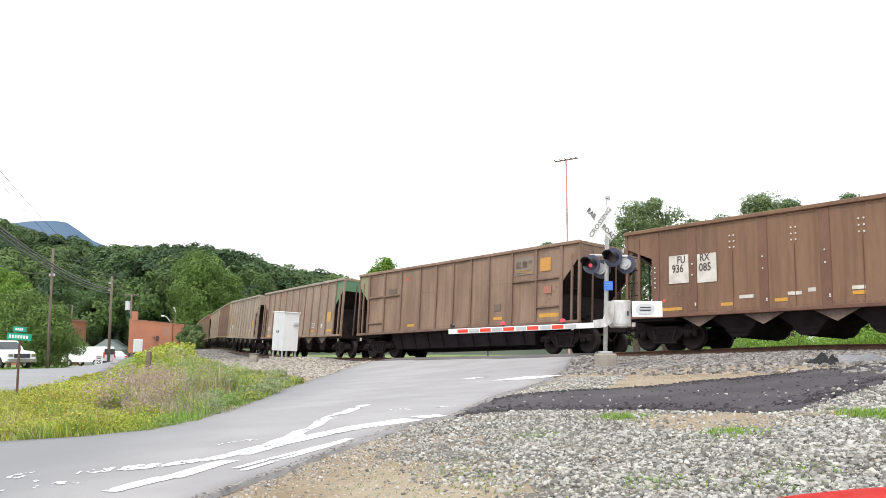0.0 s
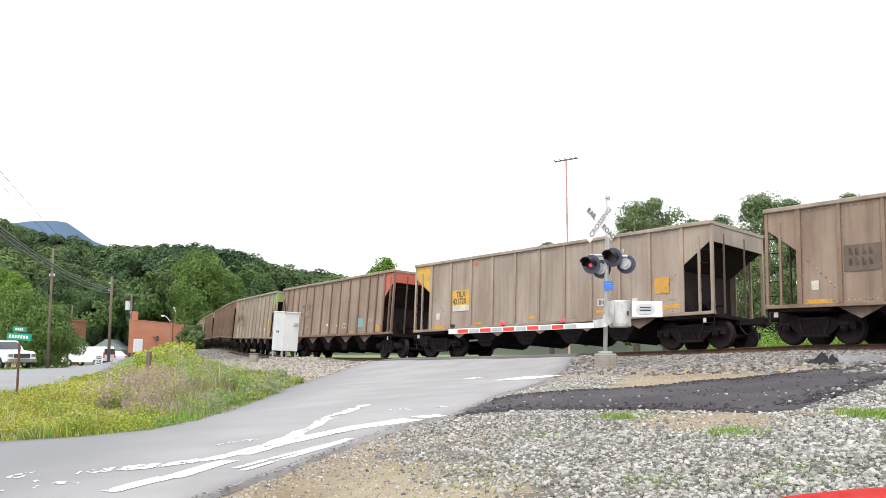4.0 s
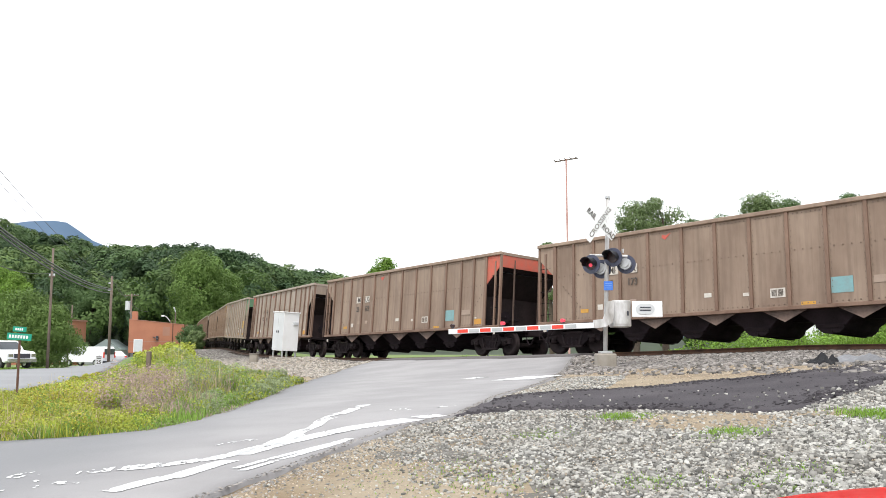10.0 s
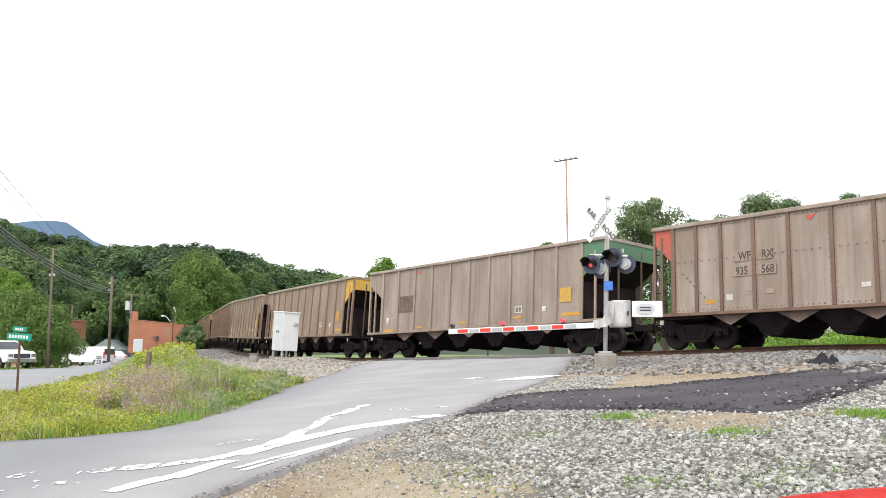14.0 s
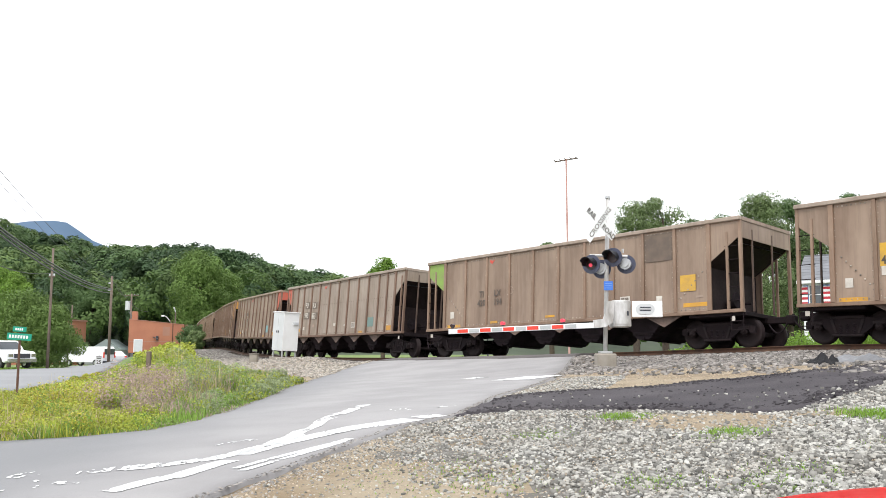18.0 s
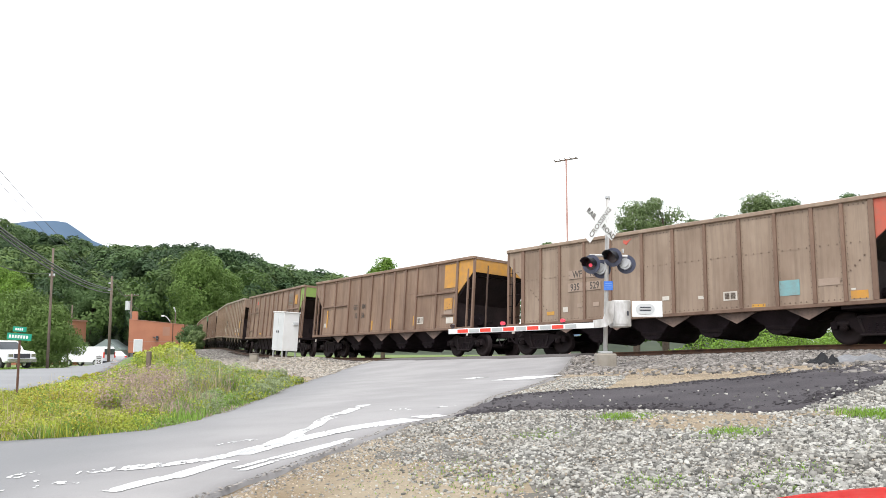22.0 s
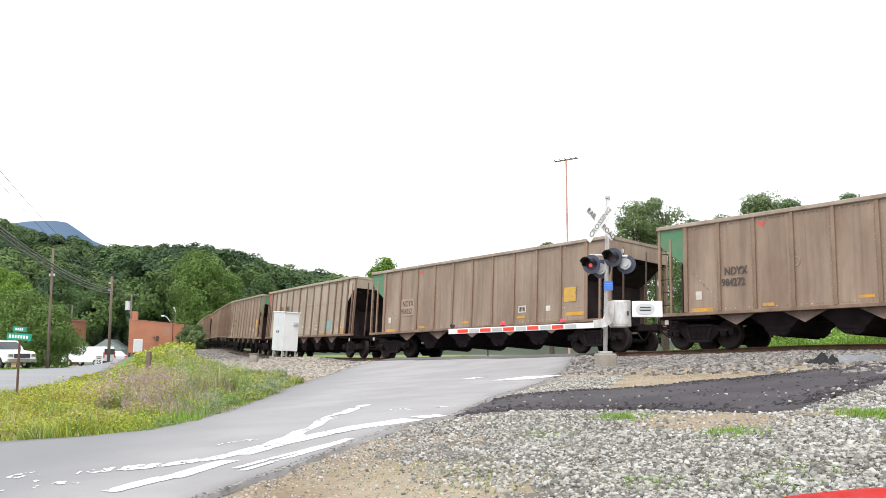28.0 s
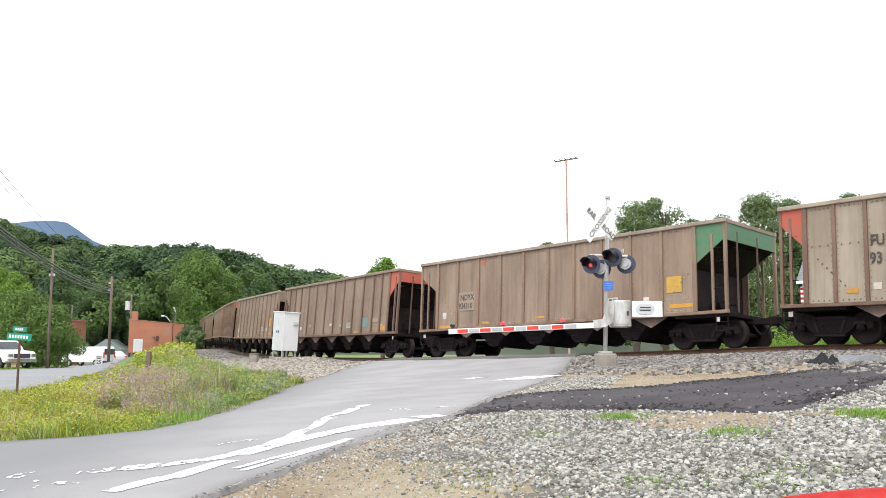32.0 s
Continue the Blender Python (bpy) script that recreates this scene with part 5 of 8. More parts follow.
YP = [("number_patch", "yellow", 2.53, 2.02, 1.04, 0.62), ("patch_foot", "white", 2.56, 1.78, 0.98, 0.24)]
DARKP = [("number_patch", "darkpatch", 2.53, 1.95, 1.04, 0.72)] + [("number_bar", "tan", 2.66 + 0.19 * i, z, 0.12, 0.2) for i in range(4) for z in (2.1, 2.38)]
SPECS = {
    -2: dict(type="C", wall="grime_brown", label="rusty brown coal hopper car with smooth pilastered sides"),
    -1: dict(type="C", wall="grime_brown", label="rusty brown coal hopper car with white number patches", patches=[("number_patch", "white", 1.88, 2.08, 0.75, 0.9), ("number_patch", "white", 2.95, 2.04, 0.7, 0.9), ("stripe", "amber", 1.5, 1.22, 0.85, 0.1), ("stripe", "amber", 3.77, 1.27, 0.44, 0.1), ("stripe", "amber", 5.55, 1.3, 0.4, 0.1), ("stripe", "amber", 7.82, 1.36, 0.36, 0.1), ("tag", "white", 4.41, 1.46, 0.47, 0.1), ("tag", "white", 5.96, 1.46, 0.43, 0.1), ("tag", "white", 6.57, 1.52, 0.23, 0.11), ("tag", "white", 7.81, 1.5, 0.36, 0.1), ("tag", "redmark", 1.62, 1.5, 0.12, 0.12)], marks=[("FU", 2.2, 2.72, 0.33, "black"), ("936", 2.0, 2.43, 0.36, "black"), ("RX", 3.05, 2.72, 0.33, "black"), ("085", 3.02, 2.4, 0.36, "black")]),
    0: dict(type="T", wall="grime_rust", steps=True, rear="faded", label="brown-grey bathtub coal gondola with stepped ribs and faded logo panel", patches=LOGO + [("placard", "orange", 12.55, 3.0, 0.55, 0.5), ("placard", "reddull", 12.75, 2.15, 0.4, 0.28), ("data_box", "darkpatch", 10.0, 1.65, 0.4, 0.26), ("stripe", "amber", 10.0, 1.3, 0.5, 0.12), ("stripe", "amber", 12.55, 1.28, 1.0, 0.14), ("stripe", "amber", 4.2, 1.28, 0.5, 0.1), ("tag", "redmark", 4.0, 3.35, 0.16, 0.14), ("tag", "darkpatch", 2.6, 2.85, 0.6, 0.22)]),
    1: dict(type="A", front="green", label="brown-grey coal hopper car with green end panel", patches=common_a() + DARKP, shapes=DOVE_A),
    2: dict(type="A", wall="grime_pale", rear="yellow", label="grey coal hopper car with yellow end panel and number patch", patches=common_a("amber") + YP, marks=[("TILX", 2.78, 2.36, 0.32, "black"), ("421720", 2.57, 2.08, 0.32, "black")], shapes=DOVE_A),
    3: dict(type="B", wall="grime_tan", front="red", label="brown-grey coal hopper car with red end panel and teal patch", patches=common_b() + [("number_patch", "tan", 3.12, 2.58, 1.3, 0.3), ("number_patch", "tan", 3.08, 2.13, 1.45, 0.3)], marks=two("WF", "RX", "935", "537"), shapes=DOVE_B),
    4: dict(type="A", wall="grime_pale", front="lime", label="grey coal hopper car with lime end panel and scrawled paint", patches=common_a() + [("number_patch", "darkpatch", 2.55, 3.15, 1.0, 0.4), ("number_patch", "tan", 2.6, 3.18, 0.9, 0.34)], marks=[("TI", 3.19, 2.22, 0.33, "black"), ("LX", 3.78, 2.22, 0.33, "black"), ("420", 2.97, 1.92, 0.33, "black"), ("126", 3.78, 1.92, 0.33, "black")], shapes=DOVE_A + [([(1.42 + 0.11 * i, 2.2 + 0.5 * (i % 2)), (1.46 + 0.11 * i, 2.2 + 0.5 * (i % 2)), (1.58 + 0.11 * i, 2.7 - 0.5 * (i % 2)), (1.54 + 0.11 * i, 2.7 - 0.5 * (i % 2))], "script") for i in range(6)] + [([(2.6 + 0.09 * i, 2.35 + 0.5 * (i % 2)), (2.64 + 0.09 * i, 2.35 + 0.5 * (i % 2)), (2.75 + 0.09 * i, 2.85 - 0.5 * (i % 2)), (2.71 + 0.09 * i, 2.85 - 0.5 * (i % 2))], "script") for i in range(6)]),
    5: dict(type="B", front="red", label="brown-grey coal hopper car with red end panel and teal patch", patches=common_b() + [("number_patch", "white", 3.27, 2.58, 0.5, 0.3), ("number_patch", "white", 4.1, 2.58, 0.42, 0.3)], marks=two("MI", "LX", "25", "173", x1=3.3, x2=4.13), shapes=DOVE_B),
    6: dict(type="B", front="red", label="brown-grey coal hopper car with red end panel and teal patch", patches=common_b() + [("number_patch", "white", 3.27, 2.58, 0.54, 0.3), ("number_patch", "white", 4.1, 2.58, 0.42, 0.3)], marks=two("MI", "LX", "25", "172", x1=3.35, x2=4.13), shapes=DOVE_B),
    7: dict(type="B", wall="grime_pale", rear="red", label="brown-grey coal hopper car with red rear end panel and teal patch", patches=common_b() + [("number_patch", "tan", 3.12, 2.58, 1.3, 0.3), ("number_patch", "tan", 3.08, 2.13, 1.45, 0.3)], marks=two("WF", "RX", "935", "568"), shapes=DOVE_B),
    8: dict(type="A", wall="grime_pale", front="green", label="brown-grey coal hopper car with green end panel", patches=common_a() + DARKP, shapes=DOVE_A),
    9: dict(type="A", wall="grime", front="yellow", label="brown-grey coal hopper car with yellow end panel and number patch", patches=common_a("orange") + YP, marks=[("TILX", 2.78, 2.36, 0.32, "black"), ("421773", 2.57, 2.08, 0.32, "black")], shapes=DOVE_A),
    10: dict(type="A", rear="lime", wall="grime", label="grey coal hopper car with lime rear end panel and dark panel", patches=common_a() + [("repair_panel", "darkpatch", 11.05, 2.85, 1.08, 0.92)], marks=two("TI", "LX", "420", "194", 2.25, 1.9, 3.18, 4.05, 0.36, "script"), shapes=DOVE_A),
    11: dict(type="B", wall="grime_pale", rear="red", label="brown-grey coal hopper car with red rear panel and dark plates", patches=common_b("tealdull") + [("number_patch", "darkpatch", 2.98, 2.6, 0.6, 0.36), ("number_patch", "darkpatch", 4.02, 2.56, 0.56, 0.36), ("number_patch", "darkpatch", 2.92, 2.03, 0.82, 0.36), ("number_patch", "darkpatch", 3.98, 1.98, 0.8, 0.36)], marks=[("FU", 3.02, 2.64, 0.42, "white"), ("RX", 4.05, 2.6, 0.42, "white"), ("930", 2.96, 2.07, 0.42, "white"), ("833", 4.0, 2.02, 0.42, "white")], shapes=DOVE_B),
    12: dict(type="B", wall="grime_tan", front="red", label="brown-grey coal hopper car with faded red end panel", patches=common_b() + [("number_patch", "tan", 3.12, 2.58, 1.3, 0.3), ("number_patch", "tan", 3.08, 2.13, 1.45, 0.3)], marks=two("WF", "RX", "935", "529"), shapes=DOVE_B),
    13: dict(type="T2", wall="grime_rust", steps=True, front="orange", label="brown coal hopper car with large orange end panels", patches=[("end_patch", "orange", 12.45, 2.78, 1.1, 1.0), ("placard", "orange", 12.5, 1.85, 0.6, 0.5), ("bar", "amber", 13.25, 1.4, 0.12, 0.9), ("bar", "amber", 10.1, 1.3, 0.12, 0.43), ("bar", "amber", 8.14, 1.23, 0.12, 0.45), ("bar", "amber", 6.36, 1.21, 0.12, 0.45), ("bar", "amber", 1.58, 1.47, 0.1, 0.9), ("tag", "white", 1.28, 1.5, 0.24, 0.2), ("data_box", "white", 10.44, 1.35, 0.5, 0.3), ("data_bar", "darkpatch", 10.48, 1.4, 0.19, 0.2), ("data_bar", "darkpatch", 10.71, 1.4, 0.19, 0.2), ("tag", "white", 12.7, 1.3, 0.5, 0.25), ("tag", "tan", 12.5, 1.6, 0.6, 0.3)], marks=[("GG", 4.46, 2.28, 0.34, "black"), ("PX", 5.35, 2.28, 0.34, "black"), ("12", 4.62, 1.86, 0.34, "black"), ("56", 5.33, 1.85, 0.34, "black")]),
    14: dict(type="T", wall="grime_rust", steps=True, front="lime", label="brown-grey bathtub coal gondola with lime end panel and logo panel", patches=LOGO + [("placard", "orange", 12.55, 2.95, 0.5, 0.55), ("data_box", "darkpatch", 10.0, 1.65, 0.4, 0.26), ("stripe", "amber", 10.0, 1.3, 0.5, 0.12), ("stripe", "amber", 12.55, 1.28, 1.0, 0.14), ("stripe", "amber", 4.2, 1.28, 0.5, 0.1), ("tag", "redmark", 2.8, 3.3, 0.22, 0.2)], marks=[("TILX", 2.5, 2.9, 0.26, "script")]),
    15: dict(type="A", wall="grime", rear="green", label="grey-brown coal hopper car with green rear end panel", patches=common_a("amber"), marks=[("NDYX", 2.6, 2.2, 0.34, "black"), ("984272", 2.5, 1.86, 0.33, "black")], shapes=DOVE_A),
    16: dict(type="A", wall="grime_tan", rear="green", label="grey-brown coal hopper car with green rear end panel", patches=common_a() + [("number_patch", "tan", 2.48, 1.78, 0.96, 0.75)], marks=[("NDYX", 2.6, 2.2, 0.34, "black"), ("934252", 2.5, 1.86, 0.33, "black")], shapes=DOVE_A),
    17: dict(type="B", wall="grime_light", rear="red", label="brown-grey coal hopper car with red rear end panel and teal patch", patches=common_b(), marks=[("FU", 2.8, 2.6, 0.42, "black"), ("RX", 3.95, 2.6, 0.42, "black"), ("93", 2.78, 2.12, 0.42, "black"), ("14", 3.95, 2.12, 0.42, "black"), ("83", 5.05, 2.12, 0.42, "black")], shapes=DOVE_B),
    18: dict(type="A", front="green", label="brown-grey coal hopper car with green end panel", patches=common_a() + [("number_patch", "tan", 2.48, 1.78, 0.96, 0.75)], marks=[("NDYX", 2.6, 2.2, 0.34, "black"), ("934310", 2.5, 1.86, 0.33, "black")], shapes=DOVE_A),
    19: dict(type="B", front="red", label="brown-grey coal hopper car with red end panel", patches=common_b("tealdull")),
    20: dict(type="A", label=HOPPER, patches=common_a()),
    21: dict(type="B", front="red", label="brown-grey coal hopper car with red end panel", patches=common_b()),
    22: dict(type="A", label=HOPPER, patches=common_a("amber")),
    23: dict(type="A", front="green", label="brown-grey coal hopper car with green end panel", patches=common_a()),
    24: dict(type="B", label=HOPPER, patches=common_b()),
}
CUT["T2"] = (3.4, 2.45)
CARS, WHEELS = [], []
for k in sorted(SPECS):
    CARS.append((k, make_car(SPECS[k])))


def train_s(t):
    """Where the rear top corner of the zeroth car stands along the track at t seconds."""
    return 9.276 * t - 0.512 + np.interp(t, [0, 0.9, 2.6, 6, 13, 20, 23.4, 25.2, 27.5, 30.4, 32], [-9.72, -9.68, -9.58, -9.45, -9.32, -9.2, -9.18, -9.4, -9.72, -10.05, -10.4])


def car_pose(k, t):
    c = train_s(t) - 16.15 * k + 7.33
    a, _ = track(c - 6.05)
    b, _ = track(c + 6.05)
    f = Vector(b - a).normalized()
    side = Vector((0, 0, 1)).cross(f).normalized()
    up = f.cross(side)
    lean = float(cant(c))
    foot = Vector((a + b) / 2) - up * 0.755 * math.sin(lean)
    side = side * math.cos(lean) - up * math.sin(lean)
    m = Matrix((f, side, f.cross(side))).transposed().to_4x4()
    m.translation = foot
    return m
# ---- things beside the line ----
def on_ground(x, y):
    return float(soil_z(np.array([x]), np.array([y]))[0])


# crossing signal with its lowered gate
GX0, GY0 = 4.22, 22.5
gz = on_ground(GX0, GY0)
signal = thing("crossing_signal", pose(GX0, GY0, gz), "silver crossing signal post with lowered striped gate arm and crossbuck", "crossing signal")
part("footing", boxes((-0.25, 0.25, -0.25, 0.25, -0.15, 0.36), bevel=0.03), M["concrete"], signal, "weathered concrete footing")
part("post_base", boxes((-0.16, 0.16, -0.16, 0.16, 0.36, 0.42), bevel=0.01), M["galv"], signal)
post = part("post", rods(((0, 0, 0.36), (0.155, 0, 4.45), 0.058), n=16), M["silver"], signal, "", True)
part("post_cap", rods(((0.15, 0, 4.44), (0.157, 0, 4.5), 0.075), n=16), M["galv"], signal)


def lz(y):
    return EYE_Z + GY0 * (615.5 - y) / 1520 - gz


def lx(x):
    return GY0 * (x - 784) / 1520 - GX0


mech = part("gate_mechanism", boxes((lx(1080), lx(1113), -0.25, 0.25, lz(580), lz(533)), bevel=0.03), M["silver"], signal, "silver gate motor box")
part("mechanism_door", boxes((lx(1084), lx(1110), -0.265, -0.25, lz(575), lz(538)), bevel=0.006), M["silver"], mech)
part("door_latch", boxes((lx(1105), lx(1108), -0.285, -0.265, lz(560), lz(552))), M["lampblack"], mech)
# elbow that carries the arm in front of the post
bm = bmesh.new()
prism(bm, [(lx(1046), lz(582)), (lx(1066), lz(580)), (lx(1078), lz(572)), (lx(1081), lz(556)), (lx(1081), lz(534)), (lx(1068), lz(536)), (lx(1066), lz(556)), (lx(1062), lz(566)), (lx(1045), lz(568))], -0.42, -0.3)
part("arm_bracket", bm, M["silver"], signal, "silver curved arm bracket")
arm_a, arm_b = Vector((lx(1047), -0.36, lz(577))), Vector((lx(795), 1.9, lz(584) - 0.02))
arm_d = arm_b - arm_a
AM = Matrix.Translation(arm_a) @ arm_d.to_track_quat("X", "Z").to_matrix().to_4x4()
AL = arm_d.length
arm = part("gate_arm", boxes((0, AL, -0.025, 0.025, -0.07, 0.07), bevel=0.01), M["whitepaint"], signal, "white gate arm with red and silver stripes")
arm.matrix_basis = AM
for i in range(5):
    x0 = AL * (0.195 + 0.165 * i)
    part("red_stripe", boxes((x0, x0 + 0.33, -0.031, 0.031, -0.048, 0.048)), M["redtape"], arm)
    part("silver_stripe", boxes((x0 - 0.36, x0 - 0.05, -0.031, 0.031, -0.048, 0.048)), M["galv"], arm)
for u, c in ((0.2, "lens_lit"), (0.605, "lens_lit"), (0.97, "lens")):
    q = part("gate_lamp", boxes((u * AL - 0.03, u * AL + 0.03, -0.05, 0.05, 0.085, 0.13), bevel=0.01), M["lampblack"], arm)
    part("lamp_lens", rods(((u * AL, -0.06, 0.16), (u * AL, 0.06, 0.16), 0.05), n=12), M[c], q)
# counterweight on the other side
cw = part("counterweight", boxes((lx(1113), lx(1166), -0.36, -0.32, lz(563), lz(535)), bevel=0.015), M["whitepaint"], signal, "white slotted counterweight plate")
bm = bmesh.new()
pts = [(lx(1128) + 0.13 * math.cos(a), lz(549) + 0.13 * math.sin(a)) for a in np.linspace(math.pi / 2, 1.5 * math.pi, 9)] + [(lx(1143) + 0.13 * math.cos(a), lz(549) + 0.13 * math.sin(a)) for a in np.linspace(-math.pi / 2, math.pi / 2, 9)]
prism(bm, pts, -0.375, -0.36)
part("slot_rim", bm, M["greypaint"], cw)
part("slot_plate", boxes((lx(1126), lx(1145), -0.382, -0.375, lz(552), lz(545))), M["lampblack"], cw)
part("plate_bar", boxes((lx(1124), lx(1147), -0.388, -0.382, lz(550), lz(547))), M["galv"], cw)
part("blue_notice", boxes((lx(1068), lx(1084), -0.1, -0.085, lz(515), lz(499)), bevel=0.004), M["blue"], signal, "small blue notice plate")
for i in range(3):
    part("notice_bar", boxes((lx(1070), lx(1082), -0.105, -0.1, lz(503 + 4 * i) - 0.006, lz(503 + 4 * i) + 0.006)), M["bluepale"], signal)
arm_lamp = part("lamp_crossarm", rods(((lx(1045), 0.0, lz(452)), (lx(1112), 0.0, lz(454)), 0.035), n=10), M["silver"], signal)


def flasher(name, x, y, turn, lit, front, off=0.0):
    m = Matrix.Translation((lx(x), -0.12 + off, lz(y))) @ pose(0, 0, 0, 0, 0, turn)
    d = part(name, rods(((0, 0, 0), (0, 0.02, 0), 0.25), n=32), M["discblue"], signal, "round blue-black flasher disc", False)
    d.matrix_basis = m
    part("lamp_housing", rods(((0, 0.02, 0), (0, 0.2, 0), 0.15), ((0, 0.2, 0), (0, 0.26, 0), 0.09), n=20), M["lens_back" if not front else "lampblack"], d)
    part("lens", rods(((0, -0.03, 0), (0, 0.0, 0), 0.145), n=24), M["lens"], d, "red signal lens")
    if lit:
        part("lit_bulb", rods(((0.0, -0.045, -0.03), (0.0, -0.03, -0.03), 0.05), n=16), M["lens_lit"], d, "glowing red bulb")
    # open hood over the lens
    bm = bmesh.new()
    rings = []
    for a in np.linspace(radians(-20), radians(200), 17):
        fr = 0.38 if 0.2 < math.sin(a) else 0.24
        rings.append([bm.verts.new((r * math.cos(a), q, r * math.sin(a))) for r, q in ((0.165, 0.0), (0.165, -fr), (0.15, -fr), (0.15, 0.0))])
    for a, b in zip(rings, rings[1:]):
        for j in range(4):
            bm.faces.new((a[j], a[(j + 1) % 4], b[(j + 1) % 4], b[j]))
    part("hood", bm, M["hoodblack"], d)
    return d


flasher("flasher", 1046, 469, -34, True, True)
flasher("flasher", 1084, 457, -34, False, True, -0.05)
flasher("flasher", 1068, 476, 158, False, False, 0.3)
flasher("flasher", 1111, 468, 158, False, False, 0.2)
part("bell", rods(((lx(1104), -0.02, lz(448)), (lx(1104), -0.02, lz(441)), 0.03), n=10), M["silver"], signal)
# crossbuck boards
cb = Matrix.Translation((lx(1062), -0.28, lz(396))) @ pose(0, 0, 0, 0, 0, -50)
buck = part("crossbuck_bracket", rods(((lx(1062) + 0.02, -0.22, lz(396)), (lx(1078), -0.02, lz(396)), 0.025), n=8), M["galv"], signal)
for i, (ang, words) in enumerate(((-45, ("RAIL", "ROAD")), (45, ("CROSS", "ING")))):
    mb = cb @ Matrix.Translation((0, -0.012 * i, 0)) @ Matrix.Rotation(radians(-ang), 4, "Y")
    bd = part("crossbuck_board", boxes((-0.61, 0.61, -0.005, 0.005, -0.11, 0.11)), M["whitepaint"], signal, "white crossbuck board with black letters")
    bd.matrix_basis = mb
    if i == 0:
        letters("lettering", "RAIL", 0.19, M["black"], bd, pose(-0.57, -0.02, -0.065, 90, 0, 0), bold=0.01)
        letters("lettering", "ROAD", 0.19, M["black"], bd, pose(0.13, -0.02, -0.065, 90, 0, 0), bold=0.01)
    else:
        letters("lettering", "CROSSING", 0.2, M["black"], bd, pose(0, -0.008, -0.068, 90, 0, 0), align="CENTER", bold=0.01)

# signal cabinet by the line
CX0, CY0 = -7.35, 40.0
cz = on_ground(CX0, CY0)
cab = thing("signal_cabinet", pose(CX0, CY0, cz, 0, 2.8, 0) @ pose(0, 0, 0, 0, 0, 44), "pale grey steel signal cabinet with double doors on legs", "cabinet")
c_b, c_t = 0.06 - cz + 0.12, 1.92 - cz
part("body", boxes((-0.42, 0.42, -0.42, 0.42, c_b, c_t), bevel=0.012), M["whitepaint"], cab)
part("roof", boxes((-0.46, 0.46, -0.46, 0.46, c_t, c_t + 0.05), bevel=0.01), M["whitepaint"], cab)
# doors on the side away from the light: shade given as grey paint
for u in (-0.41, 0.01):
    d = part("door", boxes((-0.435, -0.42, u, u + 0.4, c_b + 0.05, c_t - 0.05), bevel=0.004), M["greypaint"], cab, "grey door leaf")
    part("handle", boxes((-0.46, -0.435, -0.09 if u < 0 else 0.05, -0.05 if u < 0 else 0.09, (c_b + c_t) / 2 - 0.05, (c_b + c_t) / 2 + 0.05)), M["lampblack"], d)
for x in (-0.36, 0.36):
    for y in (-0.36, 0.36):
        part("leg", boxes((x - 0.03, x + 0.03, y - 0.03, y + 0.03, -0.05, c_b)), M["galv"], cab)
part("pad", boxes((-0.5, 0.5, -0.5, 0.5, -0.08, 0.06), bevel=0.02), M["concrete"], cab)
part("side_box", boxes((0.1, 0.35, -0.5, -0.42, c_t - 0.55, c_t - 0.4), bevel=0.01), M["greypaint"], cab)
bz = on_ground(-8.43, 38.6)
blk = thing("cable_block", pose(-8.43, 38.6, bz), "weathered concrete cable box in the ballast", "concrete box")
part("block", boxes((-0.17, 0.17, -0.17, 0.17, -0.1, 0.36), bevel=0.03), M["concrete"], blk)
part("cover", boxes((-0.19, 0.19, -0.19, 0.19, 0.36, 0.4), bevel=0.015), M["concrete"], blk)

# street-name sign in the weeds
sx, sy_ = -10.78, 22.0
sz0 = on_ground(sx, sy_)
ss = thing("street_sign", pose(sx, sy_, sz0), "green street-name blades on a rusty post in tall weeds", "street sign")
top_z = EYE_Z + 22 * (615.5 - 578) / 1520 - sz0
part("post", rods(((0, 0, -0.1), (0, 0, top_z), 0.03), n=10), M["rustpost"], ss)
for z, w, h, turn, nb in ((top_z - 0.27, 0.66, 0.17, -6, 7), (top_z - 0.08, 0.32, 0.13, 12, 4)):
    b = part("name_blade", boxes((-w / 2, w / 2, -0.012, 0.012, -h / 2, h / 2), bevel=0.004), M["streetgreen"], ss, "green blade with white bars")
    b.matrix_basis = pose(0.0, -0.035, z, 0, 4, turn)
    for i in range(nb):
        x = -w / 2 + 0.06 + (w - 0.12) * i / nb
        part("blade_bar", boxes((x, x + (w - 0.12) / nb * 0.65, -0.017, -0.012, -h * 0.22, h * 0.24)), M["whitepaint"], b)

# old fence post in the weeds
fz = on_ground(-9.93, 29.2)
fp = thing("fence_post", pose(-9.93, 29.2, fz, 1.5, 1, 0), "weathered grey wooden fence post standing in weeds", "fence post")
part("post", boxes((-0.07, 0.07, -0.07, 0.07, -0.1, EYE_Z + 29.2 * (615.5 - 622) / 1520 - fz), bevel=0.012), M["polewood"], fp)

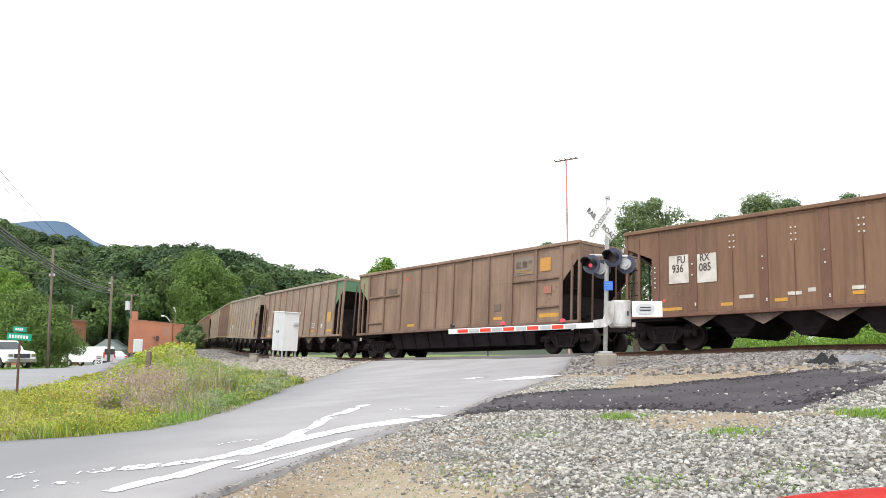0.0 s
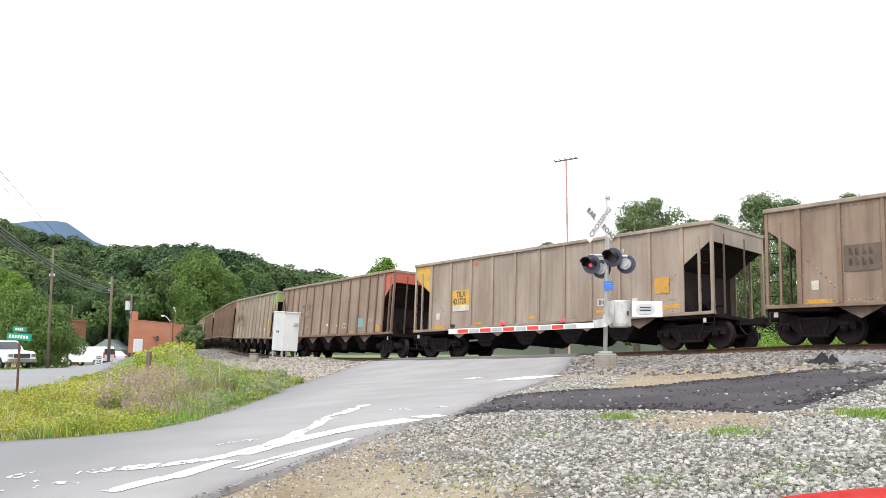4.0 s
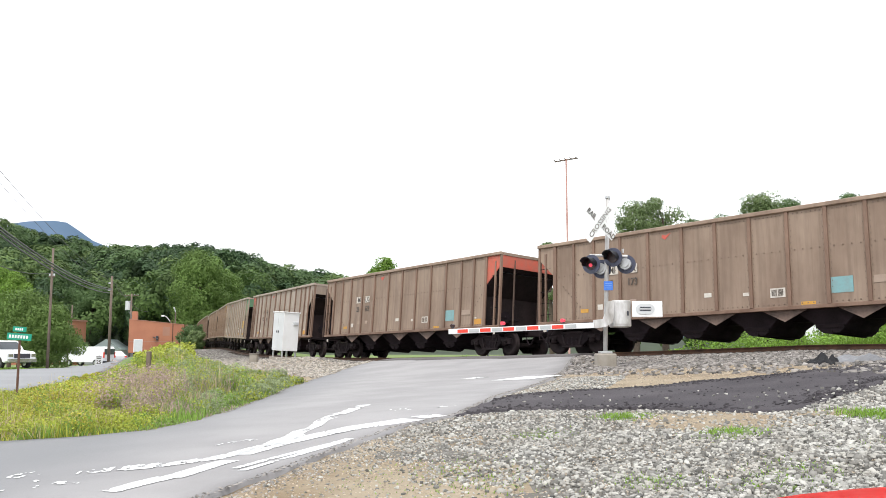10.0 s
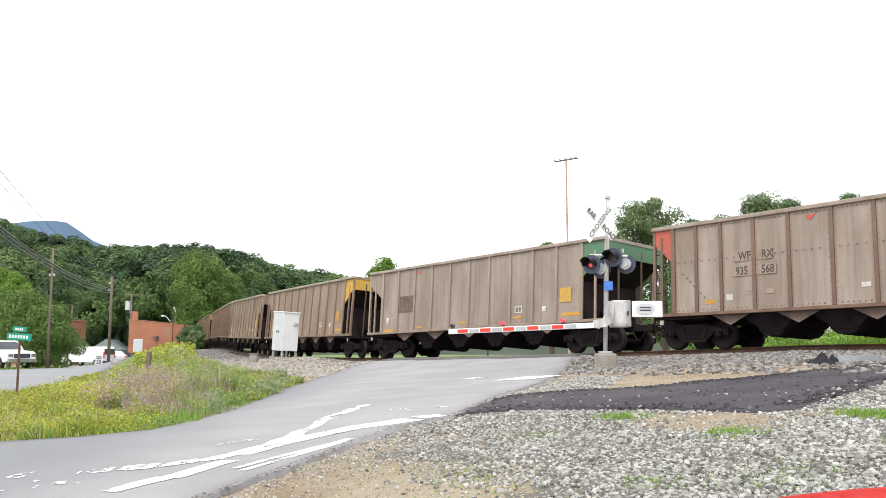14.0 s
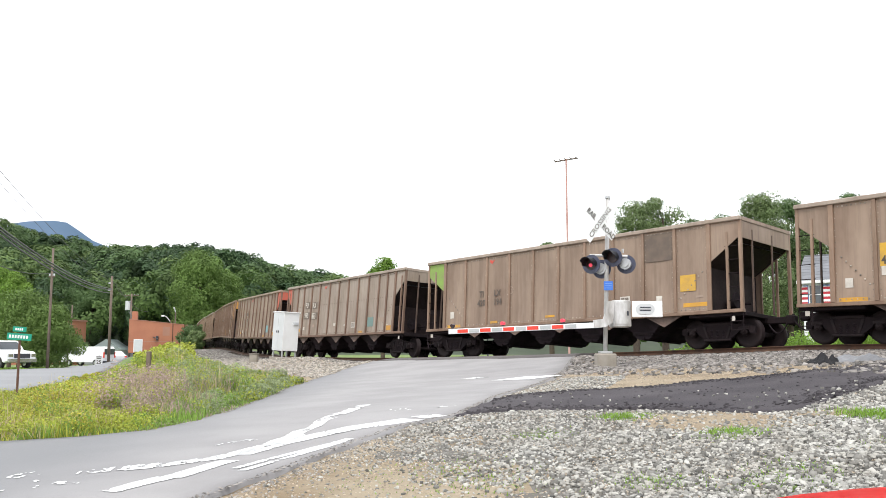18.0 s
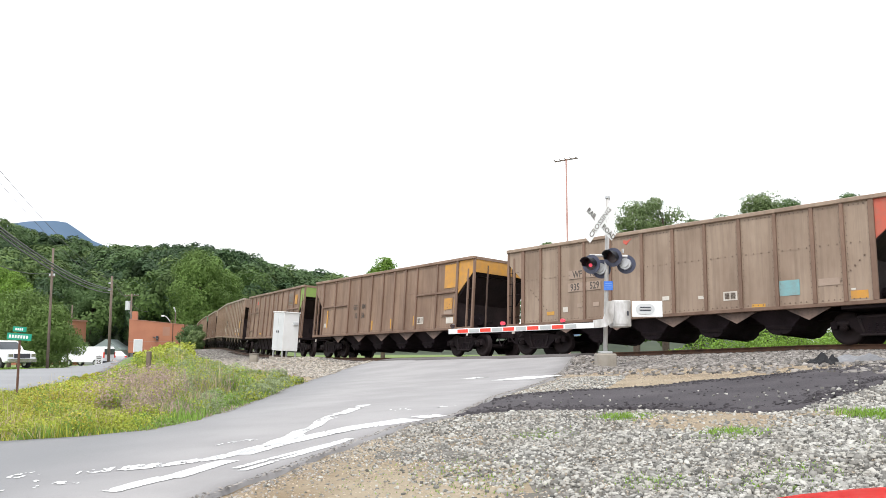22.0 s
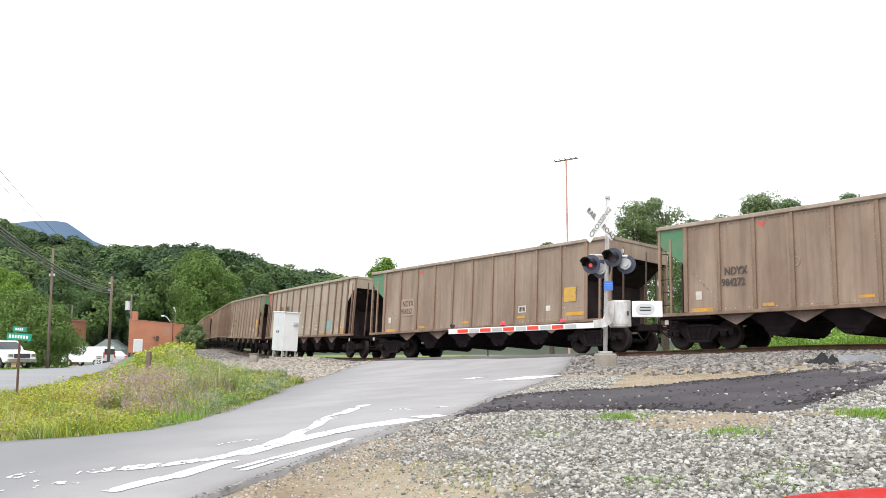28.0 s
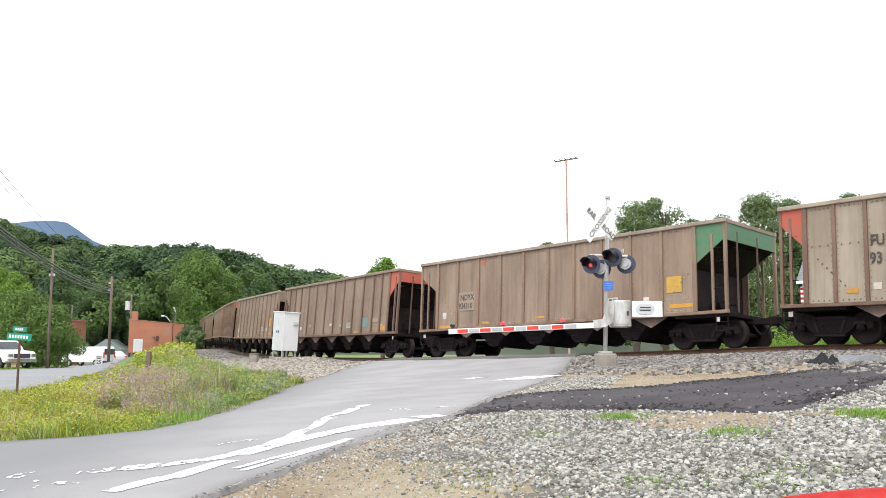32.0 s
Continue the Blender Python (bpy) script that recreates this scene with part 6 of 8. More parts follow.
# crumpled tarp on the ballast foot
def crumple(name, cx_, cy_, a, b, h, turn, material, seed, parent, label):
    bm = bmesh.new()
    n, m = 26, 14
    g = []
    for i in range(n + 1):
        row = []
        for j in range(m + 1):
            u, v = i / n * 2 - 1, j / m * 2 - 1
            e = max(0, 1 - (abs(u) ** 2.5 + abs(v) ** 2.5))
            z = h * e ** 0.6 * (0.5 + 0.9 * noise.noise(Vector((u * 1.7, v * 1.4, seed)))) + 0.05 * abs(noise.noise(Vector((u * 6, v * 5, seed)))) * (e > 0)
            row.append(bm.verts.new((u * a * (1 + 0.12 * noise.noise(Vector((v * 2, seed, 0)))), v * b * (1 + 0.2 * noise.noise(Vector((u * 2, seed, 3)))), z - 0.02)))
        g.append(row)
    for i in range(n):
        for j in range(m):
            bm.faces.new((g[i][j], g[i + 1][j], g[i + 1][j + 1], g[i][j + 1]))
    ob = part(name, bm, material, parent, label)
    ob.matrix_basis = pose(cx_, cy_, on_ground(8.0 + cx_, 17.95 + cy_) - on_ground(8.0, 17.95) + 0.03, 0, 0, turn)
    return ob


tarp = thing("tarpaulin", pose(8.0, 17.95, on_ground(8.0, 17.95)), "crumpled black and grey tarpaulin lying on the ballast", "tarpaulin")
crumple("black_sheet", -0.1, 0, 0.34, 0.3, 0.25, -8, M["tarp"], 2.0, tarp, "black plastic sheet")
crumple("grey_sheet", 0.62, 0.05, 0.62, 0.24, 0.2, -22, M["tarpgrey"], 5.0, tarp, "grey sheet")

# mast with cross elements, and a blue-topped pole beyond the train
mx, my = 8.03, 55.0
mz = on_ground(mx, my)
mast = thing("antenna_mast", pose(mx, my, mz), "tall faded red and white antenna mast with cross elements", "antenna mast")
mt = EYE_Z + 55 * (615.5 - 277) / 1520 - mz
for i in range(8):
    part("mast_section", rods(((0, 0, mt * i / 8), (0, 0, mt * (i + 1) / 8), 0.075 - 0.003 * i), n=8), M["mast"], mast)
bm = rods(((-0.75, 0.0, mt - 0.22), (0.75, 0.3, mt + 0.1), 0.045), n=6)
part("boom", bm, M["polewood"], mast)
for u in (-0.7, -0.35, 0.0, 0.35, 0.7):
    part("element", rods(((u - 0.16, 0.2 * u - 0.3, mt - 0.06 + 0.21 * u), (u + 0.16, 0.2 * u + 0.3, mt - 0.04 + 0.21 * u), 0.03), n=5), M["polewood"], mast)
bp = thing("blue_pole", pose(2.85, 55, on_ground(2.85, 55)), "slim dark pole with a blue tip beyond the train", "pole")
part("pole", rods(((0, 0, 0), (0, 0, 6.6), 0.05), n=8), M["lampblack"], bp)
part("tip", rods(((0, 0, 6.2), (0, 0, 7.0), 0.075), n=8), M["blue"], bp, "blue tip")


# utility poles and wires
def utility_pole(x, y, top, r, arms, label="weathered wooden utility pole beside the street"):
    z = on_ground(x, y)
    p = thing("utility_pole", pose(x, y, z), label, "utility pole", "utility poles")
    bm = bmesh.new()
    rod(bm, (0, 0, -0.2), (0, 0, top - z), r, 12, r * 0.72)
    part("pole", bm, M["polewood"], p, "", True)
    for h, w in arms:
        a = part("crossarm", boxes((-w / 2, w / 2, -0.06, 0.06, top - z - h - 0.06, top - z - h + 0.06), bevel=0.01), M["polewood"], p)
        for u in (-0.45, -0.2, 0.2, 0.45):
            part("insulator", rods(((u * w, 0, top - z - h + 0.06), (u * w, 0, top - z - h + 0.2), 0.035), n=8), M["greypaint"], a)
    return p


PA, PB = (-34.0, 88.0), (-27.4, 60.0)
topA, topB = EYE_Z + 88 * 126 / 1520, EYE_Z + 60 * 176 / 1520
pa = utility_pole(*PA, topA, 0.16, [])
pz = on_ground(*PA)
part("cable_bracket", boxes((-0.35, 0.0, -0.08, 0.08, topA - pz - 1.5, topA - pz - 1.3)), M["galv"], pa)
part("cable_bracket", boxes((-0.3, 0.05, -0.08, 0.08, topA - pz - 0.8, topA - pz - 0.65)), M["galv"], pa)
utility_pole(*PB, topB, 0.1, [(2.0, 0.4)], "slim brown utility pole behind the street verge")
pc = utility_pole(-47.5, 131.0, EYE_Z + 131 * 95 / 1520, 0.17, [(0.25, 2.2)], "far utility pole with crossarm and transformer")
zc_ = on_ground(-47.5, 131.0)
part("transformer", rods(((-0.5, 0, EYE_Z + 131 * 82 / 1520 - zc_), (-0.5, 0, EYE_Z + 131 * 66 / 1520 - zc_), 0.38), n=14), M["greypaint"], pc, "grey drum transformer")
utility_pole(-36.0, 83.0, 3.6, 0.08, [], "short thin pole near the white van")
utility_pole(-59.5, 138.0, EYE_Z + 138 * 75 / 1520, 0.13, [], "pale far utility pole by the brick shop")


def street_light(x, y, top, reach):
    z = on_ground(x, y)
    p = thing("street_lamp", pose(x, y, z), "dark street lamp with curved arm near the brick building", "street lamp", "street lamps")
    part("pole", rods(((0, 0, 0), (0, 0, top - z), 0.1), n=8), M["polewood"], p)
    ob = link_mesh("arm", tube([(reach * u, 0, top - z - 0.3 + 0.9 * math.sin(u * 1.6)) for u in np.linspace(0, 1, 7)], 0.06, 6), M["galv"], p)
    part("lamp_head", boxes((min(reach, reach * 1.45), max(reach, reach * 1.45), -0.16, 0.16, top - z + 0.5, top - z + 0.72), bevel=0.05), M["whitepaint"], p, "white lamp head")


street_light(-38.6, 122, EYE_Z + 122 * 48 / 1520, -0.9)
street_light(-37.6, 121, EYE_Z + 121 * 62 / 1520, -0.2)


def wire(name, a, b, sag, r, label):
    a, b = np.array(a, float), np.array(b, float)
    t = np.linspace(0, 1, 25)[:, None]
    p = a + (b - a) * t
    p[:, 2] -= sag * 4 * t[:, 0] * (1 - t[:, 0])
    ob = link_mesh(name, tube(p.tolist(), r, 6), M["cable"])
    return tagged(ob, label, "cable", "overhead cables")


def at_px(x, y, d):
    """A point d metres ahead on the line of sight through a place in the view."""
    a, b = (x - 784) / 1520, (441 - y) / 1520
    c, s = math.cos(radians(6.55)), math.sin(radians(6.55))
    f = c - b * s
    return (a / f * d, d, EYE_Z + (s + b * c) / f * d)


A1, A2, A3 = at_px(197, 511, 87.8), at_px(197, 519, 87.8), at_px(199, 499, 87.8)
wire("overhead_cable", A1, at_px(-40, 372, 34), 0.65, 0.042, "thick black overhead cable sagging to the pole")
wire("overhead_cable", at_px(197, 513, 87.8), at_px(-40, 378, 34), 0.7, 0.042, "thick black overhead cable sagging to the pole")
wire("overhead_cable", A2, at_px(-40, 386, 34), 0.7, 0.04, "thick black overhead cable sagging to the pole")
wire("overhead_cable", A3, at_px(-30, 268, 24), 0.5, 0.011, "thin overhead power line running to the pole")
wire("overhead_cable", at_px(198, 503, 87.8), at_px(-30, 290, 24), 0.7, 0.008, "thin overhead power line running to the pole")
wire("overhead_cable", at_px(91, 484, 60), at_px(-20, 462, 50), 0.3, 0.02, "thin overhead cable between the poles")
wire("overhead_cable", at_px(203, 500, 88), at_px(262, 552, 120), 0.8, 0.02, "thin overhead cable to the brick building")
wire("overhead_cable", at_px(228, 552, 128), at_px(280, 600, 119), 0.7, 0.06, "thick black service cable at the brick building")
wire("overhead_cable", at_px(228, 524, 131), at_px(200, 498, 88), 0.6, 0.02, "thin overhead power line running to the pole")


# ---- buildings ----
def window_unit(parent, x, z, w, h, y, material="glass", shutters=None):
    fr = part("window", boxes((x - w / 2 - 0.07, x + w / 2 + 0.07, y - 0.05, y, z - 0.07, z + h + 0.07)), M["whitepaint"], parent, "white framed window")
    part("pane", boxes((x - w / 2, x + w / 2, y - 0.062, y - 0.05, z, z + h * 0.48)), M[material], fr)
    part("pane", boxes((x - w / 2, x + w / 2, y - 0.062, y - 0.05, z + h * 0.52, z + h)), M[material], fr)
    part("sill", boxes((x - w / 2 - 0.1, x + w / 2 + 0.1, y - 0.12, y - 0.05, z - 0.12, z - 0.07)), M["whitepaint"], fr)
    if shutters:
        for sx_ in (-1, 1):
            xx = x + sx_ * (w / 2 + 0.25)
            part("shutter", boxes((xx - 0.16, xx + 0.16, y - 0.05, y, z - 0.03, z + h + 0.03), bevel=0.01), M[shutters], parent, "blue shutter")


# brick building: parapet walls, flat roof, bricked courses
bx0, by0 = -43.7, 120.0
bz0 = on_ground(bx0 + 4, by0 + 4)
shop = thing("brick_building", pose(bx0, by0, bz0, 0, 0, 8), "two-storey red brick building with parapet and tall chimney", "building")
hB = EYE_Z + 120 * (615.5 - 566) / 1520 - bz0
hE = hB - 0.75
part("front_wall", prisms(([(0, -0.3), (7.4, -0.3), (7.4, hE), (0, hB)], 0, 0.4)), M["brick"], shop)
part("side_wall", boxes((0, 0.4, 0.4, 12, -0.3, hB + 0.1)), M["brick"], shop)
part("side_wall", boxes((7.0, 7.4, 0.4, 12, -0.3, hE - 0.1)), M["brick"], shop)
part("back_wall", boxes((0, 7.4, 12, 12.4, -0.3, hE)), M["brick"], shop)
part("roof", boxes((0.4, 7.0, 0.4, 12, hE - 0.7, hE - 0.5)), M["shingle"], shop)
for i in range(10):
    u0, u1 = hB + (hE - hB) * i / 10, hB + (hE - hB) * (i + 1) / 10
    part("parapet_cap", prisms(([(0.74 * i, u0), (0.74 * i + 0.735, u1), (0.74 * i + 0.735, u1 + 0.09), (0.74 * i, u0 + 0.09)], -0.05, 0.45)), M["mortar"], shop)
part("chimney", boxes((0.15, 0.85, 0.9, 1.6, hB - 0.8, hB + 1.15), bevel=0.03), M["brick"], shop, "square brick chimney")
part("pipe", rods(((5.9, -0.06, 0.0), (5.9, -0.06, hB - 0.1), 0.05), n=6), M["rustpost"], shop)
part("meter_box", boxes((3.7, 4.0, -0.15, 0, hB - 2.9, hB - 2.3)), M["lampblack"], shop)
part("door_frame", boxes((0.7, 1.9, -0.06, 0, -0.2, 1.6)), M["whitepaint"], shop)
part("door", boxes((0.8, 1.8, -0.09, -0.06, -0.2, 1.5)), M["greypaint"], shop, "pale low door")
part("bricked_window", boxes((4.55, 5.5, -0.02, 0.0, hE - 1.5, hE - 0.25)), M["mortar"], shop, "bricked-up window")
part("course", boxes((0, 7.4, -0.025, 0, hB - 3.1, hB - 3.0)), M["mortar"], shop)
annex = thing("brick_annex", pose(bx0 + 7.5, by0 + 1.35, bz0, 0, 0, 8), "lower red brick annex beside the larger building", "building")
hA = EYE_Z + 121 * (615.5 - 577) / 1520 - bz0
part("wall", boxes((0, 1.6, 0, 9, -0.3, hA)), M["brick"], annex)
part("roof_cap", boxes((-0.05, 1.65, -0.05, 9.05, hA, hA + 0.12)), M["mortar"], annex)
part("downpipe", rods(((1.5, -0.08, 0), (1.5, -0.08, hA), 0.06), n=6), M["galv"], annex)

# low shop with white sign wall behind the shrubs
s2 = thing("shop_building", pose(-75.2, 150, on_ground(-70, 150)), "low red brick shop with white panel and flat roof", "building")
h2 = EYE_Z + 150 * (615.5 - 568) / 1520 - on_ground(-70, 150)
part("wall", boxes((0, 9.8, 0, 8, -0.3, h2)), M["brick"], s2)
part("roof", boxes((-0.15, 9.95, -0.15, 8.15, h2, h2 + 0.25)), M["mortar"], s2)
part("white_panel", boxes((6.6, 8.7, -0.06, 0, 0.6, h2 - 0.5)), M["whitepaint"], s2, "white painted panel")
part("window", boxes((1.2, 4.8, -0.05, 0, 1.0, 2.6)), M["glass"], s2)

for (x, y, w, dd, h, rh, wallm, roofm, turn, lab) in ((-67.2, 165, 5.5, 7, 2.8, 2.0, "siding", "greenroof", 5, "small white shop with grey-green metal roof"), (-72.5, 162, 5.5, 6, 3.0, 0.3, "siding", "shingle", 0, "low white shop with flat roof"), (-64.5, 178, 4.5, 8, 3.0, 2.4, "siding", "shingle", 12, "small white gabled house at the wood's edge")):
    z = on_ground(x, y)
    hs = thing("house", pose(x, y, z, 0, 0, turn), lab, "building")
    part("wall", boxes((0, w, 0, dd, -0.3, h)), M[wallm], hs)
    part("roof", prisms(([(-0.3, h), (w + 0.3, h), (w / 2, h + rh)], -0.3, dd + 0.3)), M[roofm], hs)
    for u in (0.25, 0.7):
        window_unit(hs, w * u, 1.0, 0.9, 1.2, 0)
    part("door", boxes((w * 0.45, w * 0.45 + 0.9, -0.05, 0, 0, 2.05)), M["greypaint"], hs)

# white house with flags beyond the train
hx, hy = 25.1, 59.9
hz = on_ground(hx + 2, hy)
H_EAVE, H_RIDGE = 5.1 - hz, 6.85 - hz
home = thing("white_house", pose(hx, hy, hz, 0, 0, -37), "white sided house with grey roof, blue shutters and red-white bunting", "house")
W_, D_ = 3.2, 4.2
# gables face left and right; the ridge runs along the front
for i in range(22):
    z0 = 0.2 + (H_EAVE - 0.2) * i / 22
    z1 = 0.2 + (H_EAVE - 0.2) * (i + 1) / 22
    part("siding_board", boxes((0, W_, -0.012 - 0.006 * (i % 2), 0.1, z0, z1 - 0.004)), M["siding"], home)
part("core_wall", boxes((0.05, W_ - 0.05, 0.1, D_ - 0.1, -0.2, H_EAVE)), M["siding"], home)
part("foundation", boxes((0.02, W_ - 0.02, 0.02, D_, -0.4, 0.2)), M["concrete"], home)
for x0 in (0.0, W_ - 0.1):
    bm = bmesh.new()
    prism(bm, [(0.0, -0.2), (D_, -0.2), (D_, H_EAVE), (D_ / 2, H_RIDGE - 0.1), (0, H_EAVE)], 0, 0.1)
    g = part("gable_wall", bm, M["siding"], home)
    g.matrix_basis = pose(x0 + 0.1, 0, 0, 0, 0, 90)
for sgn in (-1, 1):
    for i in range(9):
        u0, u1 = i / 9, (i + 1) / 9 + 0.03
        y0, y1 = (-0.35 + (D_ / 2 + 0.35) * u0, -0.35 + (D_ / 2 + 0.35) * u1)
        zz0, zz1 = H_EAVE - 0.2 + (H_RIDGE - H_EAVE + 0.2) * u0, H_EAVE - 0.2 + (H_RIDGE - H_EAVE + 0.2) * u1
        if sgn > 0:
            y0, y1 = D_ - y0, D_ - y1
        bm = bmesh.new()
        vs = [bm.verts.new(v) for v in ((-0.3, y0, zz0 + 0.05), (W_ + 0.3, y0, zz0 + 0.05), (W_ + 0.3, y1, zz1 + 0.02), (-0.3, y1, zz1 + 0.02), (-0.3, y0, zz0), (W_ + 0.3, y0, zz0), (W_ + 0.3, y1, zz1 - 0.06), (-0.3, y1, zz1 - 0.06))]
        for f in ((0, 1, 2, 3), (7, 6, 5, 4), (0, 4, 5, 1), (1, 5, 6, 2), (2, 6, 7, 3), (3, 7, 4, 0)):
            bm.faces.new([vs[j] for j in f])
        bmesh.ops.recalc_face_normals(bm, faces=bm.faces[:])
        part("shingle_course", bm, M["shingle"], home)
# bunting across the gable
gb = part("bunting", boxes((W_ + 0.02, W_ + 0.05, 0.3, D_ - 0.3, H_EAVE - 2.25, H_EAVE - 1.45)), M["whitepaint"], home, "red and white striped bunting on the gable")
for i in range(2):
    part("bunting_stripe", boxes((W_ + 0.05, W_ + 0.06, 0.3, D_ - 0.3, H_EAVE - 2.22 + 0.42 * i, H_EAVE - 2.0 + 0.42 * i)), M["flagred"], gb)
for sgn in (0, 1):
    bm = bmesh.new()
    ya, yb = (-0.3, D_ / 2) if sgn == 0 else (D_ + 0.3, D_ / 2)
    vs = [bm.verts.new(v) for v in ((-0.25, ya, H_EAVE - 0.24), (W_ + 0.25, ya, H_EAVE - 0.24), (W_ + 0.25, yb, H_RIDGE - 0.07), (-0.25, yb, H_RIDGE - 0.07))]
    bm.faces.new(vs)
    bmesh.ops.solidify(bm, geom=bm.faces[:], thickness=0.05)
    part("roof_deck", bm, M["shingle"], home)
part("fascia", boxes((-0.3, W_ + 0.3, -0.4, -0.35, H_EAVE - 0.36, H_EAVE - 0.16)), M["whitepaint"], home)
for x in (0.85, 2.3):
    window_unit(home, x, H_EAVE - 1.75, 0.72, 1.25, -0.02, shutters="flagblue")
for x in (0.12, 1.58, 3.02):
    fl = part("bunting", boxes((x - 0.24, x + 0.24, -0.1, -0.07, H_EAVE - 1.85, H_EAVE - 0.55)), M["whitepaint"], home, "hanging red and white striped bunting")
    for i in range(4):
        part("bunting_stripe", boxes((x - 0.245, x + 0.245, -0.105, -0.1, H_EAVE - 1.8 + 0.34 * i, H_EAVE - 1.8 + 0.34 * i + 0.17)), M["flagred"], fl)
pr = part("porch_rail", boxes((-0.2, W_ + 0.2, -1.3, -1.22, 1.0, 1.08), (-0.2, W_ + 0.2, -1.3, -1.22, 0.35, 0.42)), M["whitepaint"], home)
for i in range(11):
    part("baluster", boxes((-0.15 + 0.31 * i, -0.11 + 0.31 * i, -1.28, -1.24, 0.4, 1.0)), M["whitepaint"], home)
part("porch_deck", boxes((-0.2, W_ + 0.2, -1.35, 0, 0.12, 0.28)), M["polewood"], home)
for i in range(4):
    part("porch_post", boxes((i * W_ / 3 - 0.06, i * W_ / 3 + 0.06, -1.3, -1.18, -0.3, 1.15)), M["whitepaint"], home)


# ---- vehicles ----
def wheel_at(parent, x, y, r, w=0.22):
    t = part("wheel", rods(((0, -w / 2, 0), (0, w / 2, 0), r), n=20), M["rubber"], parent, "black tyre")
    t.matrix_basis = pose(x, y, r)
    part("rim", rods(((0, -w / 2 - 0.012, 0), (0, w / 2 + 0.012, 0), r * 0.6), n=16), M["chrome"], t)


def vehicle(name, m, label, category, paint, L, W, prof, glass, wheels, r, lamps, extra=(), screens=()):
    """Body drawn out of its side profile, sides drawn in towards the roof."""
    v = thing(name, m, label, category)
    bm = bmesh.new()
    prism(bm, prof, -W / 2, W / 2)
    top = max(z for _, z in prof)
    belt = top * 0.58
    for q in bm.verts:
        if q.co.z > belt:
            q.co.y *= 1 - 0.16 * (q.co.z - belt) / (top - belt)
    bmesh.ops.bevel(bm, geom=bm.edges[:], offset=0.05, segments=2, affect="EDGES")
    part("body", bm, M[paint], v, "", False)
    for pts in glass:
        for sy in (-1, 1):
            bm = bmesh.new()
            prism(bm, pts, -0.012, 0.012)
            for q in bm.verts:
                q.co.y += sy * (W / 2 * (1 - 0.16 * max(0, q.co.z - belt) / (top - belt)) + 0.004)
            part("side_window", bm, M["glass"], v)
    for (xa, za), (xb, zb) in screens:
        bm = bmesh.new()
        prism(bm, [(xa, za), (xb, zb), (xb + 0.02, zb + 0.012), (xa + 0.02, za + 0.012)], -W * 0.39, W * 0.39)
        for q in bm.verts:
            if q.co.z > belt:
                q.co.y *= 1 - 0.16 * (q.co.z - belt) / (top - belt)
        part("windscreen", bm, M["glass"], v, "dark windscreen")
    for x in wheels:
        for sy in (-1, 1):
            wheel_at(v, x, sy * (W / 2 - 0.09), r)
    for nm, x0, x1, y, w, z0, z1, c in lamps:
        for sy in (-1, 1) if y else (0,):
            part(nm, boxes((x0, x1, sy * y - w / 2, sy * y + w / 2, z0, z1), bevel=0.01), M[c], v)
    for nm, row, c in extra:
        part(nm, boxes(row, bevel=0.012), M[c], v)
    return v


pk = (-30.4, 59.4)
vehicle("pickup_truck", pose(pk[0], pk[1], on_ground(*pk) + 0.05, 0, 0, -35), "white crew-cab pickup truck parked by the side street", "pickup truck", "carwhite", 5.6, 1.95,
        [(-2.8, 0.55), (-2.8, 1.2), (-0.75, 1.22), (-0.6, 1.8), (-0.3, 1.9), (0.55, 1.9), (0.85, 1.82), (1.35, 1.25), (2.6, 1.15), (2.8, 1.0), (2.8, 0.5), (2.3, 0.42), (-2.3, 0.42)],
        [[(-0.55, 1.28), (0.1, 1.28), (0.1, 1.75), (-0.42, 1.75)], [(0.2, 1.28), (1.15, 1.28), (0.8, 1.75), (0.2, 1.75)]], (-1.75, 1.75), 0.4,
        [("headlight", 2.74, 2.83, 0.78, 0.3, 0.8, 1.0, "chrome"), ("tail_light", -2.83, -2.76, 0.88, 0.14, 0.8, 1.15, "redtape")],
        [("bumper", (2.72, 2.95, -0.95, 0.95, 0.45, 0.68), "chrome"), ("grille", (2.76, 2.84, -0.55, 0.55, 0.72, 1.02), "lampblack"), ("bumper", (-2.95, -2.75, -0.95, 0.95, 0.45, 0.65), "chrome")], [((1.32, 1.29), (0.89, 1.79))])
vn = (-38.35, 93.7)
vehicle("cargo_van", pose(vn[0], vn[1], on_ground(*vn) + 0.05, 0, 0, 163), "white cargo van standing on the side street", "van", "carwhite", 5.4, 2.0,
        [(-2.6, 0.5), (-2.65, 1.9), (-2.5, 2.1), (1.0, 2.1), (1.35, 2.0), (1.95, 1.3), (2.6, 1.1), (2.75, 0.9), (2.75, 0.45), (-2.3, 0.42)],
        [[(0.5, 1.3), (1.55, 1.3), (1.2, 1.85), (0.5, 1.85)]], (-1.7, 1.75), 0.36,
        [("tail_light", -2.68, -2.6, 0.88, 0.14, 0.9, 1.5, "redtape"), ("headlight", 2.68, 2.77, 0.75, 0.3, 0.75, 0.95, "chrome")],
        [("rear_window", (-2.69, -2.6, -0.8, -0.06, 1.25, 1.85), "glass"), ("rear_window", (-2.69, -2.6, 0.06, 0.8, 1.25, 1.85), "glass"), ("bumper", (-2.8, -2.6, -0.95, 0.95, 0.4, 0.58), "lampblack")], [((1.92, 1.36), (1.4, 1.95))])
SEDAN = [(-2.2, 0.5), (-2.25, 0.95), (-1.5, 1.05), (-0.9, 1.42), (0.35, 1.45), (1.05, 1.0), (2.05, 0.85), (2.25, 0.65), (2.2, 0.38), (-2.1, 0.38)]
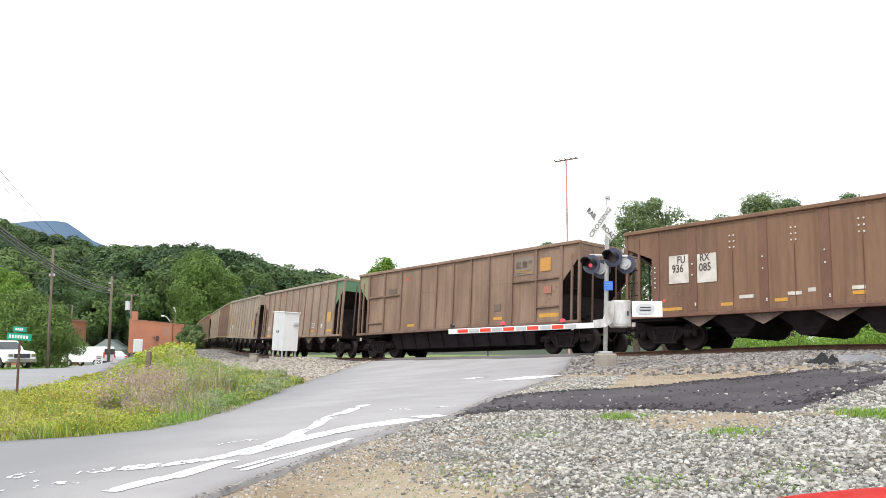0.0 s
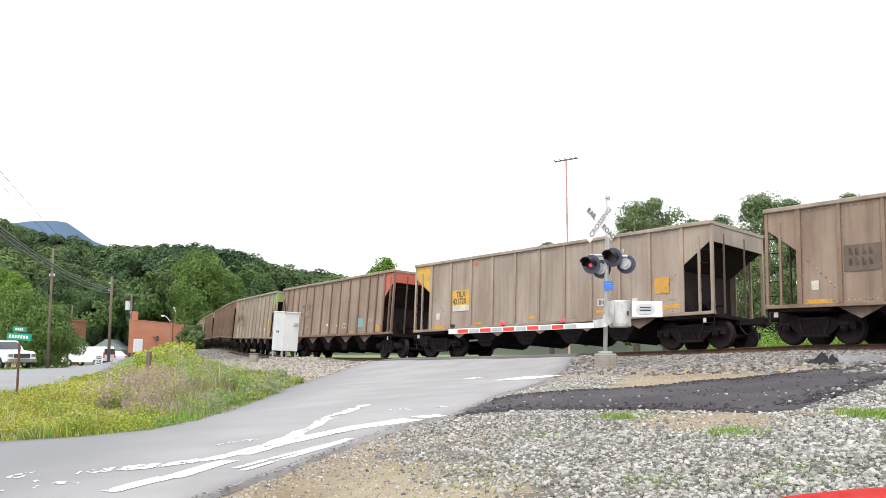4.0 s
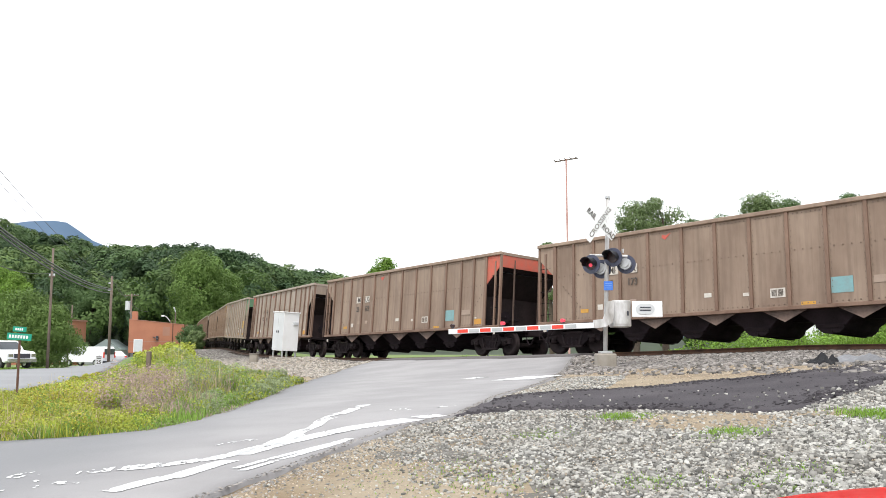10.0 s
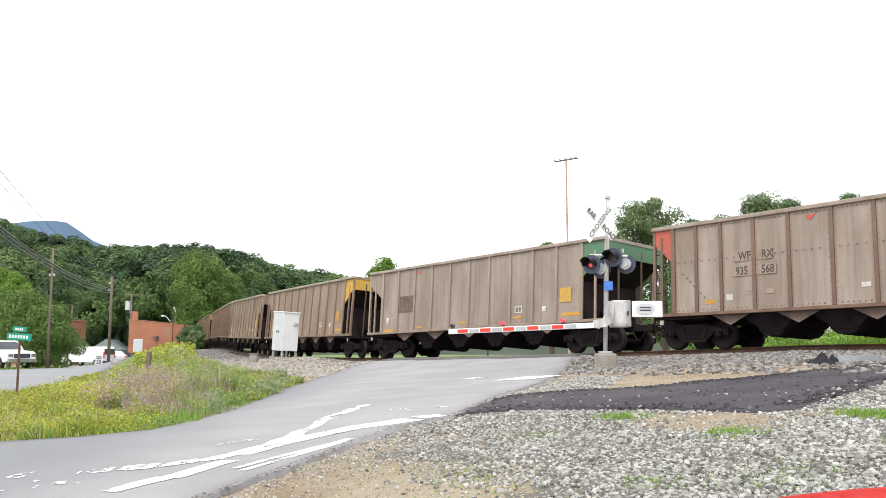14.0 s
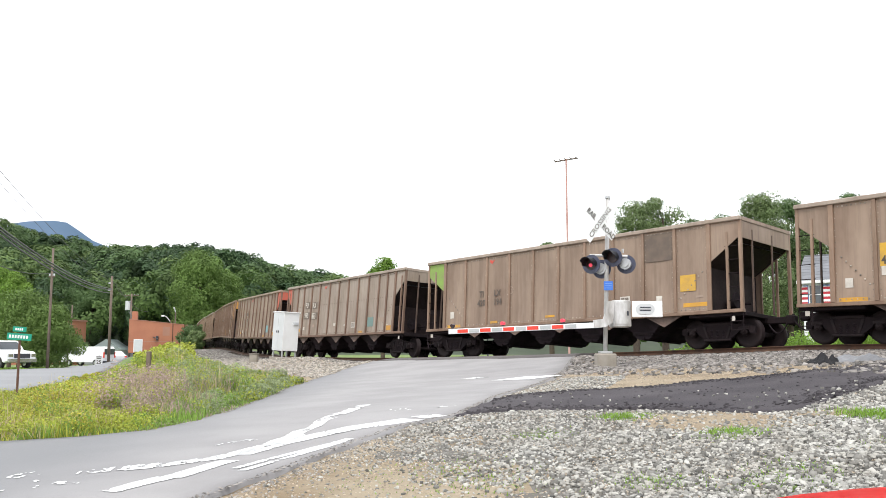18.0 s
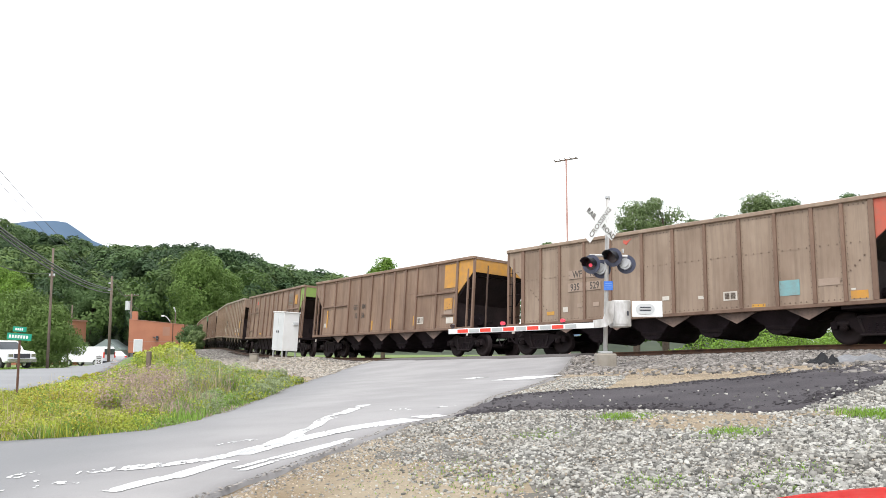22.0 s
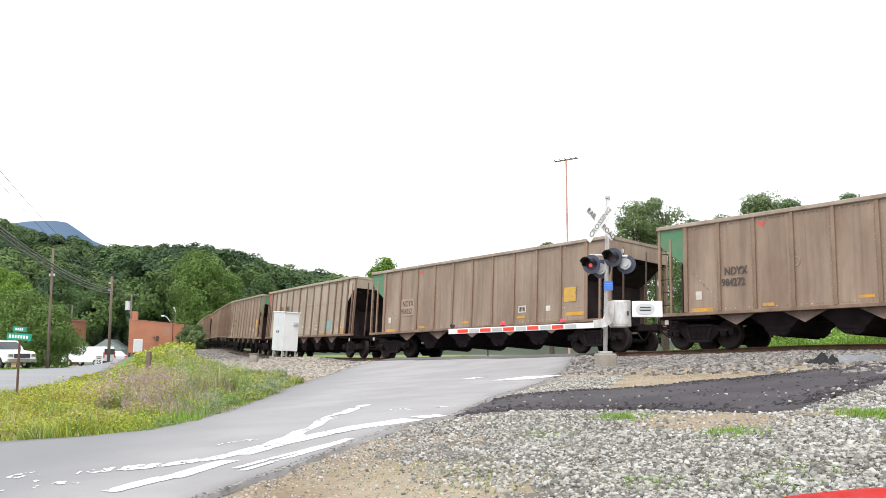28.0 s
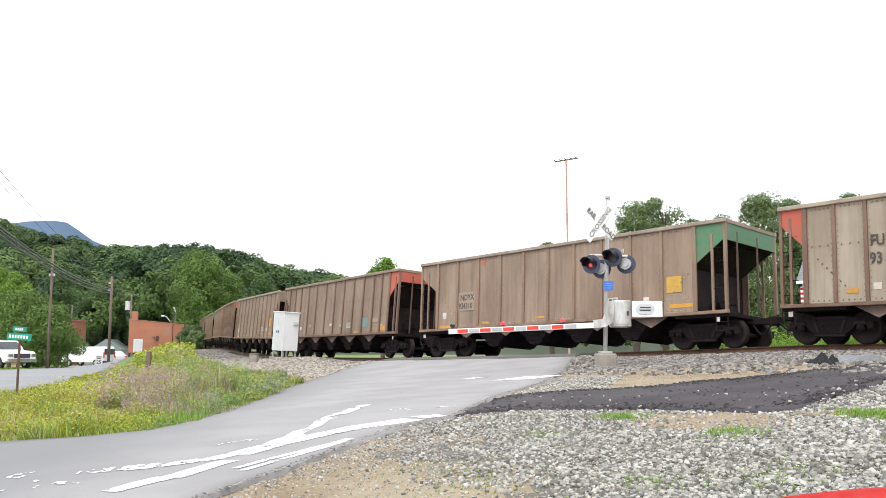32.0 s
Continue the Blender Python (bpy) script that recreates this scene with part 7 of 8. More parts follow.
SGLASS = [[(-1.25, 1.05), (-0.35, 1.05), (-0.35, 1.36), (-0.8, 1.36)], [(-0.25, 1.05), (0.8, 1.02), (0.3, 1.36), (-0.25, 1.36)]]
SLAMP = [("headlight", 2.15, 2.25, 0.62, 0.3, 0.6, 0.75, "chrome"), ("tail_light", -2.28, -2.2, 0.66, 0.25, 0.72, 0.9, "redtape")]
for (x, y, turn, lab) in ((-39.6, 104.0, 130, "pale sedan parked behind the white van"), (7.4, 48.0, -30, "white sedan parked in the low lot beyond the rails"), (-69.0, 132, 15, "white sedan parked by the brick shop")):
    vehicle("sedan", pose(x, y, on_ground(x, y) + 0.03, 0, 0, turn), lab, "car", "carwhite", 4.5, 1.75, SEDAN, SGLASS, (-1.35, 1.4), 0.31, SLAMP, (), [((1.0, 1.04), (0.41, 1.41))])

# the red car beside which the view is taken
rz_ = on_ground(1.05, 0.2)
RC = pose(1.06, -0.36, rz_, 0, 0, 90)
red = thing("red_car", RC, "glossy red car parked on the gravel", "car")
hood_z = 0.056 - rz_
bm = bmesh.new()
n, m = 16, 14
g = []
for i in range(n + 1):
    row = []
    for j in range(m + 1):
        u, v = i / n, j / m * 2 - 1
        x = 0.75 + (1.5 - 0.16 * v * v) * u
        z = hood_z + 0.16 * (1 - u) - 0.08 * v * v - 0.03 * u ** 8
        row.append(bm.verts.new((x, v * 0.8, z)))
    g.append(row)
for i in range(n):
    for j in range(m):
        bm.faces.new((g[i][j], g[i + 1][j], g[i + 1][j + 1], g[i][j + 1]))
bmesh.ops.solidify(bm, geom=bm.faces[:], thickness=0.03)
part("hood", bm, M["carred"], red, "glossy red hood", True)
bm = bmesh.new()
prism(bm, [(-2.2, 0.35), (-2.25, hood_z + 0.05), (-1.3, hood_z + 0.14), (0.7, hood_z + 0.1), (2.0, hood_z - 0.12), (2.12, hood_z - 0.3), (2.05, 0.32)], -0.82, 0.82)
bmesh.ops.bevel(bm, geom=bm.edges[:], offset=0.05, segments=2, affect="EDGES")
part("lower_body", bm, M["carred"], red)
bm = bmesh.new()
prism(bm, [(-1.35, hood_z + 0.1), (-0.85, hood_z + 0.5), (0.1, hood_z + 0.52), (0.75, hood_z + 0.12)], -0.7, 0.7)
bmesh.ops.bevel(bm, geom=bm.edges[:], offset=0.04, segments=2, affect="EDGES")
part("cabin_glass", bm, M["glass"], red, "dark cabin glass")
part("roof", boxes((-0.85, 0.1, -0.62, 0.62, hood_z + 0.5, hood_z + 0.55), bevel=0.02), M["carred"], red)
for x in (-1.35, 1.35):
    for sy in (-1, 1):
        wheel_at(red, x, sy * 0.72, 0.31)
for sy in (-1, 1):
    part("headlight", boxes((2.0, 2.14, sy * 0.55 - 0.17, sy * 0.55 + 0.17, hood_z - 0.26, hood_z - 0.14), bevel=0.02), M["chrome"], red)
part("bumper", boxes((2.02, 2.2, -0.8, 0.8, 0.3, 0.48), bevel=0.03), M["carred"], red)

# speed sign by the street
sgx, sgy = -27.6, 69.5
z = on_ground(sgx, sgy)
sp = thing("speed_sign", pose(sgx, sgy, z), "white speed limit sign on a steel post", "road sign")
part("post", rods(((0, 0, 0), (0, 0, 0.8), 0.03), n=6), M["galv"], sp)
part("plate", boxes((-0.28, 0.28, -0.05, -0.03, 0.0, 0.74), bevel=0.004), M["whitepaint"], sp, "white plate with black numerals")
letters("numeral", "25", 0.4, M["black"], sp, pose(0, -0.052, 0.08, 90, 0, 0), align="CENTER")
part("heading_bar", boxes((-0.22, 0.22, -0.054, -0.05, 0.6, 0.66)), M["black"], sp)
part("heading_bar", boxes((-0.18, 0.18, -0.054, -0.05, 0.48, 0.54)), M["black"], sp)
# ---- plants ----
def tri_mesh(name, V, F_, material, parent=None, label=""):
    return link_mesh(name, np_mesh(name, V, F_), material, parent, label)


def leaf_cards(rng, c, r, n, size, up=0.25, squash=0.8, loose=0.55, out=None):
    """n leaves on and in a clump of radius r round c: folded rhombs turned every way."""
    d = rng.normal(0, 1, (n, 3))
    d /= np.linalg.norm(d, axis=1)[:, None]
    if out is not None:
        d = d + out
        d /= np.linalg.norm(d, axis=1)[:, None]
    p = c + d * (r * rng.uniform(0.55, 1.05, (n, 1)) ** 0.7) * [1, 1, squash]
    nrm = d + rng.normal(0, loose, (n, 3)) + [0, 0, up]
    nrm /= np.linalg.norm(nrm, axis=1)[:, None]
    a = np.cross(nrm, rng.normal(0, 1, (n, 3)))
    a /= np.linalg.norm(a, axis=1)[:, None] + 1e-9
    b = np.cross(nrm, a)
    s = size * rng.uniform(0.6, 1.4, (n, 1))
    V = np.stack([p - a * s, p + b * s * 0.55 + nrm * s * 0.12, p + a * s, p - b * s * 0.55 + nrm * s * 0.12], 1)
    return V.reshape(-1, 3)


def cards_faces(n):
    i = np.arange(n)[:, None] * 4
    return np.concatenate([i + [0, 1, 2], i + [0, 2, 3]], 0)


def tree(name, x, y, top, width, bottom, mat_name, seed, leaves=5200, leaf=0.16, clumps=38, label="", category="tree", shape=1.0):
    rng = np.random.RandomState(seed)
    z0 = on_ground(x, y)
    H = top - z0
    t = thing(name, pose(x, y, z0), label, category)
    zb = max(bottom - z0, 0.15)
    bm = bmesh.new()
    rt = max(0.07, 0.022 * H)
    bend = rng.uniform(-0.2, 0.2, 2)
    rod(bm, (0, 0, -0.2), (bend[0], bend[1], zb + (H - zb) * 0.3), rt, 9, rt * 0.75)
    rod(bm, (bend[0], bend[1], zb + (H - zb) * 0.3), (bend[0] * 2, bend[1] * 2, zb + (H - zb) * 0.8), rt * 0.75, 8, rt * 0.25)
    cen = []
    for i in range(clumps):
        u = rng.rand() ** 0.8
        zz = zb + (H - zb) * (0.1 + 0.84 * u)
        rad = width / 2 * math.sin(math.pi * (0.14 + 0.72 * u ** shape)) * rng.uniform(0.35, 0.85)
        a = rng.uniform(0, 6.28)
        cen.append(np.array([rad * math.cos(a) + bend[0] * 1.5, rad * math.sin(a) + bend[1] * 1.5, zz]))
    for c in cen[:14]:
        h0 = zb + (c[2] - zb) * 0.55
        rod(bm, (bend[0] * 1.3, bend[1] * 1.3, h0), tuple(c), rt * 0.3, 5, rt * 0.08)
    part("trunk", bm, M["barkbrown"], t)
    per = int(leaves * 2.6) // clumps
    V = np.concatenate([leaf_cards(rng, c, width * rng.uniform(0.13, 0.22), per, leaf * 0.6, 0.3, 0.85, 0.42) for c in cen])
    tri_mesh("crown", V, cards_faces(len(V) // 4), M[mat_name], t, "crown of many small leaves")
    return t


def topz(y, d):
    return EYE_Z + d * (615.5 - y) / 1520


def tx(x, d):
    return d * (x - 784) / 1520


# behind the train
tree("tree", tx(1125, 75), 75, topz(352, 75), 5.2, 4.0, "leaf", 1, 5600, 0.17, 40, "leafy green tree rising behind the train")
tree("tree", tx(1176, 77), 77, topz(347, 77), 5.6, 4.0, "leaf", 2, 5600, 0.17, 40, "leafy green tree rising behind the train")
tree("tree", tx(1357, 66), 66, topz(333, 66), 4.9, 0.8, "leaf", 3, 9000, 0.14, 60, "leafy green tree behind the house roof", shape=0.8)
tree("tree", tx(1394, 70), 70, topz(342, 70), 4.2, 0.8, "leaf_dark", 4, 6500, 0.14, 48, "dark leafy tree beyond the train")
tree("tree", tx(1275, 80), 80, topz(376, 80), 5.0, 3.0, "leaf_dark", 5, 4000, 0.17, 30, "dark leafy tree beyond the train")
tree("tree", tx(1452, 74), 74, topz(364, 74), 6.0, 1.0, "leaf", 6, 7600, 0.18, 40, "broad green tree behind the white house")
tree("tree", tx(1545, 76), 76, topz(372, 76), 6.6, 1.0, "leaf_dark", 7, 7000, 0.18, 40, "broad dark tree behind the white house")
tree("tree", tx(1514, 72), 72, topz(333, 72), 3.8, 2.0, "leaf_dark", 8, 9000, 0.13, 80, "tall narrow dark tree above the white house", shape=0.7)
tree("tree", tx(1418, 70), 70, topz(415, 70), 4.4, 0.5, "leaf", 9, 4200, 0.15, 34, "bright green shrubby tree beside the house")
tree("tree", tx(1330, 64), 64, topz(440, 64), 5.5, 0.3, "leaf", 21, 4200, 0.15, 34, "green shrubby tree beyond the rails")
tree("tree", tx(1230, 66), 66, topz(450, 66), 5.0, 0.3, "leaf_dark", 22, 4000, 0.15, 34, "dark shrubby tree beyond the rails")
tree("tree", tx(678, 92), 92, topz(459, 92), 4.0, 4.5, "leaf_bright", 10, 3600, 0.17, 30, "round green tree top behind the train")
tree("tree", tx(976, 86), 86, topz(424, 86), 2.6, 4.0, "leaf", 11, 2000, 0.17, 20, "small green tree beyond the train")
tree("tree", tx(1240, 70), 70, topz(382, 70), 3.2, 0.5, "leaf_dark", 26, 5000, 0.15, 34, "narrow dark green tree beyond the rails")
tree("shrub", tx(1520, 52), 52, topz(540, 52), 4.6, -0.2, "leaf_bright", 27, 5000, 0.12, 34, "bright green shrub in front of the white house", "shrub", 0.6)
# left of the line
tree("shrub", tx(126, 118), 118, topz(600, 118), 6.0, -1.8, "leaf_dark", 28, 4000, 0.2, 30, "dark hedge in front of the brick shop", "shrub", 0.6)
tree("shrub", tx(90, 66), 66, topz(552, 66), 5.4, -1.4, "leaf_mid", 12, 9000, 0.14, 50, "large rounded green shrub on the street verge", "shrub", 0.6)
tree("shrub", tx(38, 67), 67, topz(522, 67), 6.6, -1.4, "leaf_mid", 13, 7000, 0.15, 46, "large dark green shrub on the street verge", "shrub", 0.6)
tree("tree", tx(22, 74), 74, topz(474, 74), 3.9, -0.6, "leaf_bright", 14, 7000, 0.14, 44, "bright yellow-green tree beside the street")
tree("tree", tx(-15, 78), 78, topz(468, 78), 4.6, -0.6, "leaf_bright", 15, 6000, 0.15, 40, "bright yellow-green tree beside the street")
tree("tree", tx(356, 150), 150, topz(447, 150), 10.8, -0.5, "leaf_mid", 16, 15000, 0.3, 90, "tall round deciduous tree near the tracks")
tree("tree", tx(398, 156), 156, topz(472, 156), 7.6, -0.5, "leaf_mid", 17, 10000, 0.3, 60, "tall round deciduous tree near the tracks")
tree("shrub", tx(345, 118), 118, topz(578, 118), 4.4, -0.8, "leaf_dark", 18, 3000, 0.2, 26, "dark shrub where the line bends away", "shrub")
tree("shrub", tx(352, 100), 100, topz(588, 100), 2.6, -0.8, "leaf", 19, 2400, 0.17, 22, "green shrub where the line bends away", "shrub")
tree("tree", tx(160, 170), 170, topz(505, 170), 9.0, 0.0, "leaf_far", 20, 6000, 0.3, 40, "dark green tree at the foot of the hill")
tree("tree", tx(250, 172), 172, topz(520, 172), 8.0, 0.0, "leaf_far", 23, 6000, 0.3, 40, "dark green tree at the foot of the hill")
tree("tree", tx(110, 176), 176, topz(480, 176), 10.0, 0.0, "leaf_far", 24, 6000, 0.3, 40, "dark green tree at the foot of the hill")
tree("tree", tx(420, 230), 230, topz(505, 230), 11.0, 0.0, "leaf_far", 25, 5000, 0.4, 40, "dark green tree at the foot of the hill")


def woods(name, mat_name, n, seed, x0, x1, y0, y1, w, cards, leaf, label):
    """Many crowns on the slope, joined: nobody could count them."""
    rng = np.random.RandomState(seed)
    y = rng.uniform(y0, y1, n)
    x = rng.uniform(x0, x1, n) * y
    z = ground_z(x, y)
    out = []
    # the crowns stay under the hill's skyline
    crest = np.interp(x / y, [-0.52, -0.49, -0.45, -0.38, -0.34, -0.3, -0.24, -0.2, -0.17, 0.0, 0.5], [0.147, 0.134, 0.126, 0.112, 0.118, 0.114, 0.108, 0.092, 0.084, 0.07, 0.07])
    room = EYE_Z + crest * y - z
    for i in range(len(x)):
        ww = w * rng.uniform(0.7, 1.35)
        h = min(ww * rng.uniform(1.0, 1.45), room[i] * rng.uniform(0.86, 1.06))
        if h < 3.5:
            continue
        ww = min(ww, h * 1.1)
        # a domed crown: clumps on its shell, leaves turned outwards
        for j in range(10):
            a, u = 2.4 * j + rng.uniform(0, 1.2), 1 - (j + 0.5) / 10 * 1.25
            q = math.sqrt(max(0.0, 1 - u * u))
            e = np.array([q * math.cos(a), q * math.sin(a), u])
            c = np.array([x[i], y[i], z[i] + 0.62 * h]) + e * [0.32 * ww, 0.32 * ww, 0.32 * h] * rng.uniform(0.85, 1.1)
            out.append(leaf_cards(rng, c, ww * rng.uniform(0.19, 0.28), cards // 10, leaf, 0.35, 0.85, 0.3, 1.1 * e))
    V = np.concatenate(out)
    ob = tri_mesh(name, V, cards_faces(len(V) // 4), M[mat_name])
    return tagged(ob, label, "woods", kind="stuff")


woods("far_woods", "leaf_far", 85, 31, -0.62, -0.12, 195, 345, 12.5, 1300, 0.46, "dense green deciduous woods covering the hill")
woods("far_woods", "leaf_far_light", 70, 34, -0.62, -0.12, 190, 345, 12.0, 1300, 0.46, "paler green crowns in the hill woods")
woods("far_woods", "leaf_far_dark", 90, 35, -0.62, -0.12, 200, 345, 12.0, 1300, 0.46, "darkest green crowns in the hill woods")
woods("edge_woods", "leaf_edge", 30, 32, -0.6, -0.22, 165, 215, 10.0, 1300, 0.38, "green woodland edge above the town")
woods("edge_woods", "leaf_far_dark", 30, 36, -0.6, -0.22, 170, 215, 9.5, 1300, 0.38, "dark green woodland edge above the town")
woods("hedgerow", "leaf_edge", 60, 37, 0.18, 0.66, 82, 104, 5.0, 700, 0.22, "green hedgerow trees behind the white house")
woods("low_woods", "leaf_far", 150, 33, -0.2, 0.75, 180, 330, 8.0, 300, 0.5, "low green woods beyond the train")

# far mountain ridge, its blue haze carried by the base colour
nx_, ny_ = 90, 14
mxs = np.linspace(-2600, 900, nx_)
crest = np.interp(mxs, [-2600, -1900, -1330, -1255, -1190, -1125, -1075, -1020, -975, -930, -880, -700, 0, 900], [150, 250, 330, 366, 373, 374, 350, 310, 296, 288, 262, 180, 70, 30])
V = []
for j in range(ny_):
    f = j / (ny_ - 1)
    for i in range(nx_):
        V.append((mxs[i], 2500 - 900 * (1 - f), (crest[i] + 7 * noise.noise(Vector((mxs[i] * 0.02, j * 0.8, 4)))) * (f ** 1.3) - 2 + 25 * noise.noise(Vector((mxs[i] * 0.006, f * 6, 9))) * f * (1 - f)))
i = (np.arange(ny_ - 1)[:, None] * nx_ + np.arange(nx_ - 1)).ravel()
tagged(tri_mesh("mountain_backdrop", V, np.concatenate([np.stack([i, i + 1, i + nx_ + 1], 1), np.stack([i, i + nx_ + 1, i + nx_], 1)]), M["hill_haze"]), "distant blue-green wooded mountain", "mountain", kind="structure")


# ---- weeds on the bank, grass beyond the rails ----
def blades(rng, x, y, z, h, w, lean=0.35):
    n = len(x)
    a = rng.uniform(0, 6.28, n)
    wx, wy = np.cos(a) * w, np.sin(a) * w
    la, lm = rng.uniform(0, 6.28, n), abs(rng.normal(0, lean, n)) * h
    dx, dy = np.cos(la) * lm, np.sin(la) * lm
    P = np.stack([x, y, z], 1)
    W_ = np.stack([wx, wy, 0 * wx], 1)
    M1 = P + np.stack([dx * 0.35, dy * 0.35, h * 0.6], 1)
    T = P + np.stack([dx, dy, h * (1 - 0.25 * np.minimum(1, lm / h))], 1)
    V = np.stack([P - W_, P + W_, M1 - W_ * 0.7, M1 + W_ * 0.7, T], 1).reshape(-1, 3)
    i = np.arange(n)[:, None] * 5
    return V, np.concatenate([i + [0, 1, 3], i + [0, 3, 2], i + [2, 3, 4]], 0)


def grass(name, material, x, y, h, w, seed, label, lean=0.35, lift=None):
    rng = np.random.RandomState(seed)
    V, F_ = blades(rng, x, y, soil_z(x, y) - 0.02 if lift is None else lift, h, w, lean)
    return tagged(tri_mesh(name, V, F_, M[material]), label, "weeds", kind="stuff")


rng = np.random.RandomState(77)


def bank_points(n, far=1.4):
    y = 11.4 + 50 * rng.rand(n) ** far
    xr = np.interp(y, [p[1] for p in ROAD_L[4:]], [p[0] for p in ROAD_L[4:]])
    x = xr - 0.05 - (8 + 9 * smooth(11, 30, y)) * rng.rand(n) ** 0.9
    xl = rng.rand(n) < 0.3
    x = np.where(xl & (y < 16), -3.6 - 12 * rng.rand(n), x)
    s, d = sd(x, y)
    edge = np.interp(x, [p[0] for p in ROAD_L[:5]], [p[1] for p in ROAD_L[:5]])
    keep = (x < xr - 0.02) & (y > edge + 0.03) & (d > 4.6 + 1.5 * smooth(-2, 6, s) + 0.8 * np.sin(s * 0.8)) & ~((x > -6.2) & (y > 22.5) & (x > -3.4 - 0.22 * (y - 22))) & ~(np.hypot(x + 7.3, y - 39.6) < 1.6)
    keep &= ~open_slope(x, y)
    keep &= ~inside(x, y, STREET_A + STREET_B[::-1])
    return x[keep], y[keep], s[keep], d[keep]


def tall(x, y, s, d):
    """Growth height over the bank."""
    near_edge = np.minimum(smooth(0, 1.6, y - np.interp(x, [p[0] for p in ROAD_L[:5]], [p[1] for p in ROAD_L[:5]])), smooth(0, 1.8, np.interp(y, [p[1] for p in ROAD_L[4:]], [p[0] for p in ROAD_L[4:]]) - x))
    a = x / np.maximum(y, 1)
    yb = np.interp(a, [-0.295, -0.24, -0.187, -0.154, -0.1], [46, 34, 30, 26, 22])
    fade = np.where(a > -0.3, 0.3 + 0.7 * smooth(0, 12, yb - y), 1)
    fade = fade * (1 - (1 - np.interp(y, [14, 19, 25], [1, 0.62, 0.15])) * smooth(-0.365, -0.405, a))
    clump = 0.72 + 0.5 * np.clip(patch(x, y, 1.5, 0.4) + 0.6 * patch(x, y, 3.1, 1.9), -0.6, 1)
    return clump * fade * (0.22 + 0.45 * near_edge) * (0.75 + 0.35 * patch(x, y, 0.5, 1.0)) * (1 + 1.0 * smooth(34, 46, y) * smooth(13, 8, d))


x, y, s, d = bank_points(120000)
h = tall(x, y, s, d)
kind = patch(x, y, 0.42, 0.3) + 0.35 * rng.normal(0, 1, len(x))
edge_d = np.minimum(y - np.interp(x, [p[0] for p in ROAD_L[:5]], [p[1] for p in ROAD_L[:5]]), np.interp(y, [p[1] for p in ROAD_L[4:]], [p[0] for p in ROAD_L[4:]]) - x)
green = ((edge_d < 0.5 + 0.9 * rng.rand(len(x))) & ((x / y > -0.36) | (rng.rand(len(x)) < 0.4))) | (kind < -0.3 + 0.35 * smooth(-0.36, -0.2, x / y))
az_ = x / y
dry = ~green & ((kind > 0.45) | ((az_ > -0.36) & (y > 14) & (rng.rand(len(x)) < 0.5)))
yel = ~green & ~dry
wid = 0.004 + 0.0003 * y
for nm, mm, k, f, seed, lab in (("green_weeds", "weed_green", green, 1.0, 41, "fresh green grass and weeds along the bank"), ("yellow_weeds", "weed_yellow", yel, 1.05, 42, "yellow-green tall weeds on the bank"), ("dry_weeds", "weed_dry", dry, 1.15, 43, "dry tan grass stalks among the weeds")):
    hh = h[k] * f * rng.uniform(0.6, 1.25, k.sum())
    grass(nm, mm, x[k], y[k], hh, wid[k], seed, lab, 0.55)
# leafy vines and broad-leaved weeds
x, y, s, d = bank_points(90000)
h = tall(x, y, s, d)
leafy = (x / y < -0.36) | (y > 24) | (patch(x, y, 0.6, 2.5) > 0.25)
edge_l = y - np.interp(x, [p[0] for p in ROAD_L[:5]], [p[1] for p in ROAD_L[:5]])
leafy &= np.where(x / y < -0.34, edge_l > 0.4, (edge_l > 1.6) & (rng.rand(len(x)) < 0.6))
x, y, h = x[leafy], y[leafy], h[leafy]
zz = soil_z(x, y)
reps = 4
C = np.stack([np.repeat(x, reps) + rng.normal(0, 0.09, len(x) * reps), np.repeat(y, reps) + rng.normal(0, 0.09, len(x) * reps), np.repeat(zz, reps) + np.repeat(h, reps) * rng.uniform(0.25, 1.0, len(x) * reps)], 1)
sz = 0.011 + 0.0011 * C[:, 1]
nrm = rng.normal(0, 0.5, C.shape) + [0, -0.2, 1]
nrm /= np.linalg.norm(nrm, axis=1)[:, None]
a_ = np.cross(nrm, rng.normal(0, 1, C.shape))
a_ /= np.linalg.norm(a_, axis=1)[:, None]
b_ = np.cross(nrm, a_)
V = np.stack([C - a_ * sz[:, None], C + b_ * sz[:, None] * 0.6, C + a_ * sz[:, None], C - b_ * sz[:, None] * 0.6], 1).reshape(-1, 3)
tagged(tri_mesh("leafy_weeds", V, cards_faces(len(C)), M["weed_leaf"]), "broad-leaved yellow-green weeds over the bank", "weeds", kind="stuff")
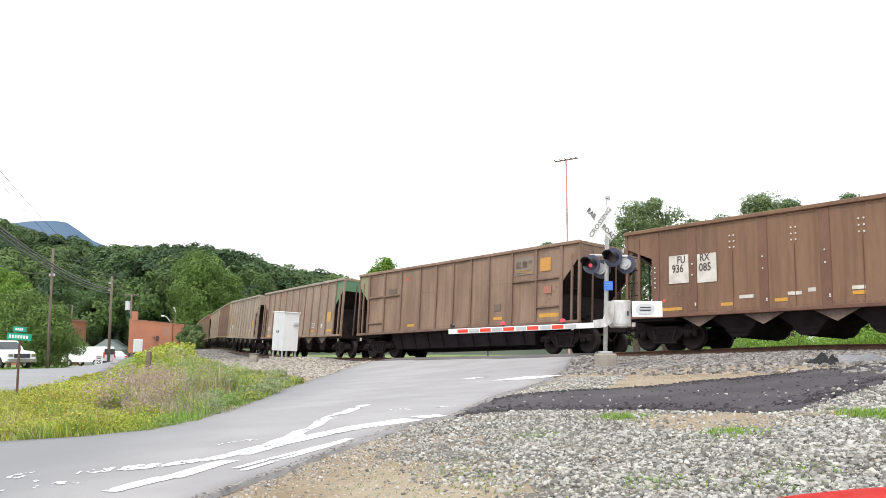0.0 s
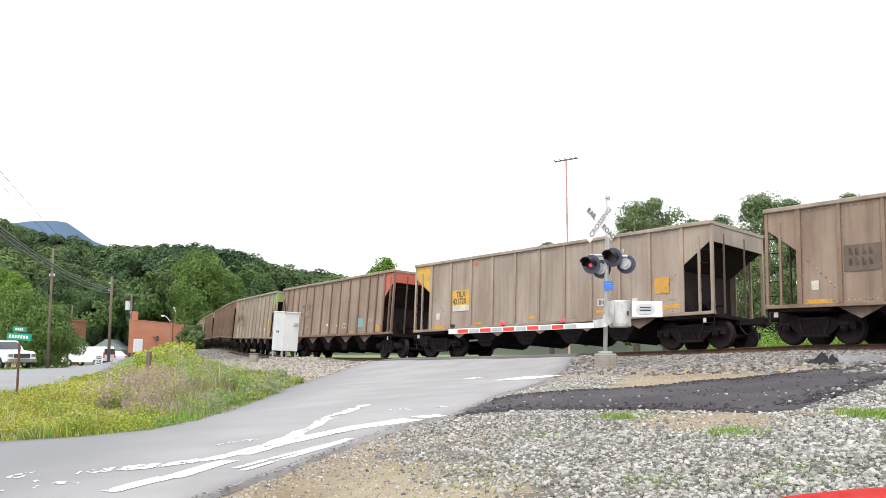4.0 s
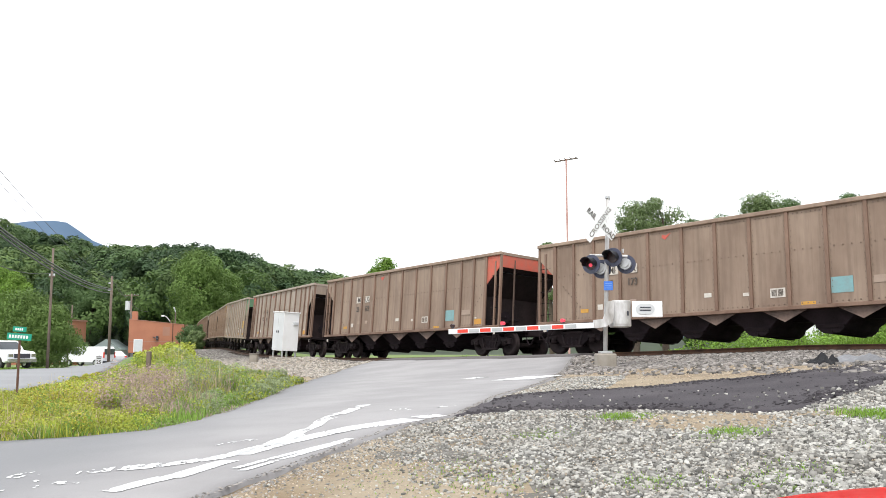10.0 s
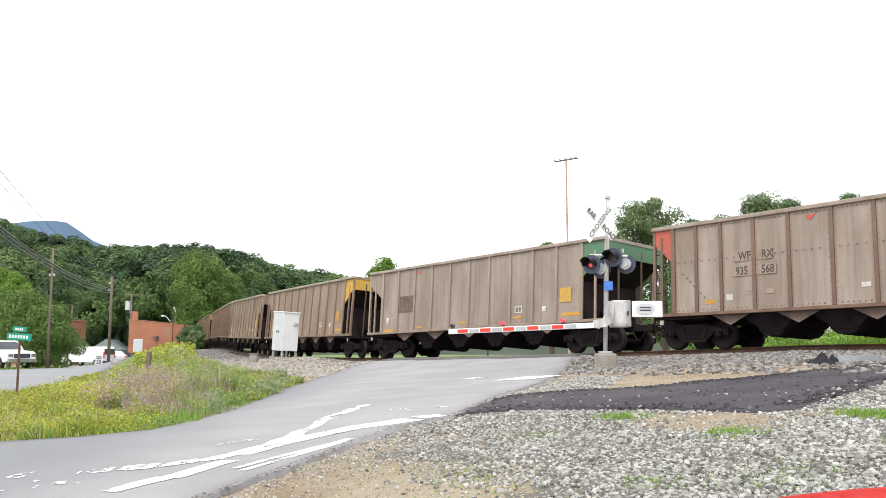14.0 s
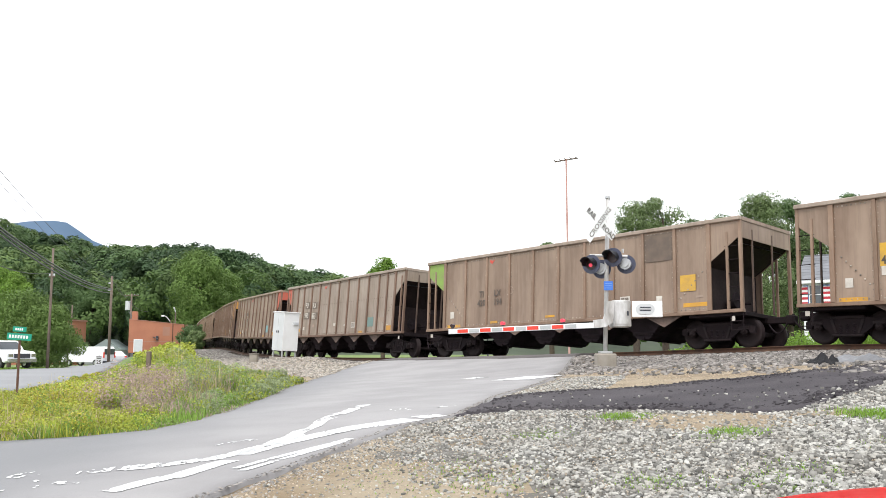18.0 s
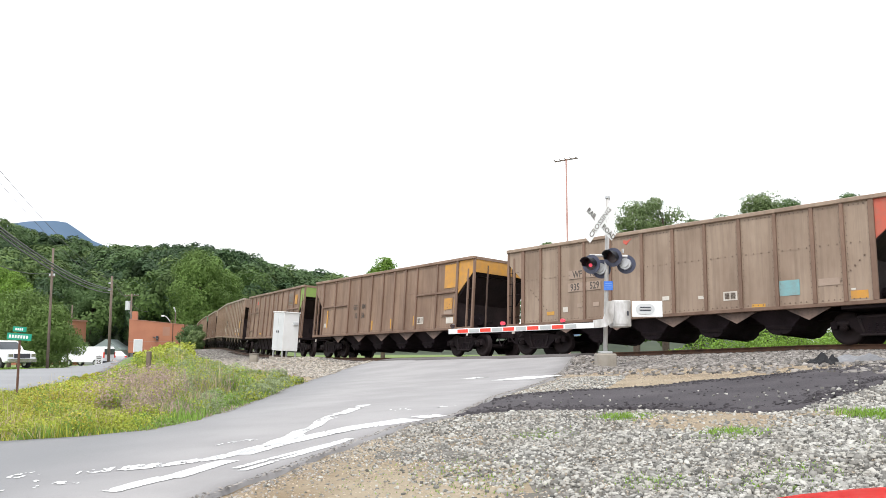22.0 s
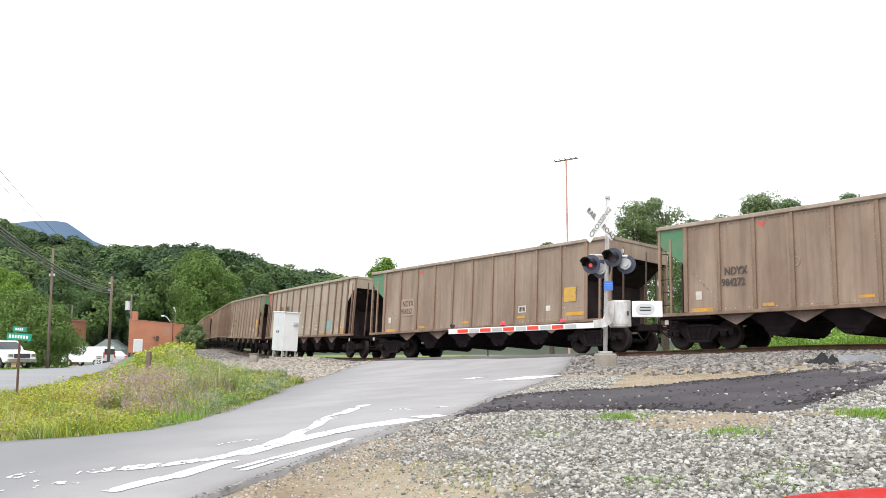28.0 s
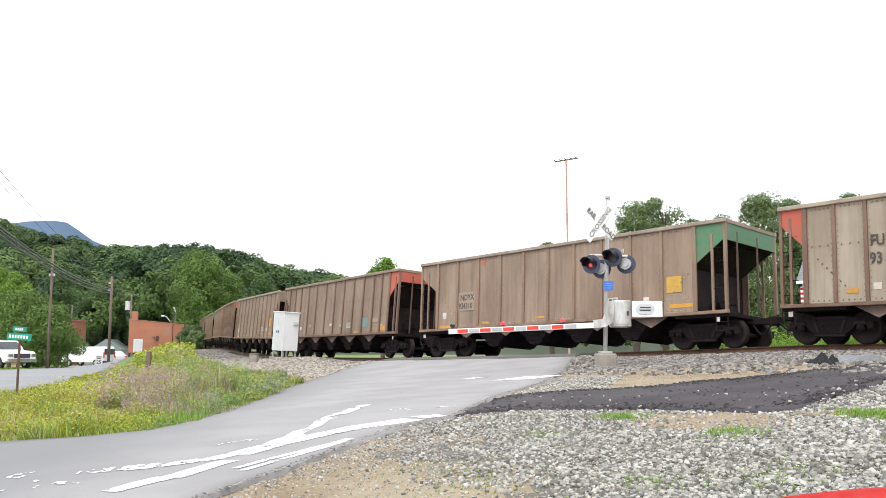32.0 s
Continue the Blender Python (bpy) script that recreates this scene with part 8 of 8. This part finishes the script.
# rounded leafy clumps standing out of the weeds
cxs, cys, cs_, cd_ = bank_points(1500, 1.0)
pick = rng.permutation(len(cxs))[:620]
az_c = cxs / cys
mid = pick[(az_c[pick] > -0.4) & (az_c[pick] < -0.31) & (cys[pick] < 24) & (cys[pick] > 13.5)]
lft = pick[az_c[pick] <= -0.39]
rgt = pick[az_c[pick] >= -0.31]
for nm, mm, part_ in (("weed_clumps", "weed_leaf", pick[:220]), ("green_clumps", "weed_green", pick[220:340]), ("brown_clumps", "weed_purple", mid), ("grey_clumps", "weed_grey", rgt), ("gold_clumps", "weed_gold", lft[: len(lft) * 2 // 3])):
    out = []
    for q in part_:
        hq = float(tall(cxs[q:q + 1], cys[q:q + 1], cs_[q:q + 1], cd_[q:q + 1])[0])
        zq = on_ground(cxs[q], cys[q])
        out.append(leaf_cards(rng, np.array([cxs[q], cys[q], zq + hq * (0.95 if nm == "brown_clumps" else 0.68)]), 0.16 + 0.36 * hq * rng.uniform(0.6, 1.3), 300, 0.009 + 0.0008 * cys[q], 0.4, 0.9))
    V = np.concatenate(out)
    tagged(tri_mesh(nm, V, cards_faces(len(V) // 4), M[mm]), "rounded leafy weed clumps on the bank", "weeds", kind="stuff")
# purplish seed heads
x, y, s, d = bank_points(110000, 1.1)
sel = (((x / y > -0.4) & (x / y < -0.24) & (y > 13.2) & (y < 30)) & (patch(x, y, 0.8, 0.0) > -0.2))
x, y = x[sel], y[sel]
h = tall(x, y, s[sel], d[sel]) * rng.uniform(0.85, 1.3, len(x))
grass("seed_heads", "weed_purple", x, y, h, 0.005 + 0.0003 * y, 44, "pinkish grey seed heads over the grass", 0.5)
# brush taller than the rest beside the line
x = rng.uniform(-19, -10.5, 26000)
y = rng.uniform(40, 62, 26000)
s, d = sd(x, y)
k = (d > 4.4) & (d < 9.5) & (x / y < -0.292 + 0.006 * np.sin(y))
x, y = x[k], y[k]
C = np.stack([x, y, soil_z(x, y) + rng.uniform(0.1, 1.0, len(x)) * (0.7 + 0.45 * patch(x, y, 0.5, 2)) * 1.2 * smooth(38, 46, y)], 1)
nrm = rng.normal(0, 0.5, C.shape) + [0, -0.3, 1]
nrm /= np.linalg.norm(nrm, axis=1)[:, None]
a_ = np.cross(nrm, rng.normal(0, 1, C.shape))
a_ /= np.linalg.norm(a_, axis=1)[:, None]
b_ = np.cross(nrm, a_)
V = np.stack([C - a_ * 0.11, C + b_ * 0.07, C + a_ * 0.11, C - b_ * 0.07], 1).reshape(-1, 3)
tagged(tri_mesh("bank_brush", V, cards_faces(len(C)), M["weed_leaf"]), "leafy yellow-green brush beside the line", "brush", kind="stuff")
# grass beyond the rails
n = 42000
s = rng.uniform(-14, 30, n)
d = -3.6 - 16 * rng.rand(n) ** 1.5
hh = np.interp(s, PS, PH)
x, y = np.interp(s, PS, PX) - np.sin(hh) * d, np.interp(s, PS, PY) - np.cos(hh) * d
ok = ~inside(x, y, ROAD_POLY)
x, y, s, d = x[ok], y[ok], s[ok], d[ok]
grass("trackside_grass", "grass_fresh", x, y, rng.uniform(0.3, 0.8, len(x)) * (0.8 + 0.4 * patch(x, y, 0.7, 1)) * (0.6 + 0.5 * smooth(4, 9, s)), 0.02, 45, "bright green grass beyond the rails")
# leafy growth beyond the rails
n = 60000
s = rng.uniform(2, 34, n)
d = -4.2 - 9 * rng.rand(n) ** 1.3
hh = np.interp(s, PS, PH)
x, y = np.interp(s, PS, PX) - np.sin(hh) * d, np.interp(s, PS, PY) - np.cos(hh) * d
mound = np.clip(0.9 + 0.6 * patch(x, y, 0.5, 1.5) + 0.2 * patch(x, y, 1.7, 0.5), 0.3, 1.4)
C = np.stack([x, y, soil_z(x, y) + rng.uniform(0.1, 1.0, n) ** 0.7 * mound * smooth(1, 7, s)], 1)
nrm = rng.normal(0, 0.5, C.shape) + [0, -0.3, 1]
nrm /= np.linalg.norm(nrm, axis=1)[:, None]
a_ = np.cross(nrm, rng.normal(0, 1, C.shape))
a_ /= np.linalg.norm(a_, axis=1)[:, None]
b_ = np.cross(nrm, a_)
V = np.stack([C - a_ * 0.06, C + b_ * 0.04, C + a_ * 0.06, C - b_ * 0.04], 1).reshape(-1, 3)
tagged(tri_mesh("trackside_brush", V, cards_faces(n), M["grass_fresh"]), "bright leafy growth beyond the rails", "brush", kind="stuff")
# lawn strip under the shrubs
x, y = rng.uniform(-42, -26, 16000), rng.uniform(56.5, 66, 16000)
ok = (x < np.interp(y, [52, 56, 68, 84], [-29.5, -27, -29.5, -36]) - 0.3) & ((x > -29.2) | (y > 61.5))
grass("verge_lawn", "weed_green", x[ok], y[ok], rng.uniform(0.05, 0.16, ok.sum()), 0.03, 46, "mown green verge beside the street")
# tufts in the gravel
bx, by, bh = [], [], []
for cx_, cy_, r, m, h0 in ((1.0, 8.85, 0.16, 700, 0.05), (0.85, 9.1, 0.14, 300, 0.03), (2.0, 9.93, 0.13, 800, 0.08), (2.35, 10.15, 0.07, 200, 0.05), (2.7, 8.1, 0.14, 700, 0.08), (2.45, 7.85, 0.12, 400, 0.05), (3.2, 8.3, 0.2, 300, 0.04), (4.45, 9.0, 0.18, 900, 0.1), (4.7, 9.2, 0.15, 500, 0.08), (1.4, 5.95, 0.16, 400, 0.06), (2.2, 5.9, 0.2, 500, 0.06), (2.6, 6.3, 0.17, 300, 0.06), (0.35, 6.2, 0.25, 500, 0.05), (0.1, 7.0, 0.25, 400, 0.05), (-0.5, 6.6, 0.25, 350, 0.04), (3.6, 7.2, 0.22, 300, 0.05), (4.05, 20.9, 0.25, 300, 0.05), (3.8, 11.0, 0.1, 120, 0.05)):
    bx += list(rng.normal(cx_, r, m))
    by += list(rng.normal(cy_, r * 1.2, m))
    bh += list(rng.uniform(0.3, 1.0, m) * h0)
grass("gravel_tufts", "grass_fresh", np.array(bx), np.array(by), np.array(bh), 0.006, 47, "small green grass tufts growing through gravel", 0.7)
n = 9000
x, y = rng.uniform(-1.2, 1.2, n), 5.0 + 3.2 * rng.rand(n)
k = (x > np.interp(y, [p[1] for p in ROAD_R[2:]], [p[0] for p in ROAD_R[2:]]) + 0.35) & (patch(x, y, 1.6, 0.7) > 0.05)
grass("earth_weeds", "weed_yellow", x[k], y[k], rng.uniform(0.006, 0.028, k.sum()), 0.004, 48, "thin yellowish weeds creeping over bare earth", 0.9)
# gravel spill between bank and line, left of the road
n = 60000
x, y = rng.uniform(-16, -2, n), rng.uniform(22.5, 58, n)
s, d = sd(x, y)
xr = np.interp(y, [p[1] for p in ROAD_L[4:]], [p[0] for p in ROAD_L[4:]])
k = (x < xr) & open_slope(x - 0.4, y) & (d > 2.5)
stones("spilled_ballast", x[k], y[k], soil_z(x[k], y[k]) + 0.012, rng.uniform(0.025, 0.05, k.sum()), M["spill"], "pale grey stones spilled beside the crossing road", 14)
def motions():
    times = [i * 0.4 for i in range(81)]
    for k, car in CARS:
        walk(car, [(t, car_pose(k, t)) for t in times])
    for ob, n, along, x in WHEELS:
        k = CARS[n][0]
        where = lambda t: train_s(t) - 16.15 * k + HL + along
        rows = [(0.0, pose(x, 0, 0.457))]
        t, a = 0.0, 0.0
        while t < 32.0:
            t2 = t + 1 / 30
            while t2 < 32 and (where(t2) - where(t)) / 0.457 < radians(50):
                t2 += 1 / 30
            if -14 < where(t) < 17:
                a += math.degrees((where(min(t2, 32)) - where(t)) / 0.457)
                rows.append((min(t2, 32.0), pose(x, 0, 0.457, 0, a, 0)))
            elif len(rows) == 1 and where(t2) >= -14:
                rows.append((min(t2, 32.0), pose(x, 0, 0.457)))
            t = t2
        if rows[-1][0] < 32.0:
            rows.append((32.0, pose(x, 0, 0.457, 0, a, 0)))
        walk(ob, rows)


motions()
